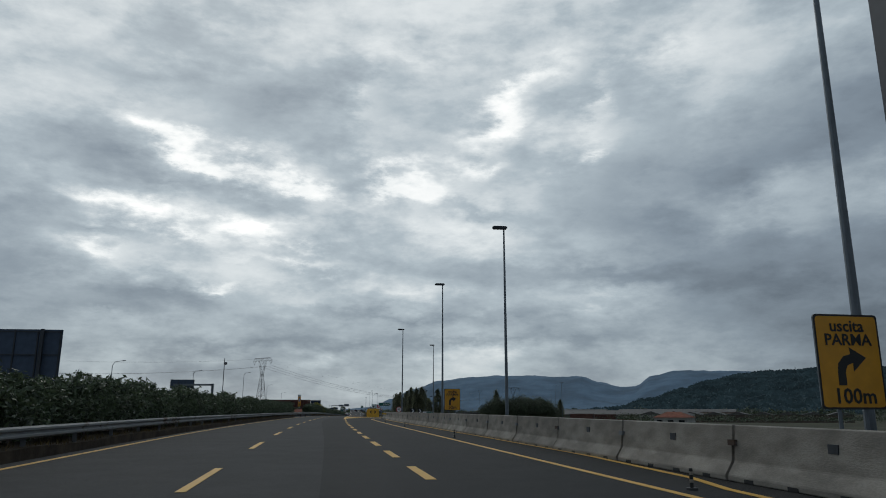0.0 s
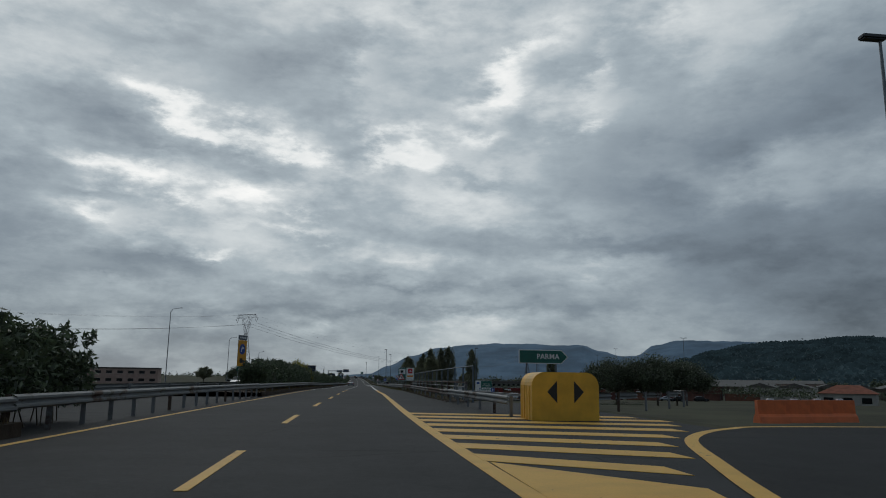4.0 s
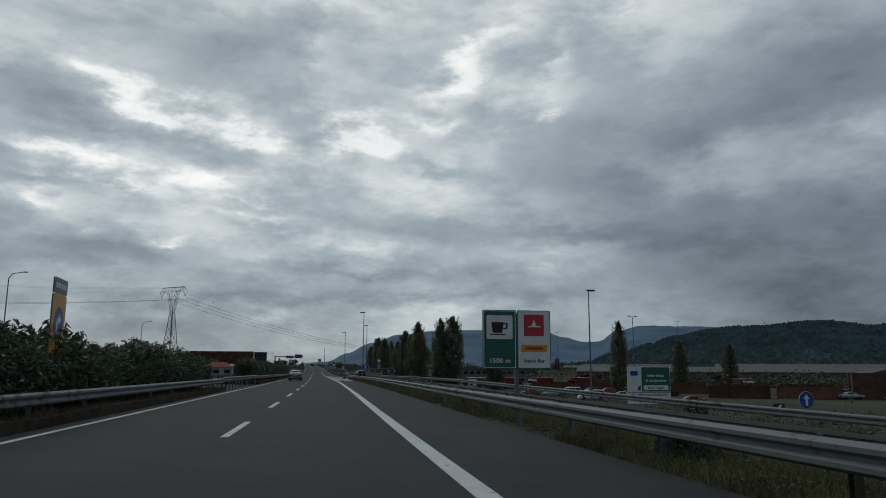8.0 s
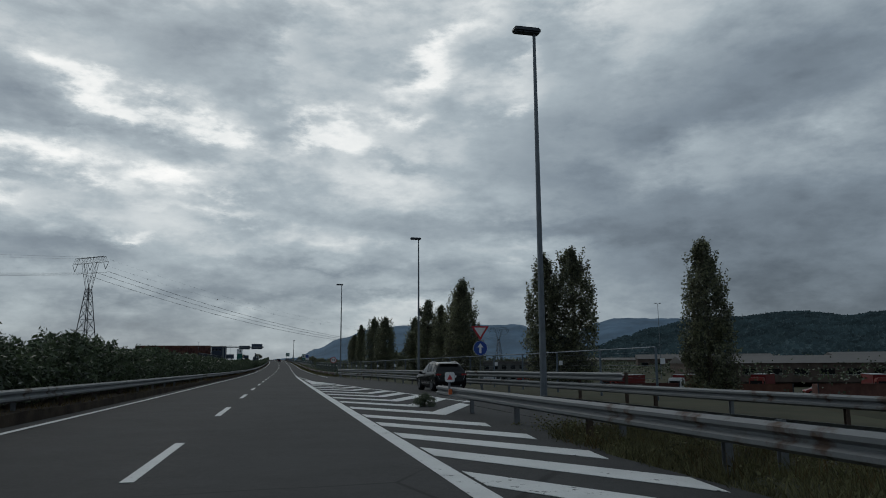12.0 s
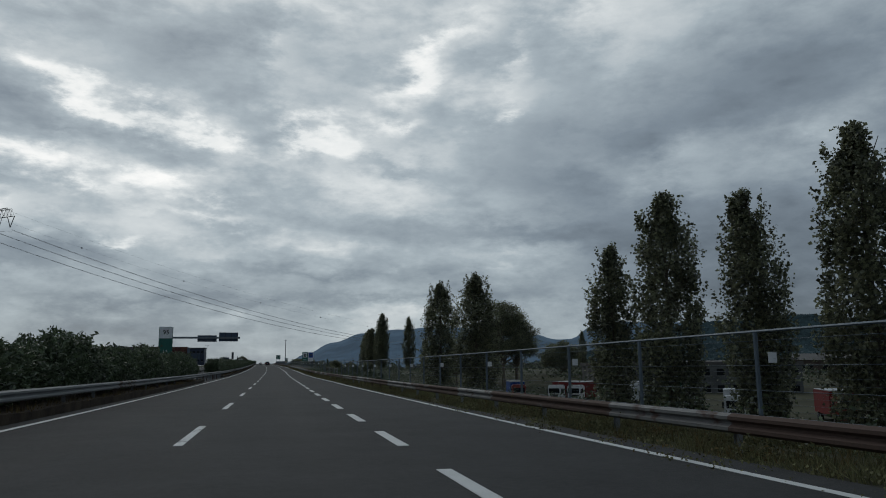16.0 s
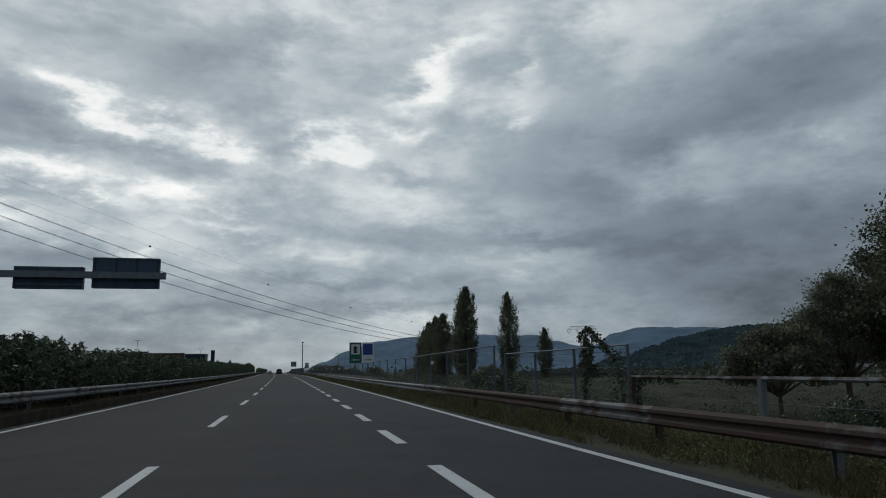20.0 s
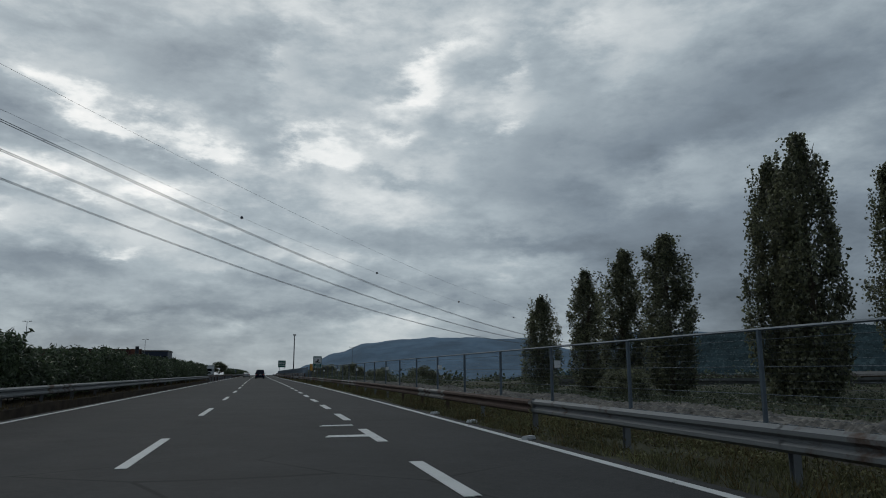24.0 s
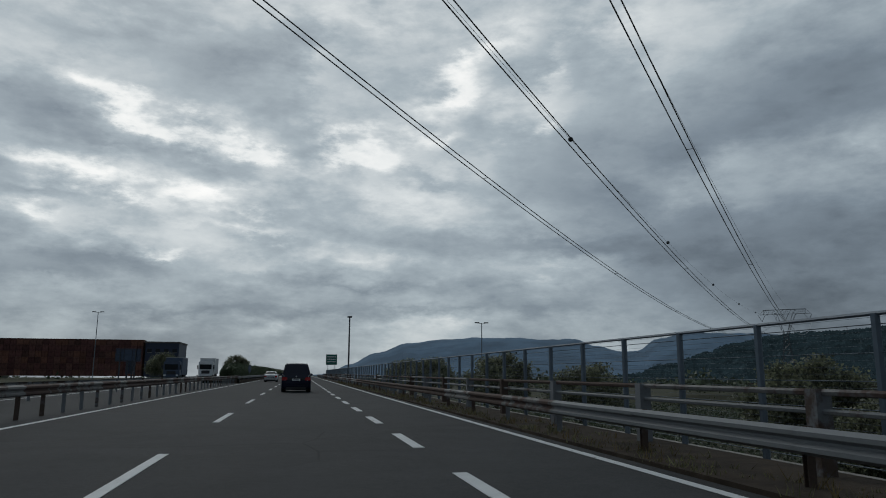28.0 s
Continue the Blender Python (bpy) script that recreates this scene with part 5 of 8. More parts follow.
# police board near the bridge
s = sign("information_sign", pose(6.55, 784.5, 4.76) @ Matrix.Scale(1.16, 4), "tall green information board with a white pictogram", 1.0, 1.36, GREEN, (0.0,), 3.2, WHITE)
part("pictogram_panel", plate(0.78, 0.72, -0.017, -0.012, 0, 0.18, 0.02), WHITE, s)
part("symbol", outline([(-0.28, -0.05), (0.3, -0.08), (0.3, 0.02), (0.1, 0.06), (0.18, 0.3), (0.0, 0.34), (-0.02, 0.12), (-0.28, 0.05)], -0.021, -0.017), BLACK, s)
words("controllo", 0.15, WHITE, s, pose(0, -0.016, -0.32))
words("elettronico", 0.15, WHITE, s, pose(0, -0.016, -0.46))
words("della velocità", 0.13, WHITE, s, pose(0, -0.016, -0.58))

# green board beyond the bridge
s = sign("direction_board", pose(5.5, 1010.0, 9.6), "large green direction board with white writing", 3.2, 3.0, GREEN, (-1.0, 1.0), 4.6, WHITE, leg_r=0.08)
for i in range(3):
    bars(s, -1.2, 1.2, 0.8 - 0.7 * i, 0.26, WHITE, seed=20 + i)


def sign_back(x, y, z, w, h, turn=0.0, legs=2.5, label="dark ribbed rear of a large road sign"):
    """The rear of a sign for the other carriageway: sheet, ribs and posts."""
    s = thing("road_sign", pose(x, y, z, 0, 0, turn), label, "road sign")
    part("sheet", plate(w, h, 0.0, 0.03, r=0.04), SIGN_BACK, s)
    n = max(2, round(w / 1.1))
    for i in range(n + 1):
        xx = -w / 2 + 0.08 + (w - 0.16) * i / n
        part("rib", box(bmesh.new(), xx - 0.035, xx + 0.035, -0.06, 0.0, -h / 2 + 0.04, h / 2 - 0.04), DARK_STEEL, s)
    for i in range(3):
        zz = -h / 2 + 0.12 + (h - 0.24) * i / 2
        part("cross_rib", box(bmesh.new(), -w / 2 + 0.05, w / 2 - 0.05, -0.09, -0.06, zz - 0.03, zz + 0.03), DARK_STEEL, s)
    for xx in (-w * 0.3, w * 0.3):
        part("post", box(bmesh.new(), xx - 0.08, xx + 0.08, -0.26, -0.1, -h / 2 - legs, h / 2), DARK_STEEL, s)
    return s


sign_back(-17.5, 39.0, 4.15, 4.6, 2.6)
sign_back(-24.0, 98.0, 3.4, 3.2, 1.4)
sign_back(-24.5, 700.0, 4.9, 3.6, 2.0, 0, 3.0)
sign_back(-26.0, 905.0, 7.0, 3.4, 1.8, 0, 3.0)
for x, y, z, w, h in ((-13.2, 713.0, 5.4, 0.7, 2.3), (-19.5, 878.0, 4.9, 0.8, 1.4), (-14.0, 770.0, 4.9, 0.35, 2.4)):
    sign_back(x, y, z, w, h, 8, 3.0, "tall narrow sign seen from behind")
for x, y, z in ((-8.0, 352.7, 2.7), (-13.3, 574.2, 3.55), (-9.3, 905.0, 5.2)):
    s = sign("round_sign_back", pose(x, y, z, 0, 0, 74), "round sign seen nearly edge on from behind", 1.15, 1.15, SIGN_BACK, (0.0,), 2.8, None, "disc", DARK_STEEL)


def gantry(x_post, y, z_arm, reach, panels, label, base=-1.0):
    """A cantilever arm over the other carriageway with message panels."""
    g = thing("sign_gantry", Matrix.Translation((x_post, y, base)), label, "gantry")
    hh = z_arm - base
    part("column", box(bmesh.new(), -0.28, 0.28, -0.28, 0.28, 0, hh + 0.3, 0.04), GREY_STEEL, g)
    d = 1 if reach > 0 else -1
    part("arm", box(bmesh.new(), min(0, reach), max(0, reach), -1.2, -0.88, hh - 0.2, hh + 0.2), GREY_STEEL, g)
    part("arm_bracket", box(bmesh.new(), -0.3, 0.3, -1.2, 0.2, hh - 0.2, hh + 0.2), GREY_STEEL, g)
    part("base_plate", box(bmesh.new(), -0.5, 0.5, -0.5, 0.5, -0.05, 0.05), GREY_STEEL, g)
    for px, pz, w, h in panels:
        p = part("message_panel", plate(w, h, -0.75, -0.35, px, hh + pz, 0.03), SIGN_BACK, g, "dark back of an electronic message panel")
        for i in range(4):
            xx = px - w / 2 + 0.1 + (w - 0.2) * i / 3
            part("rib", box(bmesh.new(), xx - 0.05, xx + 0.05, -0.82, -0.75, hh + pz - h / 2 + 0.05, hh + pz + h / 2 - 0.05), DARK_STEEL, p)
        part("cross_rib", box(bmesh.new(), px - w / 2, px + w / 2, -0.86, -0.82, hh + pz - 0.45, hh + pz - 0.40), GREY_STEEL, p)
        part("cross_rib", box(bmesh.new(), px - w / 2, px + w / 2, -0.86, -0.82, hh + pz + h / 2 - 0.08, hh + pz + h / 2 - 0.03), GREY_STEEL, p)
    return g


gantry(-21.6, 617.0, 7.4, 14.4, [(7.6, -0.15, 3.9, 1.35), (12.0, 0.2, 3.9, 1.9)], "grey steel cantilever gantry carrying two message panels")
gantry(-33.2, 172.0, 7.5, -8.5, [(-6.6, 0.15, 5.2, 2.0)], "grey steel cantilever gantry carrying one message panel")
g = thing("sign_gantry", Matrix.Translation((9.85, 11.2, -1.2)), "dark steel gantry column behind the barrier", "gantry")
part("column", box(bmesh.new(), -0.2, 0.55, -0.3, 0.3, 0, 11.0), DARK_STEEL, g)
part("arm", box(bmesh.new(), -0.2, 8.0, -0.25, 0.25, 10.4, 11.1), DARK_STEEL, g)


# ---- concrete barriers ----
def barrier(seed):
    """A precast concrete barrier: sloped faces, feet with drain slots, joint plates."""
    b = thing("concrete_barrier", Matrix(), "weathered precast concrete road barrier with dark joints", "barrier", "precast barriers along the exit lane")
    pr = [(-0.31, 0.0), (0.31, 0.0), (0.31, 0.10), (0.16, 0.34), (0.10, 0.98), (-0.10, 0.98), (-0.16, 0.34), (-0.31, 0.10)]
    bm = prism(bmesh.new(), pr, 0.03, 4.94)
    bmesh.ops.bevel(bm, geom=[e for e in bm.edges if e.calc_length() > 1], offset=0.015, segments=1, affect="EDGES")
    part("body", bm, CONCRETE, b)
    for y in (0.7, 1.9, 3.1, 4.3):
        part("drain_slot", box(bmesh.new(), -0.318, -0.30, y - 0.13, y + 0.13, 0.0, 0.07), BLACK, b)
    part("joint_plate", box(bmesh.new(), -0.19, -0.10, 4.86, 5.08, 0.62, 0.72), POST, b, "rusted steel joint plate")
    part("lifting_pocket", box(bmesh.new(), -0.145, -0.115, 2.2, 2.42, 0.62, 0.76), DARK_STEEL, b)
    return b


B0 = barrier(1)
for i in range(25):
    y = -12.0 + 5.0 * i
    u = ease(y, (-10, 9.75), (90, 9.75), (112, 9.9))
    m = along(y, u, 0.0, 5.0) @ pose(0, 0, 0, 0, 0, random.uniform(-0.4, 0.4))
    if i == 0:
        B0.matrix_basis = m
    else:
        copy_thing(B0, m)
for y in (101.0, 105.5):
    s = sign("barrier_reflector", Matrix.Translation(at(y, 9.42, 0.72)), "small amber reflector plate on the concrete barrier", 0.42, 0.2, YELLOW_PLASTIC, (), 0)
for i in range(5):
    p = thing("delineator_post", Matrix.Translation(at(11.5 + 21.0 * i, 8.0, 0.0)), "short striped flexible delineator post", "delineator", "posts along the exit lane")
    part("foot", tube(bmesh.new(), (0, 0, 0), (0, 0, 0.04), 0.10, 0.09), BLACK, p)
    part("stem", tube(bmesh.new(), (0, 0, 0.04), (0, 0, 0.34), 0.03), BLACK, p)
    for z in (0.12, 0.24):
        part("band", tube(bmesh.new(), (0, 0, z), (0, 0, z + 0.05), 0.032), CONCRETE, p)

# crash cushion at the nose
c = thing("crash_cushion", Matrix.Translation(at(134.8, 8.6, 0.0)), "yellow plastic crash cushion at the exit nose", "crash cushion")
prof = [(-1.1, 0.0), (1.1, 0.0), (1.1, 1.05)] + [(0.68 + 0.42 * math.cos(radians(a)), 1.1 + 0.42 * math.sin(radians(a))) for a in range(0, 91, 15)] + [(-0.68 + 0.42 * math.cos(radians(a)), 1.1 + 0.42 * math.sin(radians(a))) for a in range(90, 181, 15)] + [(-1.1, 1.05)]
part("shell", prism(bmesh.new(), prof, 0, 1.6), YELLOW_PLASTIC, c)
for x, d in ((-0.4, -1), (0.4, 1)):
    part("arrow_mark", outline([(x - 0.12 * d, 0.55), (x + 0.2 * d, 0.9), (x - 0.12 * d, 1.25)][::d], -0.012, -0.002), BLACK, c)
for i in range(4):
    part("rib", box(bmesh.new(), -1.12, 1.12, 0.3 + 0.35 * i, 0.36 + 0.35 * i, 0.0, 1.1), YELLOW_PAINT, c)
for i in range(4):
    b = thing("plastic_barrier", pose(9.3 + 1.05 * i, 135.0 + 0.3 * i, 0.52), "red plastic water-filled road barrier", "barrier", "red barriers at the exit")
    pr = [(-0.25, 0.0), (0.25, 0.0), (0.2, 0.2), (0.1, 0.3), (0.08, 0.75), (-0.08, 0.75), (-0.1, 0.3), (-0.2, 0.2)]
    o = part("body", prism(bmesh.new(), pr, 0.0, 1.0), ORANGE, b)
    o.rotation_euler = (0, 0, radians(-90))
    part("cap", box(bmesh.new(), 0.4, 0.6, -0.06, 0.06, 0.75, 0.8), WHITE, b)
guard_rail(137, 152, lambda y: ease(y, (137, 7.2), (152, 6.95)), 0.72, GALV, "grey guard rail starting behind the crash cushion", spacing=3.0)
guard_rail(137, 161, lambda y: ease(y, (137, 9.9), (161, 24.0)), 0.72, GALV, "grey guard rail turning off along the exit ramp", spacing=3.0)


# ---- wire fences ----
WIRES = {}


def fence(y0, y1, u, foot, top, pitch, label, wires, mat=FENCE_STEEL, lean=0.0, name="wire_fence", top_rail=0.03, post_r=0.05, tags=0):
    """Posts, a top tube and level wires between them."""
    f = u if callable(u) else (lambda y: u)
    fo = foot if callable(foot) else (lambda y: foot)
    to = top if callable(top) else (lambda y: top)
    n = round((y1 - y0) / pitch)
    fn = thing(name, Matrix.Translation(at(y0, f(y0), fo(y0))), label, "fence", "fences beside the motorway")
    o0 = fn.matrix_basis.translation
    for i in range(n + 1):
        y = y0 + i * pitch
        a, b = at(y, f(y), fo(y) - 0.4) - o0, at(y, f(y), to(y)) - o0
        part("post", tube(bmesh.new(), a, b + Vector((lean, 0, 0)), post_r, post_r, 6), mat, fn)
        if tags and i % tags == 0:
            part("notice", box(bmesh.new(), b.x - 0.10, b.x + 0.10, b.y - 0.5, b.y - 0.49, b.z - 0.66, b.z - 0.44), WHITE, fn, "small white notice")
    net = bmesh.new()
    for i in range(n):
        y = y0 + i * pitch
        part("top_rail", tube(bmesh.new(), at(y, f(y), to(y)) - o0, at(y + pitch, f(y + pitch), to(y + pitch)) - o0, top_rail, top_rail, 5), mat, fn)
        for k in range(wires):
            s = (k + 0.5) / wires
            h0, h1 = fo(y) + (to(y) - fo(y)) * s, fo(y + pitch) + (to(y + pitch) - fo(y + pitch)) * s
            r = 0.0025 if k % 4 else 0.008
            tube(net, at(y, f(y), h0) - o0, at(y + pitch, f(y + pitch), h1) - o0, r, r, 3)
    tagged(part("wire_mesh", net, mat, fn), kind="stuff")
    return fn


fence(437.2, 562.2, lambda y: ease(y, (438, 12.5), (470, 11.5), (600, 11.3)), lambda y: ease(y, (438, 0.2), (560, 0.3)), 2.03, 5.0, "leaning galvanised mesh fence above the guard rail", 14, tags=2)
fence(588, 600, 11.3, 0.3, 1.95, 4.0, "torn length of mesh fence overgrown with creeper", 14)
fence(565, 587, 10.9, 0.1, 1.05, 5.5, "low rusty rail on wooden posts where the fence is missing", 1, POST, post_r=0.09, top_rail=0.05)
fence(601.4, 801.4, lambda y: ease(y, (602, 11.2), (680, 10.8), (800, 9.6)), 0.28, lambda y: ease(y, (601, 2.38), (630, 2.22), (660, 2.03)), 5.0, "blue-grey galvanised mesh fence on a gravel bank", 14, tags=3)
fence(802, 1000, 8.95, 0.1, 2.07, 2.4, "steel bridge fence of close level wires", 22, name="bridge_fence", post_r=0.06)
fence(152, 200, 8.3, 0.1, 2.0, 4.0, "grey wire fence along the bridge over the slip road", 8)
fence(366, 438, lambda y: ease(y, (366, 16.0), (438, 12.5)), 0.2, 2.0, 5.0, "galvanised mesh fence behind the slip road", 14, tags=2)
# handrail of the bridges
for y0, y1, u, pitch, w in ((800, 1000, 8.35, 4.8, 0.11), (152, 200, 7.9, 4.0, 0.07)):
    h = thing("bridge_parapet", Matrix.Translation(at(y0, u, 0)), "rusty two-rail bridge parapet with stout posts", "parapet")
    o0 = h.matrix_basis.translation
    n = round((y1 - y0) / pitch)
    for i in range(n + 1):
        y = y0 + pitch * i
        p = at(y, u, 0) - o0
        part("post", box(bmesh.new(), p.x - w, p.x + w, p.y - w, p.y + w, p.z - 0.35, p.z + 1.12), POST, h)
        if i < n:
            for z, r in ((1.08, 0.045), (0.84, 0.04)):
                part("rail", tube(bmesh.new(), p + Vector((0, 0, z)), at(y + pitch, u, z) - o0, r, r, 6), RUSTY if z > 1 else GALV, h)
    tagged(strip("kerb", steps(y0, y1, 4), lambda y: 6.9, lambda y: u + 0.45, 0.05, SOIL, thick=0.5), "gritty concrete bridge kerb", "kerb", kind="structure")

# noise barrier on the far side of the other carriageway
DIM_CONCRETE = material("barrier_concrete", (0.10, 0.105, 0.10), 0.9, vary=0.25, scale=0.8)
nb = thing("noise_barrier", Matrix.Translation((-27.6, 592, az(592))), "tall noise barrier of glazed panels between steel posts", "noise barrier")
PANE = material("clear_panel", (0.5, 0.55, 0.58), 0.1, vary=0.2)
PANE_TREE = PANE.node_tree
clear, blend = PANE_TREE.nodes.new("ShaderNodeBsdfTransparent"), PANE_TREE.nodes.new("ShaderNodeMixShader")
clear.inputs[0].default_value = (0.80, 0.86, 0.88, 1.0)
blend.inputs[0].default_value = 0.14
PANE_TREE.links.new(clear.outputs[0], blend.inputs[1])
PANE_TREE.links.new(PANE_TREE.nodes["Principled BSDF"].outputs[0], blend.inputs[2])
PANE_TREE.links.new(blend.outputs[0], PANE_TREE.nodes["Material Output"].inputs[0])
for i in range(25):
    y = 4.0 * i
    part("post", box(bmesh.new(), -0.1, 0.1, y - 0.1, y + 0.1, -1.5, 5.25), DARK_STEEL, nb)
    part("lower_panel", box(bmesh.new(), -0.05, 0.05, y + 0.1, y + 3.9, -1.5, 3.3), DIM_CONCRETE, nb)
    part("pane", box(bmesh.new(), -0.02, 0.02, y + 0.1, y + 3.9, 3.3, 5.0), PANE, nb)
    part("cap_rail", box(bmesh.new(), -0.06, 0.06, y + 0.1, y + 3.9, 5.0, 5.15), DARK_STEEL, nb)

# ---- pylons and cables ----


def pylon(x, y, base, top, turn, label="tall steel lattice power pylon with a wide forked head"):
    """Four tapering legs with cross bracing, a waist, a fork and a cross-arm."""
    p = thing("power_pylon", pose(x, y, base, 0, 0, turn), label, "pylon", "power pylons")
    H = top - base
    zw = H * 0.72
    levels = [0, 0.13, 0.25, 0.36, 0.46, 0.55, 0.63, 0.69, 0.72]

    def half(t):
        return 4.6 * (1 - t / 0.72) + 1.0 * (t / 0.72)

    for sx in (-1, 1):
        for sy in (-1, 1):
            part("leg", tube(bmesh.new(), (sx * half(0), sy * half(0), 0), (sx * 1.0, sy * 1.0, zw), 0.24, 0.17, 4), DARK_STEEL, p)
    for side in range(4):
        for a, b in zip(levels, levels[1:]):
            ha, hb = half(a), half(b)
            ca, cb = [(-ha, -ha), (ha, -ha), (ha, ha), (-ha, ha)], [(-hb, -hb), (hb, -hb), (hb, hb), (-hb, hb)]
            i, j = side, (side + 1) % 4
            for p0, p1 in (((*ca[i], a * H), (*cb[j], b * H)), ((*ca[j], a * H), (*cb[i], b * H)), ((*cb[i], b * H), (*cb[j], b * H))):
                part("brace", tube(bmesh.new(), p0, p1, 0.1, 0.1, 3), DARK_STEEL, p)
    for s in (-1, 1):
        bm = bmesh.new()
        for sy in (-1, 1):
            tube(bm, (s * 1.0, sy * 1.0, zw), (s * 5.2, sy * 0.7, H * 0.95), 0.1, 0.08, 4)
            tube(bm, (s * 0.4, sy * 0.9, zw), (s * 3.6, sy * 0.7, H * 0.95), 0.08, 0.07, 4)
            for k in range(4):
                t0, t1 = k / 4, (k + 1) / 4
                tube(bm, (s * (1.0 + 4.2 * t0), sy * 0.85, zw + (H * 0.95 - zw) * t0), (s * (0.4 + 3.2 * t1), sy * 0.8, zw + (H * 0.95 - zw) * t1), 0.05, 0.05, 3)
        part("fork", bm, DARK_STEEL, p)
    bm = bmesh.new()
    for sy in (-0.7, 0.7):
        tube(bm, (-12, 0, H * 0.95), (12, 0, H * 0.95), 0.13, 0.13, 4)
        tube(bm, (-10, sy, H), (10, sy, H), 0.13, 0.13, 4)
        for k in range(12):
            x0 = -12 + 2 * k
            tube(bm, (x0, sy * 0.5, H * 0.95), (max(-10, min(10, x0 + 1)), sy, H), 0.05, 0.05, 3)
            tube(bm, (max(-10, min(10, x0 + 1)), sy, H), (x0 + 2, sy * 0.5, H * 0.95), 0.05, 0.05, 3)
    part("cross_arm", bm, DARK_STEEL, p)
    for x0 in (-11, 0, 11):
        for s in (-1, 1):
            part("insulator", tube(bmesh.new(), (x0 + 1.8 * s, 0, H * 0.95), (x0, 0, H * 0.95 - 3.6), 0.13, 0.13, 5), DARK_STEEL, p)
    return p


LINE_A, LINE_B = Vector((-92.6, 715.3)), Vector((242.0, 1132.0))
LINE_TURN = math.degrees(math.atan2(LINE_B.y - LINE_A.y, LINE_B.x - LINE_A.x)) - 90
pylon(-92.6, 715.3, -2.5, 53.0, LINE_TURN)
pylon(242.0, 1132.0, -6.0, 41.0, LINE_TURN)
FAR_PYLON = (-430.0, 300.0)
CABLE = material("cable_metal", (0.16, 0.17, 0.18), 0.5, 0.5, vary=0.1)


def cable(a, b, sag, r, n=48, name="power_cable", label="sagging bundled power cable overhead", bundle=1, gap=0.4, balls=()):
    a, b = Vector(a), Vector(b)
    c = thing(name, Matrix.Translation(a), label, "cable", "power lines")
    side = (b - a).cross(Vector((0, 0, 1))).normalized()

    def spot(s):
        return (b - a) * s - Vector((0, 0, 4 * sag * s * (1 - s)))

    for k in range(bundle):
        off = side * gap * (k - (bundle - 1) / 2) + Vector((0, 0, -0.3 if k == 1 and bundle == 3 else 0))
        part("strand", rope(bmesh.new(), [spot(i / n) + off for i in range(n + 1)], r), CABLE, c)
    if bundle > 1:
        for i in range(1, 12):
            p = spot(i / 12)
            part("spacer", tube(bmesh.new(), p - side * gap * 0.55, p + side * gap * 0.55, 0.03, 0.03, 5), CABLE, c)
    for s in balls:
        bm = bmesh.new()
        bmesh.ops.create_icosphere(bm, subdivisions=2, radius=0.30, matrix=Matrix.Translation(spot(s)))
        bmesh.ops.scale(bm, vec=(1, 1, 1.0), verts=bm.verts)
        part("marker_ball", bm, DARK_STEEL, c, "dark round marker ball", True)


d = (LINE_B - LINE_A).normalized()
across = Vector((d.y, -d.x))
for off in (-5.9, 3.8, 12.0):
    a, b = LINE_A + across * off, LINE_B + across * off
    cable((a.x, a.y, 45.7), (b.x, b.y, 33.9), 22.5, 0.045, 72, bundle=2, gap=0.55)
    cable((a.x, a.y, 45.0), (FAR_PYLON[0] + across.x * off, FAR_PYLON[1] + across.y * off, 45.0), 17.0, 0.05, 32, bundle=1)
for off in (-2.8, 9.0):
    a, b = LINE_A + across * off, LINE_B + across * off
    cable((a.x, a.y, 52.5), (b.x, b.y, 40.0), 19.7, 0.018, 72, "ground_wire", "thin earth wire with dark marker balls", balls=[0.07 + 0.0975 * i for i in range(10)] if off < 0 else ())
    cable((a.x, a.y, 52.5), (FAR_PYLON[0], FAR_PYLON[1], 52.0), 15.0, 0.03, 32, "ground_wire", "thin grey earth wire between two pylons")
for a, dist, z in ((35.8, 3700, 196), (37.4, 3700, 202), (30.5, 3700, 158)):
    x, y = math.sin(radians(a)) * dist, 400 + math.cos(radians(a)) * dist
    pylon(x, y, z - 15, z + 32, 40, "far lattice pylon on the wooded hill")

# ---- vehicles ----


def wheel(v, x, y, r, w, side, spokes=True):
    tyre_bm = tube(bmesh.new(), (x - w / 2, y, r), (x + w / 2, y, r), r, r, 24)
    bmesh.ops.bevel(tyre_bm, geom=[e for e in tyre_bm.edges if abs(e.verts[0].co.x - e.verts[1].co.x) < 1e-6], offset=0.03, segments=2, affect="EDGES")
    wh = part("wheel", tyre_bm, RUBBER, v, "black rubber tyre on a pale rim", True)
    o = x + side * w / 2
    part("rim", tube(bmesh.new(), (o - side * 0.02, y, r), (o + side * 0.005, y, r), r * 0.66, r * 0.62, 20), DARK_STEEL, wh)
    if spokes:
        ring = [Vector((o + side * 0.012, y + math.cos(6.2832 * k / 28) * r * 0.64, r + math.sin(6.2832 * k / 28) * r * 0.64)) for k in range(29)]
        part("rim_edge", rope(bmesh.new(), ring, 0.012), WHEEL_ALLOY, wh)
        part("hub", tube(bmesh.new(), (o, y, r), (o + side * 0.02, y, r), 0.06, 0.05, 12), WHEEL_ALLOY, wh)
    for k in range(10 if spokes else 0):
        a = 2 * math.pi * (k // 2) / 5 + 0.3 + (0.16 if k % 2 else -0.16)
        part("spoke", tube(bmesh.new(), (o + side * 0.012, y + math.cos(a) * 0.04, r + math.sin(a) * 0.04), (o + side * 0.008, y + math.cos(a) * r * 0.63, r + math.sin(a) * r * 0.63), 0.018, 0.014, 4), WHEEL_ALLOY, wh)
    return wh


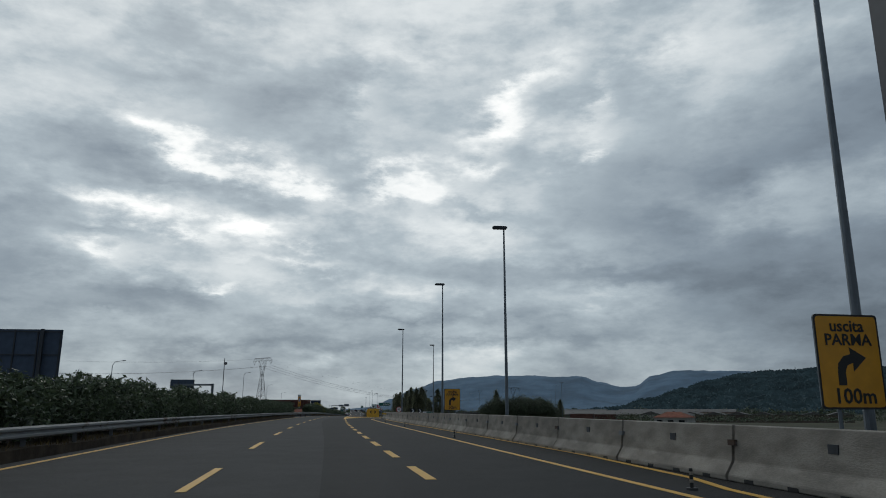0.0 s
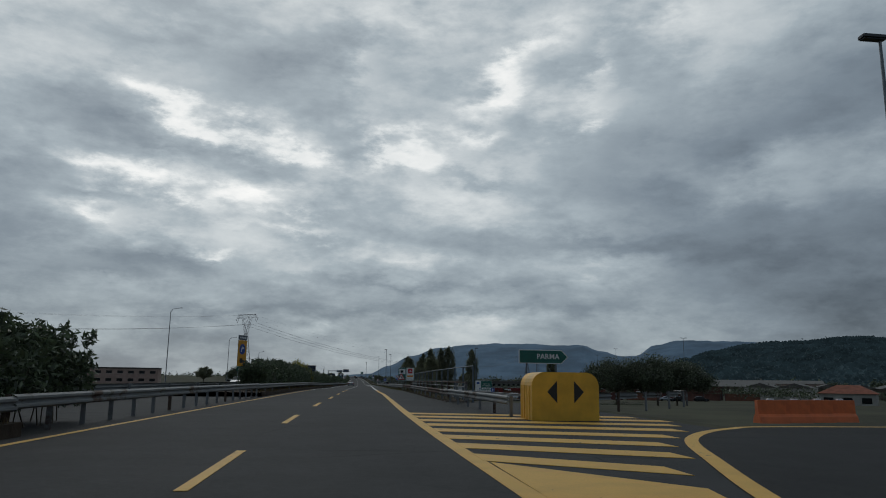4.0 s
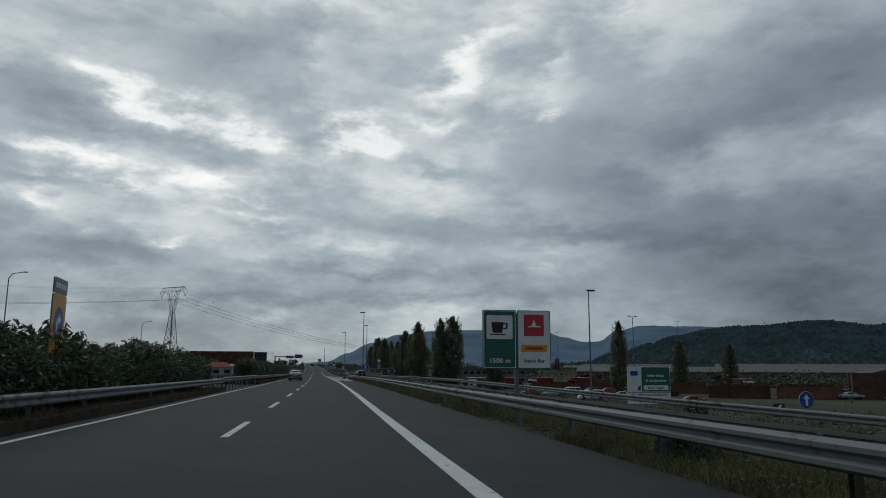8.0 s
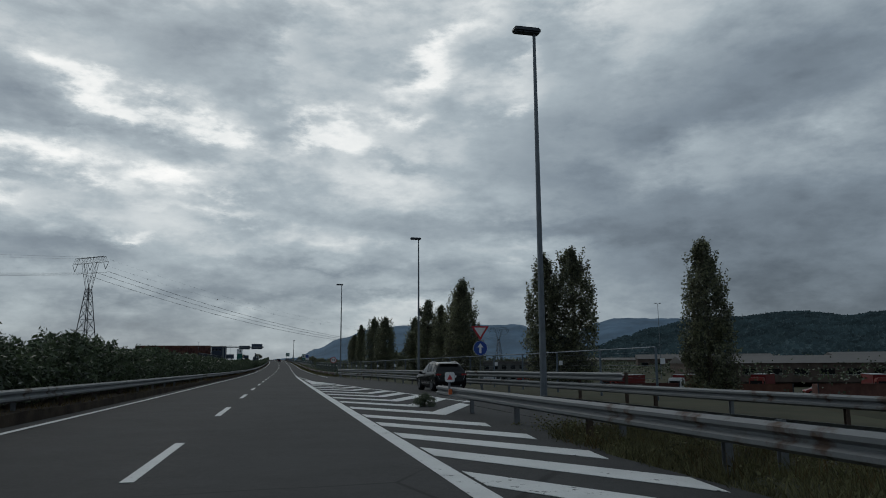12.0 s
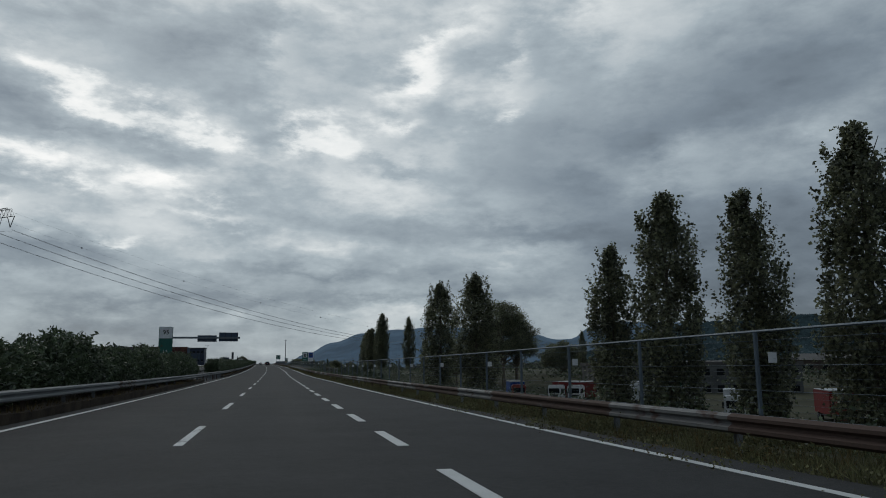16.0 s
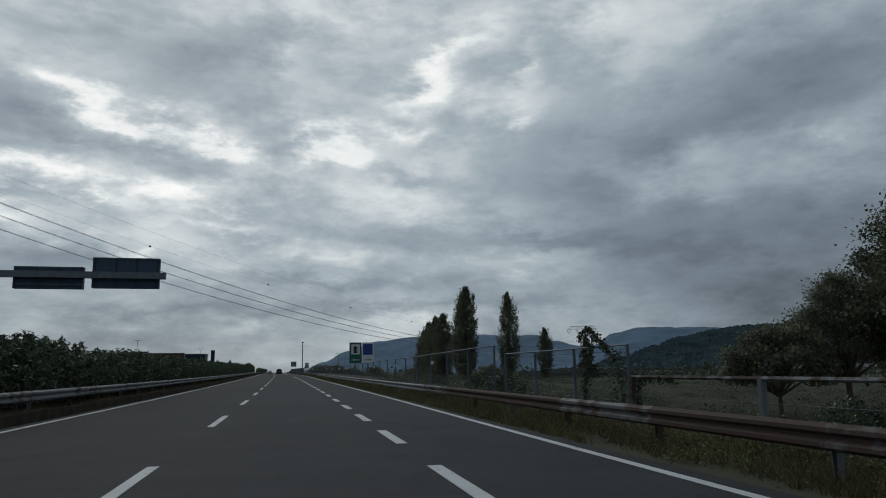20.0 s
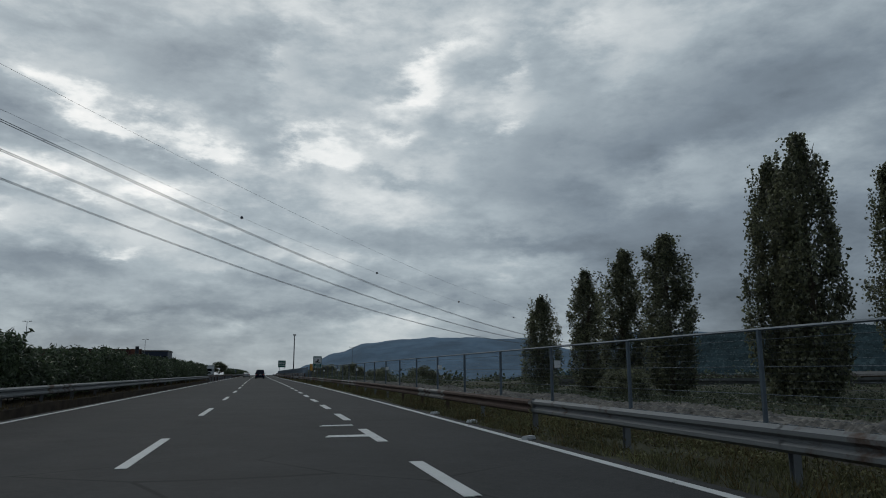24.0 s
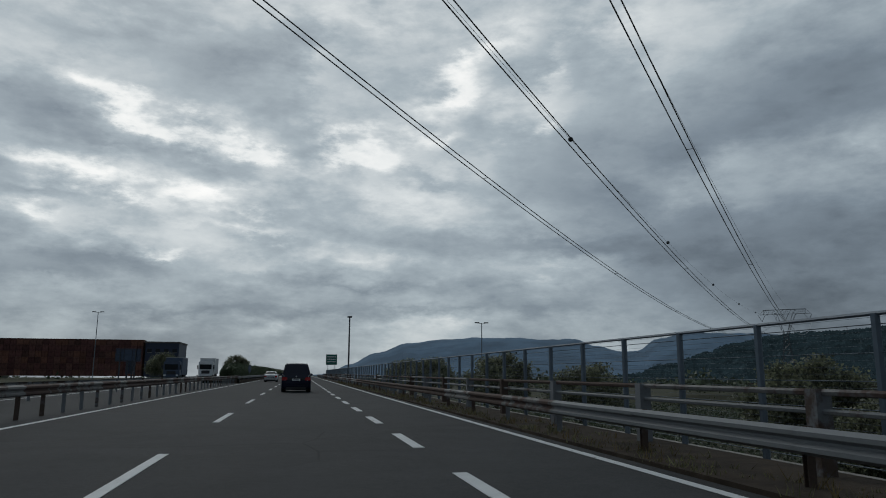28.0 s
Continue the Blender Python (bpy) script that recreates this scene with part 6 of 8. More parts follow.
STYLES = {
    "sedan": dict(L=4.6, W=1.78, H=1.45, st=[(0.0, 0.84, 0.88), (0.012, 0.98, 1.0), (0.06, 1.02, 1.04), (0.135, 1.0, 1.03), (0.29, 0.97, 1.39), (0.42, 0.96, 1.45), (0.56, 0.95, 1.43), (0.74, 0.93, 0.95), (0.86, 0.86, 0.87), (0.96, 0.74, 0.75), (1.0, 0.62, 0.63)]),
    "suv": dict(L=4.63, W=1.9, H=1.66, r=0.365, st=[(0.0, 0.66, 0.86), (0.012, 0.98, 1.0), (0.035, 1.08, 1.10), (0.105, 1.10, 1.50), (0.17, 1.09, 1.60), (0.3, 1.07, 1.655), (0.45, 1.05, 1.66), (0.56, 1.03, 1.58), (0.735, 1.01, 1.03), (0.86, 0.96, 0.975), (0.95, 0.86, 0.88), (1.0, 0.60, 0.62)]),
    "van": dict(r=0.34, L=4.9, W=1.92, H=1.92, st=[(0.0, 0.75, 0.95), (0.008, 1.12, 1.15), (0.025, 1.14, 1.72), (0.06, 1.14, 1.88), (0.3, 1.13, 1.92), (0.6, 1.12, 1.90), (0.72, 1.10, 1.75), (0.86, 1.06, 1.12), (0.95, 0.92, 0.94), (1.0, 0.68, 0.70)]),
}


def car(name, label, style, paint, m, detail=True):
    """A road car: body shell, glass, lights, bumpers, mirrors, plates and wheels. It stands on z = 0, tail at y = 0."""
    s = STYLES[style]
    L, W, H = s["L"], s["W"], s["H"]
    v = thing(name, m, label, "car")
    zb = 0.22
    st = s["st"]
    cab = [i for i, q_ in enumerate(st) if q_[2] - q_[1] > 0.1]
    c0, c1 = cab[0], cab[-1]

    def half_ring(k):
        t, belt, roof = st[k]
        end = min(1.0, 0.80 + 3.2 * min(t, 1 - t) ** 0.7)
        w = W / 2 * end
        cabin = roof - belt > 0.04
        wr = w * (0.76 if cabin else 0.94)
        low = zb + (0.14 if t < 0.02 or t > 0.98 else 0.0)
        pts = [(w * 0.88, low), (w * 0.985, low + 0.14), (w, low + 0.34), (w * 0.985, belt - 0.10), (w * 0.95, belt), (wr, roof - (0.06 if cabin else 0.005)), (wr * 0.86, roof), (wr * 0.45, roof + 0.02)]
        return [Vector((-x, t * L, z)) for x, z in pts] + [Vector((x, t * L, z)) for x, z in reversed(pts)]

    rings = [half_ring(k) for k in range(len(st))]
    n = 16

    def cat(p0, p1, p2, p3, t):
        return 0.5 * (2 * p1 + (p2 - p0) * t + (2 * p0 - 5 * p1 + 4 * p2 - p3) * t * t + (3 * p1 - p0 - 3 * p2 + p3) * t ** 3)

    def skin(a, b):
        """The point at station a (0 ... rings) and girth b (0 ... 15)."""
        i_, j_ = min(int(a), len(rings) - 2), min(int(b), n - 2)
        cols = []
        for r_ in (i_ - 1, i_, i_ + 1, i_ + 2):
            rg = rings[min(max(r_, 0), len(rings) - 1)]
            cols.append(cat(rg[max(j_ - 1, 0)], rg[j_], rg[j_ + 1], rg[min(j_ + 2, n - 1)], b - j_))
        return cols[1] * (1 - (a - i_)) + cols[2] * (a - i_) if not detail else cols[1].lerp(cols[2], a - i_) * 0.45 + cat(*cols, a - i_) * 0.55

    def sheet(a0, a1, b0, b1, na, nb, lift=0.0):
        bm2 = bmesh.new()
        grid = []
        for i_ in range(na + 1):
            row = []
            for j_ in range(nb + 1):
                a, b = a0 + (a1 - a0) * i_ / na, b0 + (b1 - b0) * j_ / nb
                p = skin(a, b)
                if lift:
                    e = 0.05
                    top_ = len(rings) - 1.001
                    nr = (skin(min(a + e, top_), b) - skin(max(a - e, 0), b)).cross(skin(a, min(b + e, 14.999)) - skin(a, max(b - e, 0)))
                    nr.normalize()
                    if nr.dot(p - Vector((0, p.y, 0.7))) < 0:
                        nr = -nr
                    p = p + nr * lift
                row.append(bm2.verts.new(p))
            grid.append(row)
        for x_, y_ in zip(grid, grid[1:]):
            for j_ in range(nb):
                bm2.faces.new((x_[j_], x_[j_ + 1], y_[j_ + 1], y_[j_]))
        return bm2, grid

    top = len(rings) - 1
    bm, grid = sheet(0, top - 1e-6, 0, 14.9999, top * (4 if detail else 2), 30 if detail else 15)
    bm.faces.new(grid[0])
    bm.faces.new(grid[-1][::-1])
    for x_, y_ in zip(grid, grid[1:]):
        bm.faces.new((x_[-1], x_[0], y_[0], y_[-1]))
    bmesh.ops.recalc_face_normals(bm, faces=bm.faces[:])
    part("body", bm, paint, v, "", True)
    fine = 8 if detail else 3

    def pane(nm, a0, a1, b0, b1):
        bm2, _ = sheet(a0, a1, b0, b1, fine, fine, 0.008)
        bmesh.ops.recalc_face_normals(bm2, faces=bm2.faces[:])
        part(nm, bm2, GLASS, v, "dark window", True)

    for k in range(c0, c1):
        pane("side_window", k + 0.04, k + 0.96, 4.15, 4.9)
        pane("side_window", k + 0.04, k + 0.96, 10.1, 10.85)
    pane("rear_window", c0 - 0.8, c0 + 0.02, 5.25, 9.75)
    pane("windscreen", c1 + 0.02, c1 + 0.86, 5.2, 9.8)
    belt = st[1][1]
    hw = W / 2
    wr_ = s.get("r", 0.32)
    for sx in (-1, 1):
        x0, x1 = sorted((sx * hw * 0.60, sx * hw * 0.97))
        part("tail_light", bevelled(x0, x1, 0.01, 0.30, belt - 0.12, belt + 0.03, 0.045) if style == "suv" else bevelled(x0, x1, -0.03, 0.20, belt - 0.34, belt - 0.13, 0.03), TAIL, v, "red tail light")
        x0, x1 = sorted((sx * hw * 0.55, sx * hw * 0.86))
        part("headlight", bevelled(x0, x1, L - 0.14, L - 0.01, 0.60, 0.76, 0.03), LENS, v, "clear headlight")
        x0, x1 = sorted((sx * hw * 0.96, sx * (hw * 0.96 + 0.2)))
        part("mirror", bevelled(x0, x1, L * 0.66, L * 0.66 + 0.12, belt - 0.02, belt + 0.13, 0.03), paint, v)
        for y in (0.19 * L, 0.80 * L):
            part("wheel_arch", tube(bmesh.new(), (sx * (hw - 0.26), y, wr_ + 0.01), (sx * (hw - 0.012), y, wr_ + 0.01), wr_ + 0.065, wr_ + 0.065, 22), RUBBER, v)
            wheel(v, sx * (hw - 0.10), y, wr_, 0.22, sx, detail)
    part("rear_bumper", bevelled(-hw * 0.86, hw * 0.86, -0.05, 0.16, 0.34, 0.56, 0.05), paint, v)
    part("front_bumper", bevelled(-hw * 0.84, hw * 0.84, L - 0.16, L + 0.03, 0.28, 0.52, 0.05), paint, v)
    part("diffuser", bevelled(-hw * 0.7, hw * 0.7, -0.03, 0.12, 0.22, 0.34, 0.03), BLACK, v)
    part("number_plate", box(bmesh.new(), -0.26, 0.26, -0.066, -0.05, belt - 0.36 if style == "sedan" else 0.78, belt - 0.25 if style == "sedan" else 0.89), WHITE, v)
    part("plate_bar", box(bmesh.new(), -0.19, 0.19, -0.070, -0.066, belt - 0.335 if style == "sedan" else 0.805, belt - 0.275 if style == "sedan" else 0.865), DARK_STEEL, v)
    if style == "sedan":
        part("plate_recess", bevelled(-0.42, 0.42, -0.058, 0.0, belt - 0.40, belt - 0.20, 0.02), DARK_STEEL, v)
        part("boot_lip", bevelled(-hw * 0.72, hw * 0.72, 0.0, 0.10, belt + 0.0, belt + 0.045, 0.02), paint, v)
        part("bumper_seam", box(bmesh.new(), -hw * 0.84, hw * 0.84, -0.054, -0.02, 0.535, 0.545), BLACK, v)
    part("badge", tube(bmesh.new(), (0, -0.03, belt - 0.08), (0, 0.0, belt - 0.08), 0.05, 0.05, 12), ALLOY, v)
    part("door_seam", box(bmesh.new(), -hw * 1.0, hw * 1.0, L * 0.455, L * 0.46, 0.4, belt - 0.12), BLACK, v)
    part("underbody", box(bmesh.new(), -hw * 0.8, hw * 0.8, 0.25, L - 0.25, 0.15, 0.3), BLACK, v)
    if detail:
        for j_ in (4.08, 10.92):
            way_ = [skin(c0 + (c1 + 0.5 - c0) * i_ / 24, j_) for i_ in range(25)]
            part("window_trim", rope(bmesh.new(), way_, 0.013), ALLOY, v, "bright window trim")
        for j_ in (3.3, 11.7):
            for a_ in (c0 + 1.2, c0 + 2.4):
                part("door_handle", rope(bmesh.new(), [skin(a_, j_) + (skin(a_, j_) - Vector((0, skin(a_, j_).y, 0.9))).normalized() * 0.02, skin(a_ + 0.22, j_) + (skin(a_ + 0.22, j_) - Vector((0, skin(a_ + 0.22, j_).y, 0.9))).normalized() * 0.02], 0.016), paint, v)
        for k in range(c0 + 1, c1):
            for j_ in ((4.1, 4.95), (10.05, 10.9)):
                part("pillar", rope(bmesh.new(), [skin(k, j_[0] + (j_[1] - j_[0]) * i_ / 6) for i_ in range(7)], 0.022), BLACK, v)
    if style == "suv":
        for sx in (-1, 1):
            part("sill_strip", rope(bmesh.new(), [Vector((sx * (hw + 0.004), L * f_, 0.43)) for f_ in (0.30, 0.45, 0.55, 0.69)], 0.014), ALLOY, v, "bright sill strip")
            part("roof_spoiler", bevelled(min(0, sx * hw * 0.6), max(0, sx * hw * 0.6), 0.34, 0.56, 1.535, 1.565, 0.01), paint, v)
            part("exhaust", tube(bmesh.new(), (sx * 0.55, -0.06, 0.33), (sx * 0.55, 0.1, 0.33), 0.045, 0.045, 10), ALLOY, v)
            part("roof_rail", rope(bmesh.new(), [Vector((sx * hw * 0.63, f_ * L, z_)) for f_, z_ in ((0.15, 1.57), (0.19, 1.64), (0.3, 1.69), (0.45, 1.695), (0.54, 1.64), (0.57, 1.57))], 0.02), ALLOY, v)
    return v


car("silver_sedan", "silver four-door saloon car driving beside the median", "sedan", SILVER, along(330.6, -1.98, 0.0, 5.0))
car("black_suv", "black estate-shaped off-road car on the slip road", "suv", BLACK_CAR, along(377.75, 10.52, 0.012, 5.0) @ pose(0, 0, 0, 0, 0, 4) @ Matrix.Scale(0.92, 4))
car("dark_van", "dark blue people carrier driving ahead", "van", BLUE_VAN, along(846.0, 1.75, 0.0, 5.0))
car("white_car", "white saloon car far ahead on the road", "sedan", WHITE_CAR, along(900.0, -2.0, 0.0, 5.0), False)
car("dark_suv", "dark car far along the road", "suv", BLACK_CAR, along(985.0, 1.8, 0.0, 5.0), False)
car("white_van", "white van on the opposite carriageway", "van", WHITE_CAR, along(384.0, -13.2, 0.0, 5.0) @ pose(0, 0, 0, 0, 0, 180), False)
car("grey_car", "grey car on the opposite carriageway", "sedan", SILVER, along(470.0, -16.0, 0.0, 5.0) @ pose(0, 0, 0, 0, 0, 180), False)
car("white_hatchback", "white car on the opposite carriageway", "sedan", WHITE_CAR, along(212.0, -14.0, 0.0, 5.0) @ pose(0, 0, 0, 0, 0, 180), False)
car("parked_suv", "dark off-road car on the yard road below", "suv", BLACK_CAR, pose(40.0, 302.5, az(303) + land(303, 43.2) + 0.02, 0, 0, -40), True)


def truck(m, label, cab_mat, box_mat, length=9.0, rear=False):
    """A lorry: tall cab with windscreen, box body on a chassis, wheels. Its nose is at y = 0 and looks to -y."""
    v = thing("lorry", m, label, "lorry", "lorries")
    part("cab", bevelled(-1.22, 1.22, 0.0, 2.1, 0.7, 3.2, 0.16), cab_mat, v)
    part("windscreen", bevelled(-1.05, 1.05, -0.02, 0.1, 1.75, 2.7, 0.05), GLASS, v)
    for sx in (-1, 1):
        x0, x1 = sorted((sx * 1.18, sx * 1.235))
        part("side_window", bevelled(x0, x1, 0.35, 1.35, 1.8, 2.6, 0.02), GLASS, v)
        x0, x1 = sorted((sx * 0.75, sx * 1.12))
        part("headlight", bevelled(x0, x1, -0.04, 0.08, 0.82, 1.05, 0.03), LENS, v)
        x0, x1 = sorted((sx * 1.25, sx * 1.45))
        part("mirror", bevelled(x0, x1, 0.1, 0.22, 1.8, 2.5, 0.03), BLACK, v)
        for y in (1.0, length - 2.6, length - 1.3):
            wheel(v, sx * 1.05, y, 0.5, 0.3, sx, False)
    part("grille", bevelled(-0.7, 0.7, -0.03, 0.06, 1.05, 1.6, 0.03), BLACK, v)
    part("bumper", bevelled(-1.22, 1.22, -0.08, 0.25, 0.4, 0.75, 0.06), cab_mat, v)
    part("chassis", box(bmesh.new(), -0.5, 0.5, 0.6, length, 0.55, 0.95), BLACK, v)
    part("cargo_box", bevelled(-1.27, 1.27, 2.3, length, 0.98, 3.75, 0.04), box_mat, v)
    part("edge_trim", box(bmesh.new(), -1.285, 1.285, 2.28, length + 0.01, 3.68, 3.76), ALLOY, v)
    return v


CANVAS_RED = material("red_tarpaulin", (0.15, 0.025, 0.024), 0.6, vary=0.2, scale=1.2)
CANVAS_BLUE = material("blue_tarpaulin", (0.02, 0.06, 0.22), 0.6, vary=0.2, scale=1.2)
CANVAS_GREEN = material("green_tarpaulin", (0.012, 0.10, 0.06), 0.6, vary=0.2, scale=1.2)
CANVAS_BROWN = material("brown_container", (0.16, 0.06, 0.045), 0.7, vary=0.25, scale=1.2)
CANVAS_WHITE = material("pale_tarpaulin", (0.5, 0.51, 0.52), 0.6, vary=0.15, scale=1.2)
RED_CAB = material("red_cab_paint", (0.21, 0.034, 0.027), 0.35, vary=0.08)
truck(along(905.0, -16.0, 0.0, 5.0) @ Matrix.Scale(0.9, 4), "dark blue box lorry coming on the opposite carriageway", SIGN_BACK, SIGN_BACK, 8.0)
truck(along(930.0, -14.4, 0.0, 5.0), "pale lorry further off on the opposite carriageway", WHITE_CAR, CANVAS_WHITE, 8.0)
LOT = [(50.5, 526.6, WHITE_CAR, CANVAS_WHITE, 70), (60.5, 521.2, RED_CAB, CANVAS_RED, 75), (42.5, 577.0, RED_CAB, CANVAS_BLUE, 92), (47.5, 573.0, WHITE_CAR, CANVAS_RED, 60), (50.5, 571.5, WHITE_CAR, CANVAS_RED, 58), (54.5, 568.0, WHITE_CAR, CANVAS_BROWN, 58), (58.0, 566.5, WHITE_CAR, CANVAS_WHITE, 55), (66.0, 561.0, WHITE_CAR, CANVAS_GREEN, 95)]
for i, (x, y, a, b, t) in enumerate(LOT):
    truck(pose(x, y, az(y) - 5.3, 0, 0, t - 105), "lorry parked in the yard below the road", a, b, 11.0)
for i, (x, y, b) in enumerate(((60, 470, CANVAS_RED), (70, 462, CANVAS_RED), (82, 455, CANVAS_RED), (55, 486, CANVAS_BROWN), (95, 440, CANVAS_RED), (64, 500, CANVAS_GREEN), (104, 420, CANVAS_BROWN), (116, 408, CANVAS_RED))):
    truck(pose(x, y, az(y) + land(y, x - ax(y)) - 0.05, 0, 0, -60 + 7 * i), "lorry with a tarpaulin body parked in the yard", WHITE_CAR if i % 2 else RED_CAB, b, 12.0)
rng = random.Random(5)
PAINTS = [SILVER, WHITE_CAR, BLACK_CAR, RED_CAB, BLUE_VAN]
CARS = [car("parked_car", "car parked in the yard below the road", st_, PAINTS[i], pose(52 + 6 * i, 380 + 4 * i, az(380) + land(380, 55.0) - 0.02, 0, 0, 80), False) for i, st_ in enumerate(("sedan", "van", "suv", "sedan", "sedan"))]
for i in range(26):
    x, y = rng.uniform(48, 125), rng.uniform(330, 470)
    copy_thing(CARS[(0, 2, 3, 4, 2, 1)[i % 6]], pose(x, y, az(y) + land(y, x - ax(y)) - 0.02, 0, 0, rng.choice((75, 80, 260, 255))))

# containers
CORR = [material("brown_corrugated_steel", (0.105, 0.052, 0.042), 0.65, vary=0.3, scale=0.7, each=0.35), material("orange_corrugated_steel", (0.14, 0.065, 0.046), 0.65, vary=0.25, scale=0.7, each=0.3), material("dark_corrugated_steel", (0.10, 0.045, 0.04), 0.65, vary=0.3, scale=0.7, each=0.3)]


def container(mat, m):
    c = thing("shipping_container", m, "rust-red corrugated shipping container in a stack", "container", "stacked containers")
    bm = bmesh.new()
    nn = 24
    outline_pts = []
    for i in range(nn):
        x = -6.0 + 12.0 * i / nn
        d = 0.04 if i % 2 else 0.0
        outline_pts += [(x, -1.2 + d), (x + 12.0 / nn, -1.2 + d)]
    lo = [bm.verts.new((x, y, 0.05)) for x, y in outline_pts + [(6.0, 1.2), (-6.0, 1.2)]]
    hi = [bm.verts.new((x, y, 2.5)) for x, y in outline_pts + [(6.0, 1.2), (-6.0, 1.2)]]
    for i in range(len(lo)):
        j = (i + 1) % len(lo)
        bm.faces.new((lo[i], lo[j], hi[j], hi[i]))
    bm.faces.new(hi)
    bm.faces.new(lo[::-1])
    part("shell", bm, mat, c)
    for x in (-5.95, 5.95):
        part("corner_post", box(bmesh.new(), x - 0.08, x + 0.08, -1.25, -1.1, 0, 2.58), DARK_STEEL, c)
    part("top_beam", box(bmesh.new(), -6, 6, -1.24, -1.14, 2.46, 2.58), mat, c)
    return c


PROTO = [container(mt, pose(x, y, az(y) + land(y, x - ax(y)) - 0.04, 0, 0, -26)) for mt, x, y in zip(CORR, (126, 138, 58), (372, 366, 452))]
for o_ in PROTO:
    o_["label"] = "rust-brown corrugated shipping container in the yard"


def container_end(mat):
    """A shipping container seen from its doors: a frame round two set-back leaves."""
    bm = box(bmesh.new(), -1.22, 1.22, 0.0, 6.0, 0.0, 2.59)
    front = [f for f in bm.faces if f.calc_center_median().y < 0.01]
    bmesh.ops.subdivide_edges(bm, edges=[e for e in front[0].edges if abs(e.verts[0].co.z - e.verts[1].co.z) < 0.01], cuts=1)
    leaves = [f for f in bm.faces if f.calc_center_median().y < 0.01]
    bmesh.ops.inset_individual(bm, faces=leaves, thickness=0.13, depth=-0.12)
    return tagged(part("shipping_container", bm, mat), "rust-red shipping container end on in a high stack", "container", "stacked containers")


ENDS = [container_end(mt) for mt in CORR]
for k in range(174):
    i, lv = k // 6, k % 6
    m = pose(-73.5 - 2.54 * i, 1130.0, 5.2 + 2.61 * lv)
    if k < 3:
        ENDS[k].matrix_basis = m
    else:
        copy_thing(ENDS[(i * 7 + lv * 5 + i * lv // 2) % 3], m)

for i, (x, y, t, lv) in enumerate(((86, 366, -28, 0), (98, 360, -30, 0), (110, 353, -30, 1), (92, 400, -25, 0), (105, 394, -25, 0), (118, 388, -25, 0), (131, 380, -25, 1), (70, 440, -20, 0), (84, 434, -20, 0), (98, 428, -20, 0))):
    for k in range(lv + 1):
        o_ = copy_thing(PROTO[i % 2 if i % 5 else 2], pose(x, y, az(y) + land(y, x - ax(y)) - 0.04 + 2.6 * k, 0, 0, t))
        o_["label"] = "rust-brown corrugated shipping container in the yard"

# ---- buildings ----
BRICK = material("red_brown_cladding", (0.15, 0.075, 0.06), 0.8, vary=0.25, scale=0.3, stretch=(1, 1, 0.3))
PLASTER = material("grey_plaster", (0.30, 0.29, 0.27), 0.9, vary=0.2, scale=0.4)
DIM = material("dim_concrete", (0.11, 0.085, 0.072), 0.9, vary=0.25, scale=0.4)
GREY_BLOCK = material("grey_block_wall", (0.12, 0.123, 0.12), 0.9, vary=0.25, scale=0.4)
PALE = material("pale_render", (0.34, 0.33, 0.31), 0.85, vary=0.15, scale=0.4)
PINK = material("pinkish_render", (0.34, 0.25, 0.22), 0.85, vary=0.15, scale=0.4)
ROOF = material("grey_roof_sheet", (0.105, 0.098, 0.092), 0.6, vary=0.2, scale=0.5)
TILE = material("red_roof_tiles", (0.23, 0.09, 0.06), 0.8, vary=0.25, scale=0.8)
SILO_BLUE = material("navy_steel", (0.012, 0.022, 0.05), 0.5, vary=0.2)
BLUE_WALL = material("blue_metal_cladding", (0.05, 0.13, 0.24), 0.55, vary=0.15)


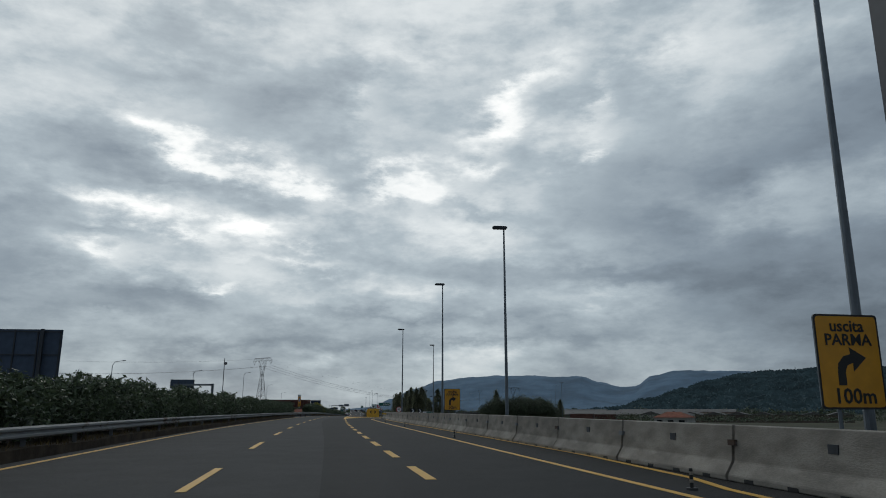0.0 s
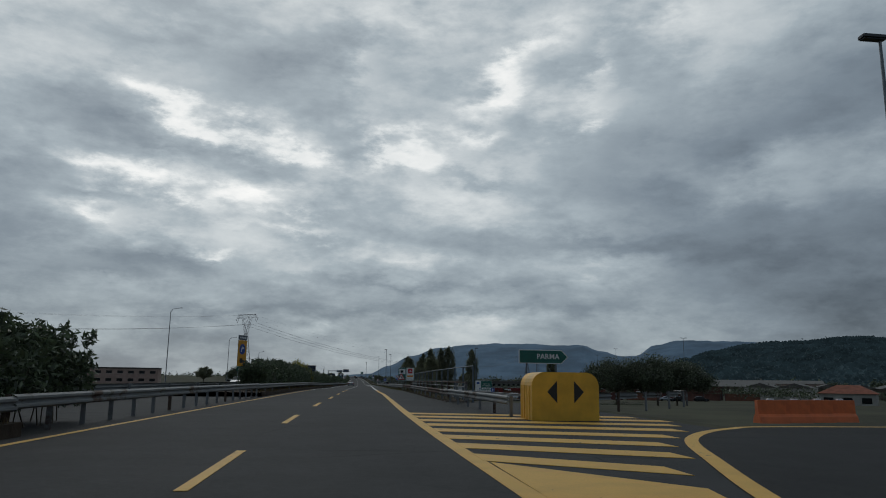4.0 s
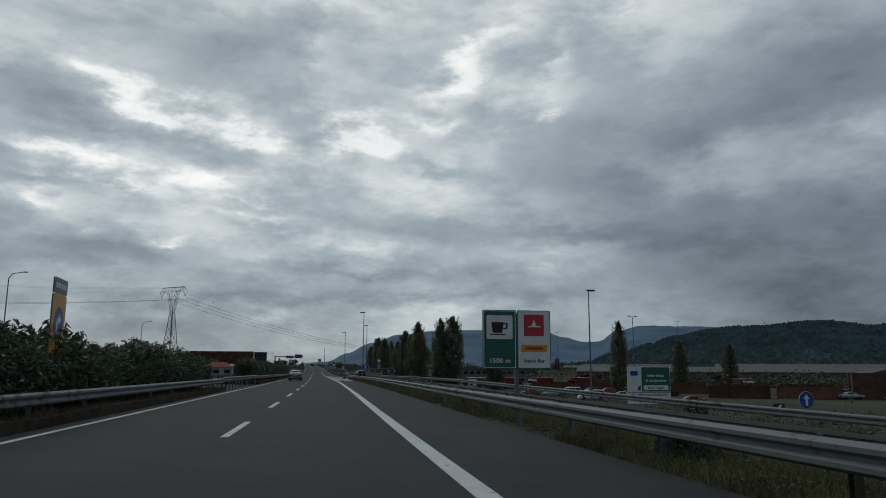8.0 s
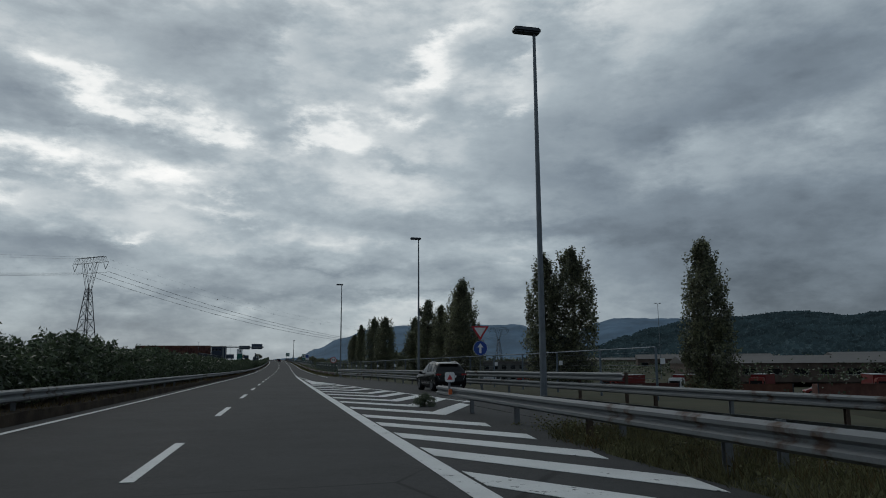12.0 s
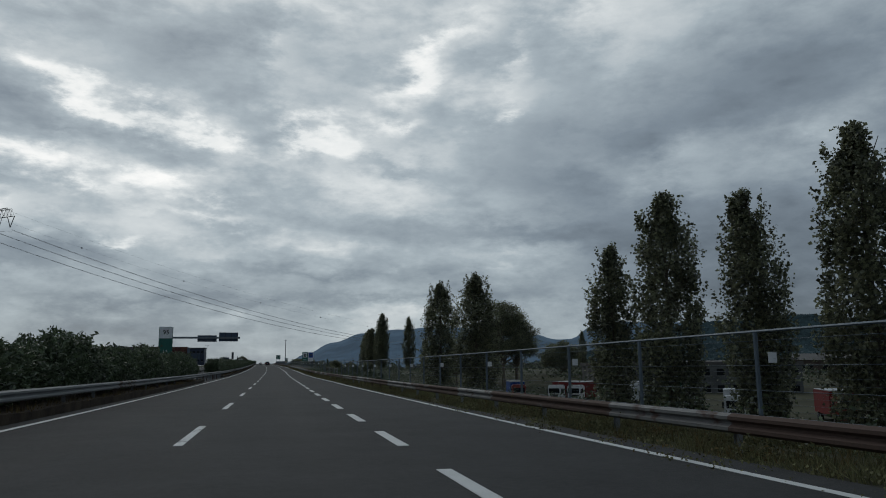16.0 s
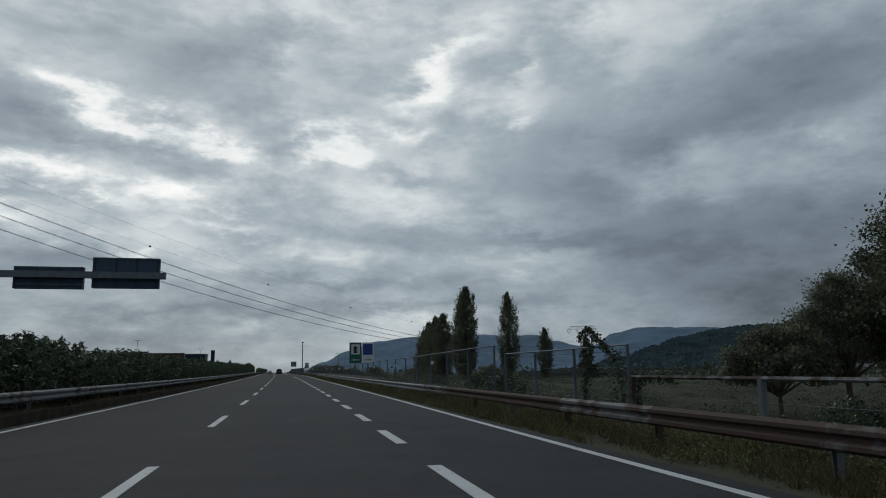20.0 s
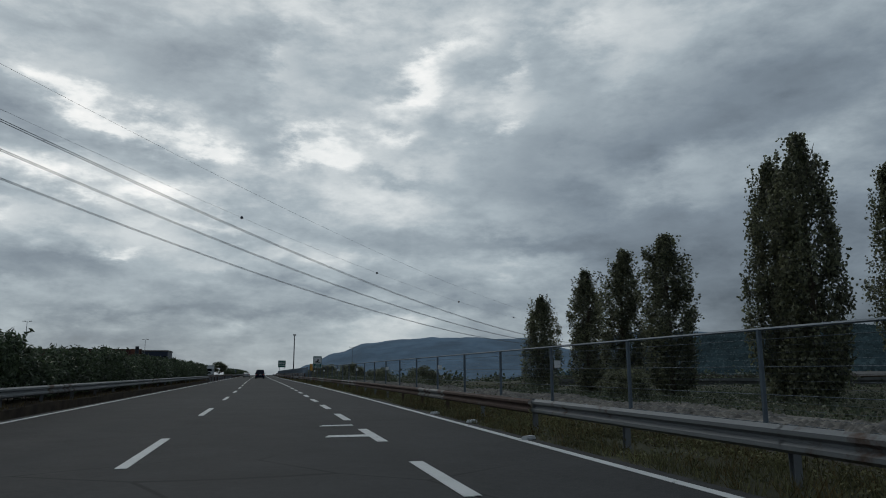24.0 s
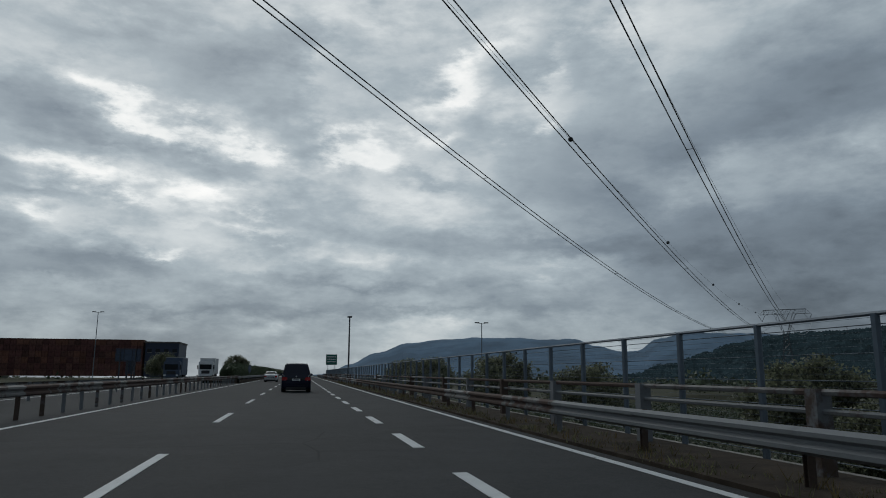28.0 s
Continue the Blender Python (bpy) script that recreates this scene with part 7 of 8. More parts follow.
def hall(x, y, z, w, d, h, wall, label, roof="flat", rows=1, cols=8, turn=0.0, roof_mat=ROOF, name="industrial_building"):
    """A long building with window rows; its front faces -y."""
    b = thing(name, pose(x, y, z, 0, 0, turn), label, "building")
    part("wall", box(bmesh.new(), -w / 2, w / 2, 0, d, 0, h), wall, b)
    if roof == "flat":
        part("parapet", box(bmesh.new(), -w / 2 - 0.3, w / 2 + 0.3, -0.3, d + 0.3, h, h + 0.7), roof_mat, b)
    elif roof == "saw":
        n = max(2, round(w / 14))
        for i in range(n):
            x0 = -w / 2 + w * i / n
            part("roof", prism(bmesh.new(), [(x0, h), (x0 + w / n, h), (x0 + w / n * 0.5, h + 1.9)], -0.4, d + 0.4), roof_mat, b)
    elif roof == "long":
        bm = bmesh.new()
        vv = [bm.verts.new(p) for p in ((-w / 2 - .5, -.6, h), (w / 2 + .5, -.6, h), (w / 2 + .5, d / 2, h + 2.2), (-w / 2 - .5, d / 2, h + 2.2), (w / 2 + .5, d + .6, h), (-w / 2 - .5, d + .6, h))]
        for f in ((0, 1, 2, 3), (3, 2, 4, 5), (0, 3, 5), (1, 4, 2), (0, 5, 4, 1)):
            bm.faces.new([vv[i] for i in f])
        part("roof", bm, roof_mat, b)
    else:
        bm = bmesh.new()
        vv = [bm.verts.new(p) for p in ((-w / 2 - .5, -.6, h), (w / 2 + .5, -.6, h), (w / 2 + .5, d + .6, h), (-w / 2 - .5, d + .6, h), (-w * .2, d / 2, h + 2.4), (w * .2, d / 2, h + 2.4))]
        for f in ((0, 1, 5, 4), (1, 2, 5), (2, 3, 4, 5), (3, 0, 4), (0, 3, 2, 1)):
            bm.faces.new([vv[i] for i in f])
        part("roof", bm, roof_mat, b)
    for r in range(rows):
        for c in range(cols):
            cx = -w / 2 + w * (c + 0.5) / cols
            cz = h * (r + 0.55) / rows
            ww, wh = w / cols * 0.52, min(1.6, h / rows * 0.42)
            win = part("window", box(bmesh.new(), cx - ww / 2, cx + ww / 2, -0.04, 0.06, cz - wh / 2, cz + wh / 2), GLASS, b, "dark window")
            part("frame", box(bmesh.new(), cx - ww / 2 - 0.12, cx + ww / 2 + 0.12, -0.07, -0.02, cz - wh / 2 - 0.12, cz - wh / 2), PALE, win)
    return b


hall(-64.5, 1131.0, 5.0, 14, 20, 14.5, SILO_BLUE, "dark blue metal-clad hall beside the stacked containers", "flat", 2, 4, 0)
hall(-85.0, 690.0, -2.5, 34, 18, 8.0, PALE, "pale low office building with dark windows", "flat", 2, 8, 4)
hall(-150.0, 560.0, -2.5, 60, 25, 9.0, PINK, "pinkish industrial building with a flat roof", "flat", 2, 10, 10)
hall(-44.0, 560.0, -2.5, 14, 10, 4.2, PALE, "small pale house with a red tiled roof", "hip", 1, 3, 0, TILE, "house")
hall(165.0, 500.0, -4.6, 120, 40, 5.2, DIM, "long dim warehouse with a ridged grey sheet roof", "long", 1, 18, -24)
hall(235.0, 420.0, -4.6, 110, 40, 5.0, DIM, "long dim warehouse with a row of small gables", "saw", 1, 16, -32)
hall(168.0, 392.0, -4.6, 26, 18, 5.2, PALE, "pale warehouse with twin gables", "saw", 1, 4, -40)
hall(132.0, 300.0, -4.6, 14, 12, 4.2, PALE, "pale house with a red tiled hip roof", "hip", 1, 3, -40, TILE, "house")
hall(225.0, 255.0, -4.6, 44, 30, 6.0, BLUE_WALL, "low blue metal-clad hall", "flat", 1, 6, -55)
hall(92.0, 598.0, -6.2, 46, 16, 7.2, GREY_BLOCK, "grey concrete block with small windows and a flat roof", "flat", 2, 14, -14)
hall(190.0, 640.0, -3.0, 60, 20, 5.5, DIM, "dim low warehouse beyond the yard", "long", 1, 10, -25)
hall(250.0, 560.0, -3.0, 90, 30, 5.5, PINK, "pinkish long warehouse beyond the yard", "long", 1, 12, -30)
hall(300.0, 940.0, -4.0, 90, 30, 7.0, DIM, "grey low building beyond the fields", "long", 1, 12, -25)
for x, y, k in ((185.8, 793.6, 1.0), (192.8, 788.0, 0.78)):
    s = thing("silo", pose(x, y, -3.0) @ Matrix.Diagonal((1, 1, k, 1)), "dark blue cylindrical steel silo", "silo", "silos")
    part("tank", tube(bmesh.new(), (0, 0, 3), (0, 0, 16.5), 2.2, 2.2, 20), SILO_BLUE, s, "", True)
    part("cap", tube(bmesh.new(), (0, 0, 16.5), (0, 0, 17.4), 2.2, 0.8, 20), DARK_STEEL, s)
    part("skirt", tube(bmesh.new(), (0, 0, 0), (0, 0, 3), 1.8, 1.8, 16), DARK_STEEL, s)

# yard lamps and tall masts


def twin_lamp(x, y, base, top):
    t = thing("yard_lamp", pose(x, y, base), "grey twin-headed lamp post in the yard", "lamp", "yard lamps")
    h = top - base
    part("pole", tube(bmesh.new(), (0, 0, 0), (0, 0, h), 0.11, 0.06), GREY_STEEL, t)
    for sx in (-1, 1):
        part("arm", tube(bmesh.new(), (0, 0, h - 0.1), (sx * 0.6, 0, h), 0.03), GREY_STEEL, t)
        x0, x1 = sorted((sx * 0.35, sx * 1.05))
        part("lamp_head", bevelled(x0, x1, -0.15, 0.15, h, h + 0.14, 0.04), DARK_STEEL, t)


for x, y, top in ((21.7, 212.8, 6.0), (129.0, 470.5, 19.0), (60.0, 360.0, 12.0), (100.0, 520.0, 17.0), (85.0, 300.0, 14.0), (150.0, 560.0, 19.0), (24.0, 900.0, 12.0), (-40.0, 940.0, 16.0), (-58.0, 880.0, 17.0), (70.0, 860.0, 8.0)):
    twin_lamp(x, y, -3.5, top)


def arm_lamp(x, y, base, top, arm):
    t = thing("curved_lamp", pose(x, y, base), "thin grey lamp post with a long curved arm", "lamp", "lamps of the other road")
    h = top - base
    part("pole", tube(bmesh.new(), (0, 0, 0), (0, 0, h - 0.8), 0.10, 0.06), GREY_STEEL, t)
    part("bend", tube(bmesh.new(), (0, 0, h - 0.8), (arm * 0.25, 0, h - 0.2), 0.06, 0.05), GREY_STEEL, t)
    part("arm", tube(bmesh.new(), (arm * 0.25, 0, h - 0.2), (arm, 0, h), 0.05, 0.04), GREY_STEEL, t)
    x0, x1 = sorted((arm, arm + 0.5 * (1 if arm > 0 else -1)))
    part("lamp_head", bevelled(x0, x1, -0.12, 0.12, h - 0.04, h + 0.08, 0.03), DARK_STEEL, t)


for x, y, top in ((-38.6, 252.0, 14.6), (-40.5, 185.0, 11.5), (-39.0, 320.0, 13.0), (-42.0, 130.0, 10.0), (-41.0, 400.0, 12.0)):
    arm_lamp(x, y, -1.5, top, 1.6)
c = thing("camera_mast", pose(-29.5, 164.1, -1.0), "thin mast carrying a small dome camera", "mast")
part("pole", tube(bmesh.new(), (0, 0, 0), (0, 0, 14.0), 0.10, 0.07), DARK_STEEL, c)
part("camera_dome", bevelled(0.1, 0.6, -0.2, 0.2, 12.6, 13.2, 0.1), DARK_STEEL, c)
c = thing("camera_mast", pose(10.7, 1015.0, 3.0), "tall slender mast with a small camera head", "mast")
part("pole", tube(bmesh.new(), (0, 0, 0), (0, 0, 19.6), 0.28, 0.20), DARK_STEEL, c)
part("camera_head", bevelled(-0.7, 0.7, -0.2, 0.2, 19.3, 19.8, 0.08), DARK_STEEL, c)

# overpass beside the bridge
o = thing("overpass", pose(102.0, 942.0, -3.9, 0, 0, -41), "low concrete flyover on wall piers beyond the fence", "bridge")
part("deck", box(bmesh.new(), -6, 150, -4.5, 4.5, 5.4, 6.3), GREY_BLOCK, o)
for y in (-3.2, 0.0, 3.2):
    part("girder", box(bmesh.new(), -4, 148, y - 0.35, y + 0.35, 4.2, 5.4), GREY_BLOCK, o)
part("parapet_rail", box(bmesh.new(), -6, 150, -4.55, -4.45, 7.1, 7.3), RUSTY, o)
part("parapet_rail", box(bmesh.new(), -6, 150, -4.55, -4.45, 6.65, 6.8), RUSTY, o)
for x in range(-5, 150, 4):
    part("parapet_post", box(bmesh.new(), x - 0.07, x + 0.07, -4.5, -4.36, 6.3, 7.25), POST, o)
for x in (20, 52, 84, 116):
    part("pier", box(bmesh.new(), x - 0.7, x + 0.7, -3.4, 3.4, -2, 4.2), CONCRETE, o)
part("abutment", box(bmesh.new(), -8, -5, -5, 5, -2, 6.2), CONCRETE, o)
vs, fs = [], []
for i in range(13):
    for j in range(9):
        x, y = -60 + 54 * i / 12, -18 + 36 * j / 8
        h_ = 5.9 * ease(abs(y), (5, 1.0), (17, 0.0)) * ease(x, (-60, 0.75), (-6, 1.0))
        vs.append(Vector((x, y, h_ - 1.2)))
fs = [(i * 9 + j, (i + 1) * 9 + j, (i + 1) * 9 + j + 1, i * 9 + j + 1) for i in range(12) for j in range(8)]
bank = raw("embankment", vs, fs, FIELD)
bank.matrix_basis = pose(102.0, 942.0, -3.9, 0, 0, -41)
tagged(bank, "grassy embankment at the end of the flyover", "embankment", kind="structure")
low = tagged(raw("lower_road", [Vector((9, 830, az(820) - 5.45)), Vector((60, 812, az(820) - 5.35)), Vector((60, 800, az(820) - 5.35)), Vector((9, 812, az(820) - 5.45))], [(3, 2, 1, 0)], ASPHALT), "asphalt road passing below the bridge", "road", kind="structure")
# bridge side wall, so that the deck has depth
tagged(strip("bridge_deck_edge", steps(800, 1000, 5), lambda y: 8.6, lambda y: 9.1, 0.02, CONCRETE, thick=0.9), "concrete edge beam of the bridge", "bridge", kind="structure")
b = thing("control_box", pose(ax(799) + 9.3, 799.0, az(799) + 2.05, 0, 0, 66), "amber sign board seen from the side on the fence", "road sign")
part("board", plate(0.7, 1.0, -0.08, 0.08), AMBER, b)
part("bracket", box(bmesh.new(), -0.05, 0.05, 0.0, 0.3, -1.9, 0.2), GREY_STEEL, b)

# ---- more trees ----


def place(tree, *poses):
    first_ = True
    for x, y, z, s, t in poses:
        m = pose(x, y, z, 0, 0, t) @ Matrix.Diagonal((s, s, s, 1))
        if first_:
            tree.matrix_basis = m
            first_ = False
        else:
            c_ = copy_thing(tree, m)
            c_.matrix_basis = m


place(round_tree(31, 9.5, 7.0, 34000, DARK_LEAF, "pine_tree", "broad dark umbrella pine beyond the fence", 0.6, 0.26, 1.35),
      (51.5, 262.0, -3.0, 0.95, 0), (58.5, 257.0, -3.0, 1.0, 70), (65.0, 262.0, -3.0, 0.95, 140), (-62.0, 503.0, -2.0, 1.0, 20))
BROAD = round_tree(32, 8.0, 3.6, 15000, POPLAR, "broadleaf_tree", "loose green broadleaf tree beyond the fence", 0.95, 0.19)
place(BROAD, (79.2, 645.4, -5.0, 1.6, 0), (44.0, 627.0, -4.5, 1.25, 100),
      (21.0, 880.0, -2.5, 1.15, 40), (27.0, 868.0, -3.5, 1.1, 90), (33.0, 842.0, -4.0, 1.15, 10), (17.0, 905.0, -1.0, 1.0, 130), (29.0, 830.0, -4.5, 0.9, 150), (15.0, 920.0, 0.0, 0.9, 70),
      (-30.0, 955.0, 1.0, 1.0, 0), (-20.0, 1000.0, 3.0, 0.9, 0), (-52.0, 480.0, -2.0, 0.9, 0), (-75.0, 470.0, -2.0, 1.1, 50), (-34.0, 640.0, -1.0, 0.8, 0), (-50.0, 600.0, -1.5, 0.9, 0),
      (26.0, 660.0, -2.0, 0.55, 30), (30.0, 742.0, -1.6, 0.6, 70))


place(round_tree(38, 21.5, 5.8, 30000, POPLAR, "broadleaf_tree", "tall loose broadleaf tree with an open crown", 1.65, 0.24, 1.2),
      (53.2, 618.2, -5.4, 1.0, 0), (58.5, 624.0, -5.4, 0.9, 120), (50.5, 626.0, -5.0, 0.7, 40))


def spruce(seed, height, spread):
    """A pointed conifer with drooping tiers."""
    rng_ = np.random.default_rng(seed)
    tree = thing("conifer_tree", Matrix(), "dark pointed conifer tree by the yard", "tree")
    bm = tube(bmesh.new(), (0, 0, -0.5), (0, 0, height), 0.16, 0.02)
    out = []
    for i in range(90):
        t = i / 90
        a, r = rng_.uniform(0, 6.28), spread * (1 - t) * rng_.uniform(0.7, 1.15) + 0.15
        z = height * (0.1 + 0.88 * t)
        e = Vector((math.cos(a) * r, math.sin(a) * r, z - r * 0.18))
        tube(bm, (0, 0, z), e, 0.03, 0.01, 4)
        k_ = int(20 + 55 * r)
        f_ = rng_.uniform(0.15, 1.05, (k_, 1))
        out.append(np.array([[0, 0, z]]) * (1 - f_) + np.array([list(e)]) * f_ + rng_.normal(size=(k_, 3)) * np.array([0.14, 0.14, 0.1]))
    part("trunk", bm, BARK, tree)
    o_ = new("crown", leaf_mesh("crown", np.concatenate(out), 0.16, DARK_LEAF, rng_, 1.8))
    o_.parent = tree
    return tree


CYP = spruce(33, 9.0, 2.4)
place(CYP, (69.9, 729.0, -3.2, 1.5, 0), (-105.0, 320.0, -2.0, 1.3, 0), (-98.0, 330.0, -2.0, 1.2, 40), (-112.0, 335.0, -2.0, 1.4, 90), (-60.0, 250.0, -2.0, 1.0, 20))
SHRUB = round_tree(34, 2.4, 1.5, 5000, HEDGE, "shrub", "ragged green shrub on the verge", 0.8, 0.1)
place(SHRUB, (3.0, 236.0, 0.0, 0.35, 0), (3.6, 364.0, -0.5, 0.25, 30), (14.0, 560.0, -1.4, 0.6, 0), (16.5, 572.0, -2.0, 0.9, 40), (13.5, 584.0, -1.2, 0.6, 80), (12.5, 552.0, -1.0, 0.6, 10), (16.0, 620.0, -1.5, 1.1, 0),
      (13.0, 632.0, -1.0, 0.9, 50), (20.0, 640.0, -2.0, 1.5, 90), (7.2, 700.0, 0.6, 0.25, 0), (7.3, 722.0, 1.0, 0.35, 50), (8.5, 648.0, 0.0, 0.35, 20), (12.0, 800.0, -1.6, 0.9, 0), (14.0, 790.0, -1.0, 1.1, 40))
place(round_tree(35, 3.4, 2.2, 9000, DARK_LEAF, "bramble_thicket", "tangled thicket of creepers over the fence", 0.85, 0.11),
      (4.6, 196.0, -1.0, 0.8, 0), (4.9, 200.5, -1.2, 0.9, 50), (5.0, 205.0, -1.3, 0.8, 100))
place(round_tree(36, 4.0, 2.6, 9000, YELLOWISH, "yellow_shrub", "large yellow-green shrub above the median hedge", 0.8, 0.13), (-12.1, 210.5, 0.3, 0.95, 0), (-12.2, 205.5, 0.3, 0.75, 80))
place(round_tree(37, 3.4, 2.2, 8000, HEDGE, "oleander_bush", "tall oleander bush at the hedge end", 0.85, 0.12), (-12.6, 186.0, 0.0, 0.6, 0), (-12.4, 191.0, 0.0, 0.62, 60), (-12.2, 196.5, 0.0, 0.62, 20))
place(round_tree(39, 0.9, 0.45, 1500, YELLOWISH, "flowering_weed", "low weed with yellow flowers by the guard rail", 0.9, 0.05), (ax(777.6) + 8.0, 777.6, az(777.6) - 0.05, 0.6, 0), (ax(778.5) + 8.2, 778.5, az(778.5) - 0.05, 0.45, 60))


def creeper(seed, paths, count):
    """Strands of ivy that climb a fence post and hang over its top rail."""
    rng_ = np.random.default_rng(seed)
    c_ = thing("creeper", Matrix(), "dark creeper climbing a torn wire fence", "creeper")
    stem, out = bmesh.new(), []
    for path, wide in paths:
        way_ = [Vector(p_) for p_ in path]
        rope(stem, way_, 0.025, 5)
        for a_, b_ in zip(way_, way_[1:]):
            k_ = int(count * (b_ - a_).length)
            f_ = rng_.uniform(0, 1, (k_, 1))
            out.append(np.array(a_) * (1 - f_) + np.array(b_) * f_ + np.clip(rng_.normal(size=(k_, 3)), -1.8, 1.8) * wide)
    part("stem", stem, BARK, c_)
    o_ = new("foliage", leaf_mesh("foliage", np.concatenate(out), 0.07, DARK_LEAF, rng_, 1.1))
    o_.parent = c_
    return c_


creeper(51, [([at(588.2, 11.2, 0.0), at(588.4, 11.25, 0.8), at(588.6, 11.2, 1.7)], 0.17), ([at(588.6, 11.2, 1.5), at(589.6, 11.2, 2.1), at(590.6, 11.2, 2.55), at(591.3, 11.2, 2.25)], 0.07),
             ([at(591.0, 11.2, 0.2), at(590.8, 11.2, 1.2), at(590.2, 11.2, 2.2)], 0.07), ([at(587.4, 11.2, 0.2), at(587.0, 11.1, 1.05), at(585.0, 11.0, 1.05)], 0.08)], 230)
# a belt of far trees closes the view towards the hills
rngf = np.random.default_rng(77)
pts = []
for i in range(420):
    a = radians(rngf.uniform(-40, 62))
    d_ = rngf.uniform(650, 1700)
    c_ = np.array([math.sin(a) * d_, 480 + math.cos(a) * d_, -2.0])
    if abs(c_[0] - ax(min(c_[1], 1400))) < 45:
        continue
    hgt = rngf.uniform(5, 12)
    k_ = 90
    pts.append(c_ + rngf.normal(size=(k_, 3)) * np.array([4.5, 4.5, hgt * 0.25]) + np.array([0, 0, hgt * 0.5]))
far = new("far_woods", leaf_mesh("far_woods", np.concatenate(pts), 2.2, DARK_LEAF, rngf))
pts = []
for i in range(1500):
    y, x = rngf.uniform(330, 1100), rngf.uniform(24, 330)
    if 300 < y < 600 and x < 130 and rngf.uniform() < 0.85:
        continue
    if x < 70 or (y > 760 and x < 150):
        continue
    if abs((x - 102) * 0.66 + (y - 942) * 0.75) < 7 and x > 70:
        continue
    hgt = rngf.uniform(1.5, 4.5)
    pts.append(np.array([x, y, az(y) * 0.4 - 2.6]) + rngf.normal(size=(70, 3)) * np.array([4.2, 4.2, hgt * 0.26]) + np.array([0, 0, hgt * 0.5]))
scrub = new("scrub", leaf_mesh("scrub", np.concatenate(pts), 0.62, DARK_LEAF, rngf))
tagged(scrub, "dark scrub and small trees across the low ground", "scrub", kind="stuff")
tagged(far, "far belt of dark green trees below the hills", "woods", kind="stuff")

# ---- verge ----


def tufts(name, label, spots, mat, seed, size, blades=9):
    """Clumps of fine grass blades, joined."""
    rng_ = np.random.default_rng(seed)
    p = np.repeat(np.array(spots, float), blades, 0)
    n = len(p)
    tall = np.repeat(size * rng_.uniform(0.4, 1.5, len(spots)), blades) * rng_.uniform(0.5, 1.0, n)
    p[:, :2] += rng_.normal(size=(n, 2)) * 0.07
    tip = p + np.stack([rng_.normal(size=n) * 0.4 * tall, rng_.normal(size=n) * 0.4 * tall, tall], 1)
    a = rng_.uniform(0, 6.28, n)
    w = np.stack([np.cos(a), np.sin(a), a * 0], 1) * rng_.uniform(0.005, 0.013, (n, 1))
    v = np.stack([p - w, p + w, tip], 1).reshape(-1, 3)
    me = bpy.data.meshes.new(name)
    me.vertices.add(3 * n)
    me.vertices.foreach_set("co", v.ravel())
    me.loops.add(3 * n)
    me.loops.foreach_set("vertex_index", np.arange(3 * n, dtype=np.int32))
    me.polygons.add(n)
    me.polygons.foreach_set("loop_start", (np.arange(n) * 3).astype(np.int32))
    me.update(calc_edges=True)
    me.materials.append(mat)
    tagged(new(name, me), label, "grass", kind="stuff")


rngv = np.random.default_rng(9)


def verge_spots(y0, y1, u0, u1, per_m):
    n = int((y1 - y0) * per_m)
    out = []
    for i in range(n):
        y = rngv.uniform(y0, y1)
        a, b_ = (u0(y) if callable(u0) else u0), (u1(y) if callable(u1) else u1)
        u = rngv.uniform(a, b_)
        if noise.noise(Vector((u * 0.8, y * 0.25, 3.0))) < -0.25:
            continue
        h_ = land(y, u)
        out.append((ax(y) + u, y, az(y) + min(h_, -0.03) - 0.02))
    return out


edge = lambda y: paved_right(y) + 0.05
tufts("verge_grass", "rough green grass along the verge", verge_spots(203, 354, edge, lambda y: edge(y) + 2.6, 170), GRASS, 1, 0.24)
tufts("verge_grass", "rough green grass along the verge", verge_spots(445, 640, edge, lambda y: edge(y) + 2.6, 120) + verge_spots(640, 800, edge, lambda y: edge(y) + 2.6, 60), GRASS, 2, 0.21)
tufts("dry_grass", "dry straw-coloured grass along the verge", verge_spots(203, 354, edge, lambda y: edge(y) + 2.6, 10), DRY, 3, 0.34)
for a_, b_, n_ in ((800, 900, 900), (154, 200, 300)):
    spots = [(ax(y) + u, y, az(y) + 0.045) for y, u in zip(rngv.uniform(a_, b_, n_), 6.95 + 1.2 * rngv.uniform(0, 1, n_) ** 1.6)]
    tufts("verge_grass", "sparse grass in the grit along the bridge kerb", spots[: n_ * 2 // 3], GRASS, 6, 0.12)
    tufts("dry_grass", "sparse dry stems in the grit along the bridge kerb", spots[n_ * 2 // 3:], DRY, 7, 0.2, 6)
tufts("dry_grass", "dry straw-coloured grass along the verge", verge_spots(445, 800, edge, lambda y: edge(y) + 3.0, 12), DRY, 4, 0.34)
rngw = np.random.default_rng(15)


def weeds(name, label, y0, y1, u0, u1, count, tall, mat, leaf, wide=0.5, many=26):
    """Waist-high weeds and brambles, joined."""
    out = []
    for i in range(count):
        y, u = rngw.uniform(y0, y1), rngw.uniform(0, 1) ** 1.4 * (u1 - u0) + u0
        h_ = tall * rngw.uniform(0.3, 1.2) * (0.6 + 0.8 * max(0.0, 0.5 + noise.noise(Vector((u * 0.15, y * 0.06, 8.0)))))
        c_ = np.array([ax(y) + u, y, az(y) + land(y, u) + h_ * 0.35])
        out.append(c_ + rngw.normal(size=(many, 3)) * np.array([wide, wide, h_ * 0.3]))
    tagged(new(name, leaf_mesh(name, np.concatenate(out), leaf, mat, rngw, 1.4)), label, "weeds", kind="stuff")


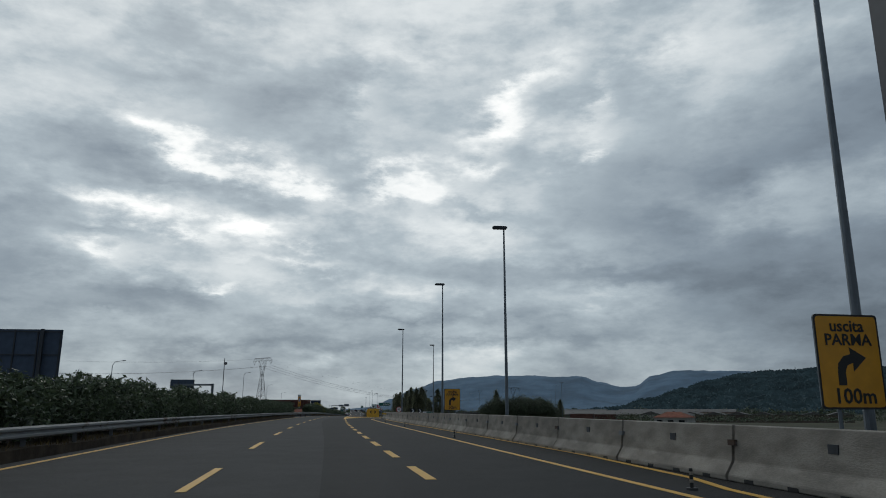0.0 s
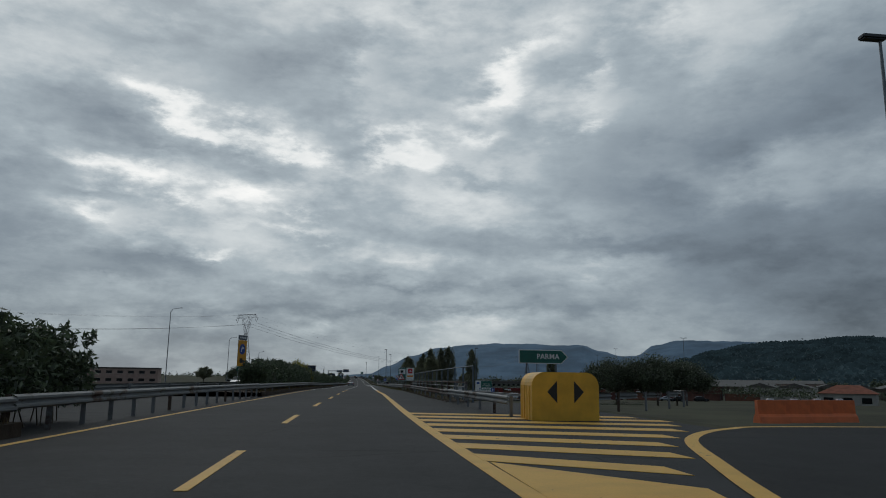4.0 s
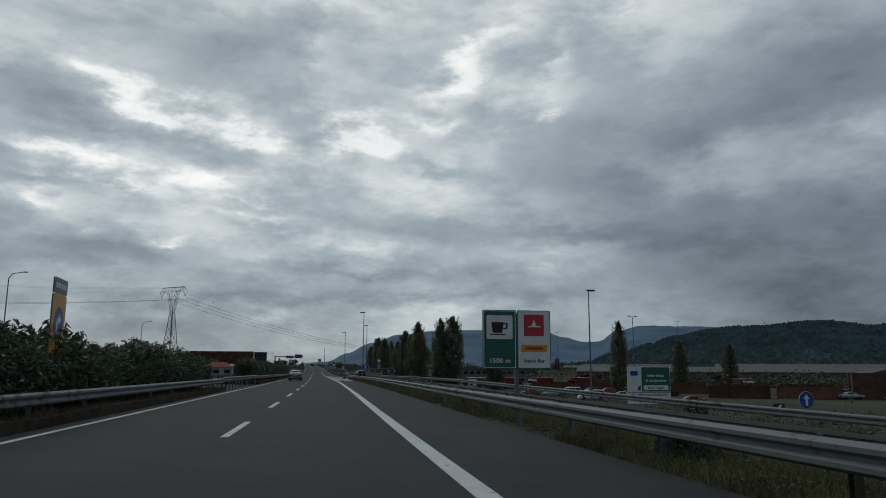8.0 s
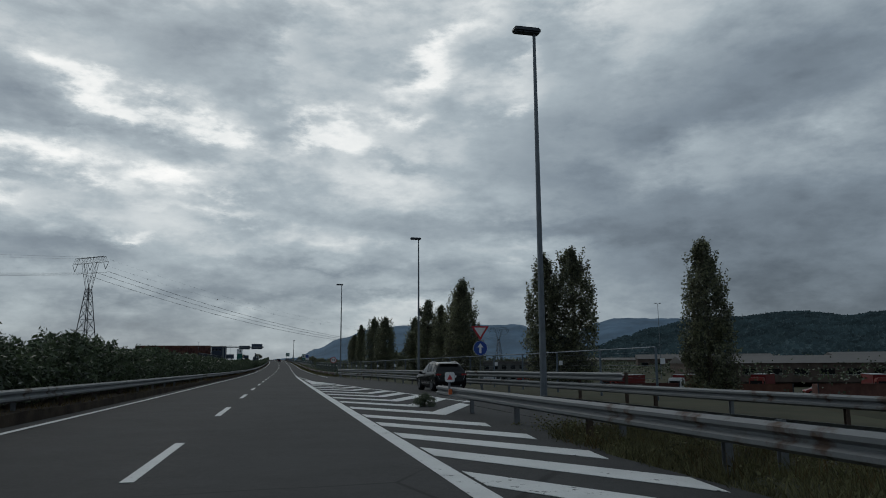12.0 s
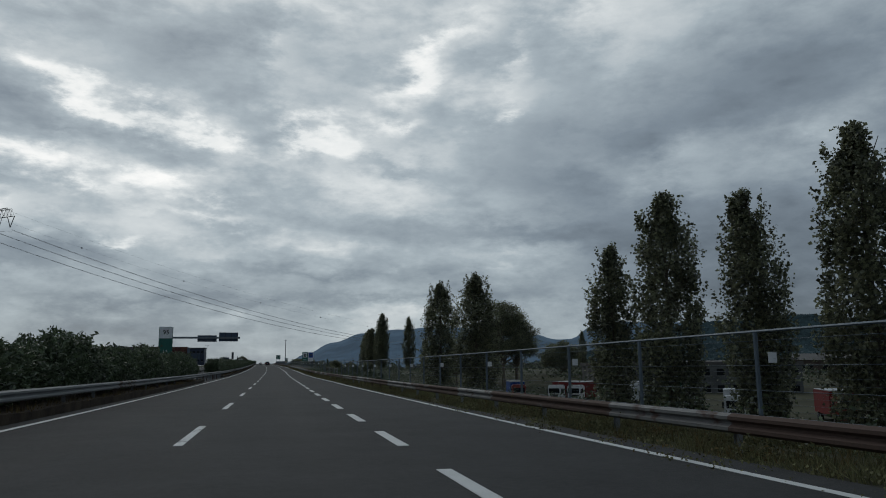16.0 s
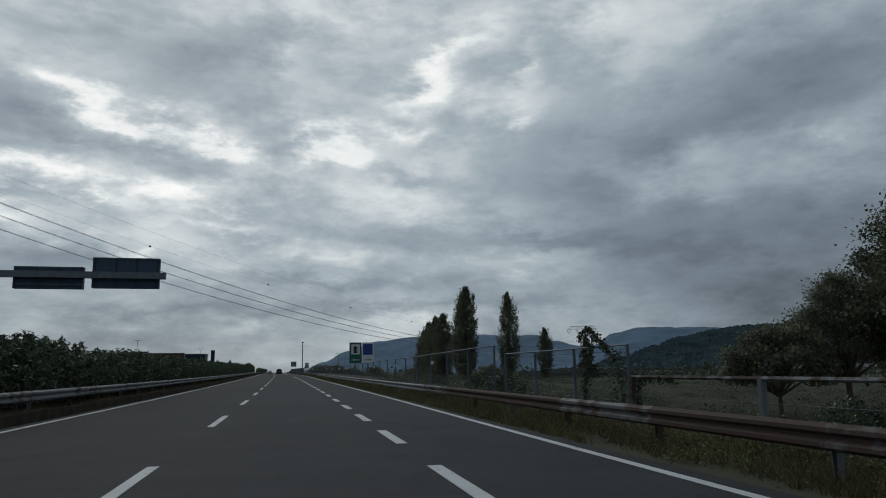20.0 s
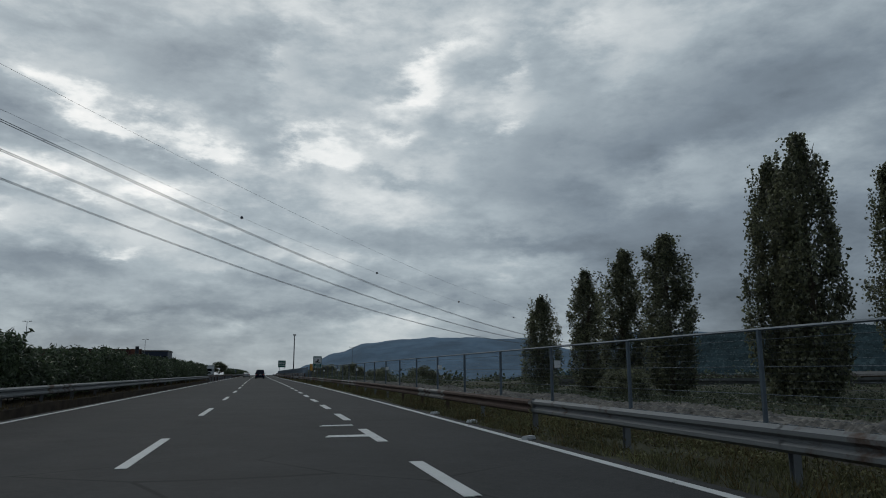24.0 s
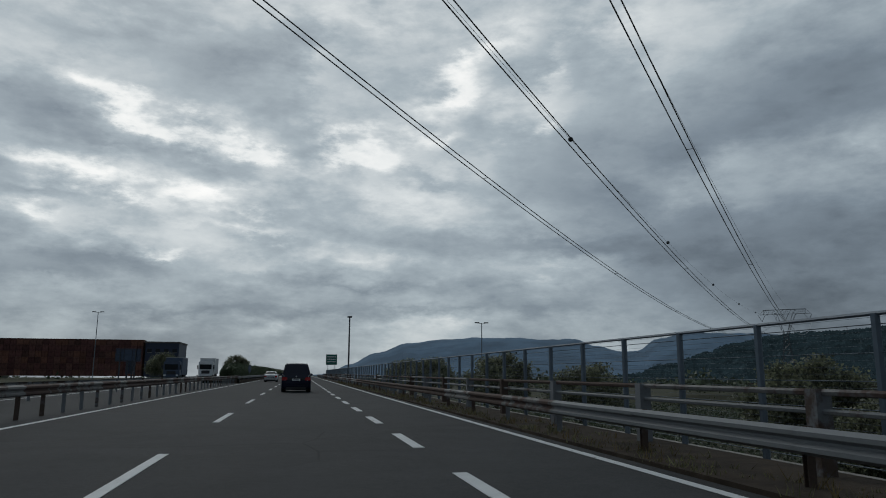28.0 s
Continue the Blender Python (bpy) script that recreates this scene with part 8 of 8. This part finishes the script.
weeds("weeds", "tall weeds and brambles behind the guard rail", 448, 640, 10.2, 34, 3000, 0.8, HEDGE, 0.055, 0.45, 64)
weeds("weeds", "tall weeds and brambles on the low ground", 560, 800, 14.5, 70, 2200, 1.2, DARK_LEAF, 0.085, 0.6, 110)
weeds("weeds", "tall dark bushes on the low ground beyond the fence", 775, 930, 24.0, 85, 500, 2.4, DARK_LEAF, 0.24, 1.3, 90)
weeds("weeds", "dense dark weeds on the slope behind the fence", 765, 805, 9.9, 24, 900, 1.0, DARK_LEAF, 0.07, 0.5, 80)
weeds("weeds", "dense green weeds on the low ground behind the fence", 596, 650, 12.0, 40, 1100, 1.1, DARK_LEAF, 0.07, 0.5, 80)
weeds("weeds", "rough weeds below the bridge", 800, 960, 14.0, 90, 1500, 1.0, DARK_LEAF, 0.18, 1.0, 50)
weeds("weeds", "tall weeds between the road and the slip road", 204, 345, 8.6, 11.5, 1500, 0.5, HEDGE, 0.045, 0.3, 44)
weeds("weeds", "dark weeds and brambles round the yards", 250, 470, 22.0, 60.0, 1800, 0.9, DARK_LEAF, 0.09, 0.5, 70)
weeds("weeds", "leafy green weeds between the road edge and the rail", 446, 800, 7.15, 9.4, 1500, 0.30, GRASS, 0.036, 0.15, 60)
weeds("weeds", "dry brown weeds between the road edge and the rail", 446, 800, 7.2, 9.4, 500, 0.38, DRY, 0.034, 0.14, 44)
weeds("weeds", "leafy green weeds at the edge of the slip road", 204, 356, 6.75, 9.0, 900, 0.32, GRASS, 0.036, 0.15, 60)
weeds("weeds", "low green weeds under the guard rail", 445, 800, 8.5, 9.6, 1400, 0.4, GRASS, 0.045, 0.22, 44)
tufts("dry_grass", "dead stems below the median rail", [(ax(y) + u + med(y), y, az(y) + 0.24) for y, u in zip(rngv.uniform(-20, 790, 6000), rngv.uniform(-5.7, -5.05, 6000)) if not any(a_ < y < b_ for a_, b_ in ((128, 160), (276, 300), (528, 556)))], DRY, 5, 0.22, 4)
tagged(strip("gravel_bank", steps(640, 768, 4), lambda y: 10.0, lambda y: 13.6, lambda y: 0.26 + 0.06 * math.sin(y * 0.7), GRAVEL, thick=0.4), "bank of pale gravel behind the fence", "gravel", kind="structure")
vs, fs = [], []
for i in range(15000):
    y, u = rngv.uniform(640, 768), rngv.uniform(10.05, 13.4)
    p = at(y, u, 0.27 + 0.06 * math.sin(y * 0.7))
    r = 0.03 + 0.13 * rngv.uniform(0, 1) ** 2.5
    k = len(vs)
    for dx, dy, dz in ((-1, -0.3, 0), (0.8, 0.5, 0.2), (0.4, -1, 0.1), (-0.5, 0.9, 0.15), (0.2, 0.1, 0.7)):
        vs.append(p + Vector((dx * r * rngv.uniform(0.7, 1.3), dy * r * rngv.uniform(0.7, 1.3), dz * r)))
    fs += [(k, k + 2, k + 4), (k + 2, k + 1, k + 4), (k + 1, k + 3, k + 4), (k + 3, k, k + 4)]
tagged(raw("gravel", vs, fs, GRAVEL), "loose pale stones on the bank", "gravel", kind="stuff")
# litter
for y, u, mt in ((702.6, 6.92, WHITE), (706.4, 6.84, WHITE), (697.9, 6.7, CANVAS_WHITE), (751.9, 6.89, WHITE), (518.3, 8.3, CANVAS_WHITE), (519.0, 8.1, WHITE)):
    l = thing("litter", Matrix.Translation(at(y, u, 0.0)) @ pose(0, 0, 0, 0, 0, 40), "crumpled pale litter on the verge", "litter")
    part("wrapper", bevelled(-0.16, 0.16, -0.08, 0.08, -0.02, 0.07, 0.025), mt, l)
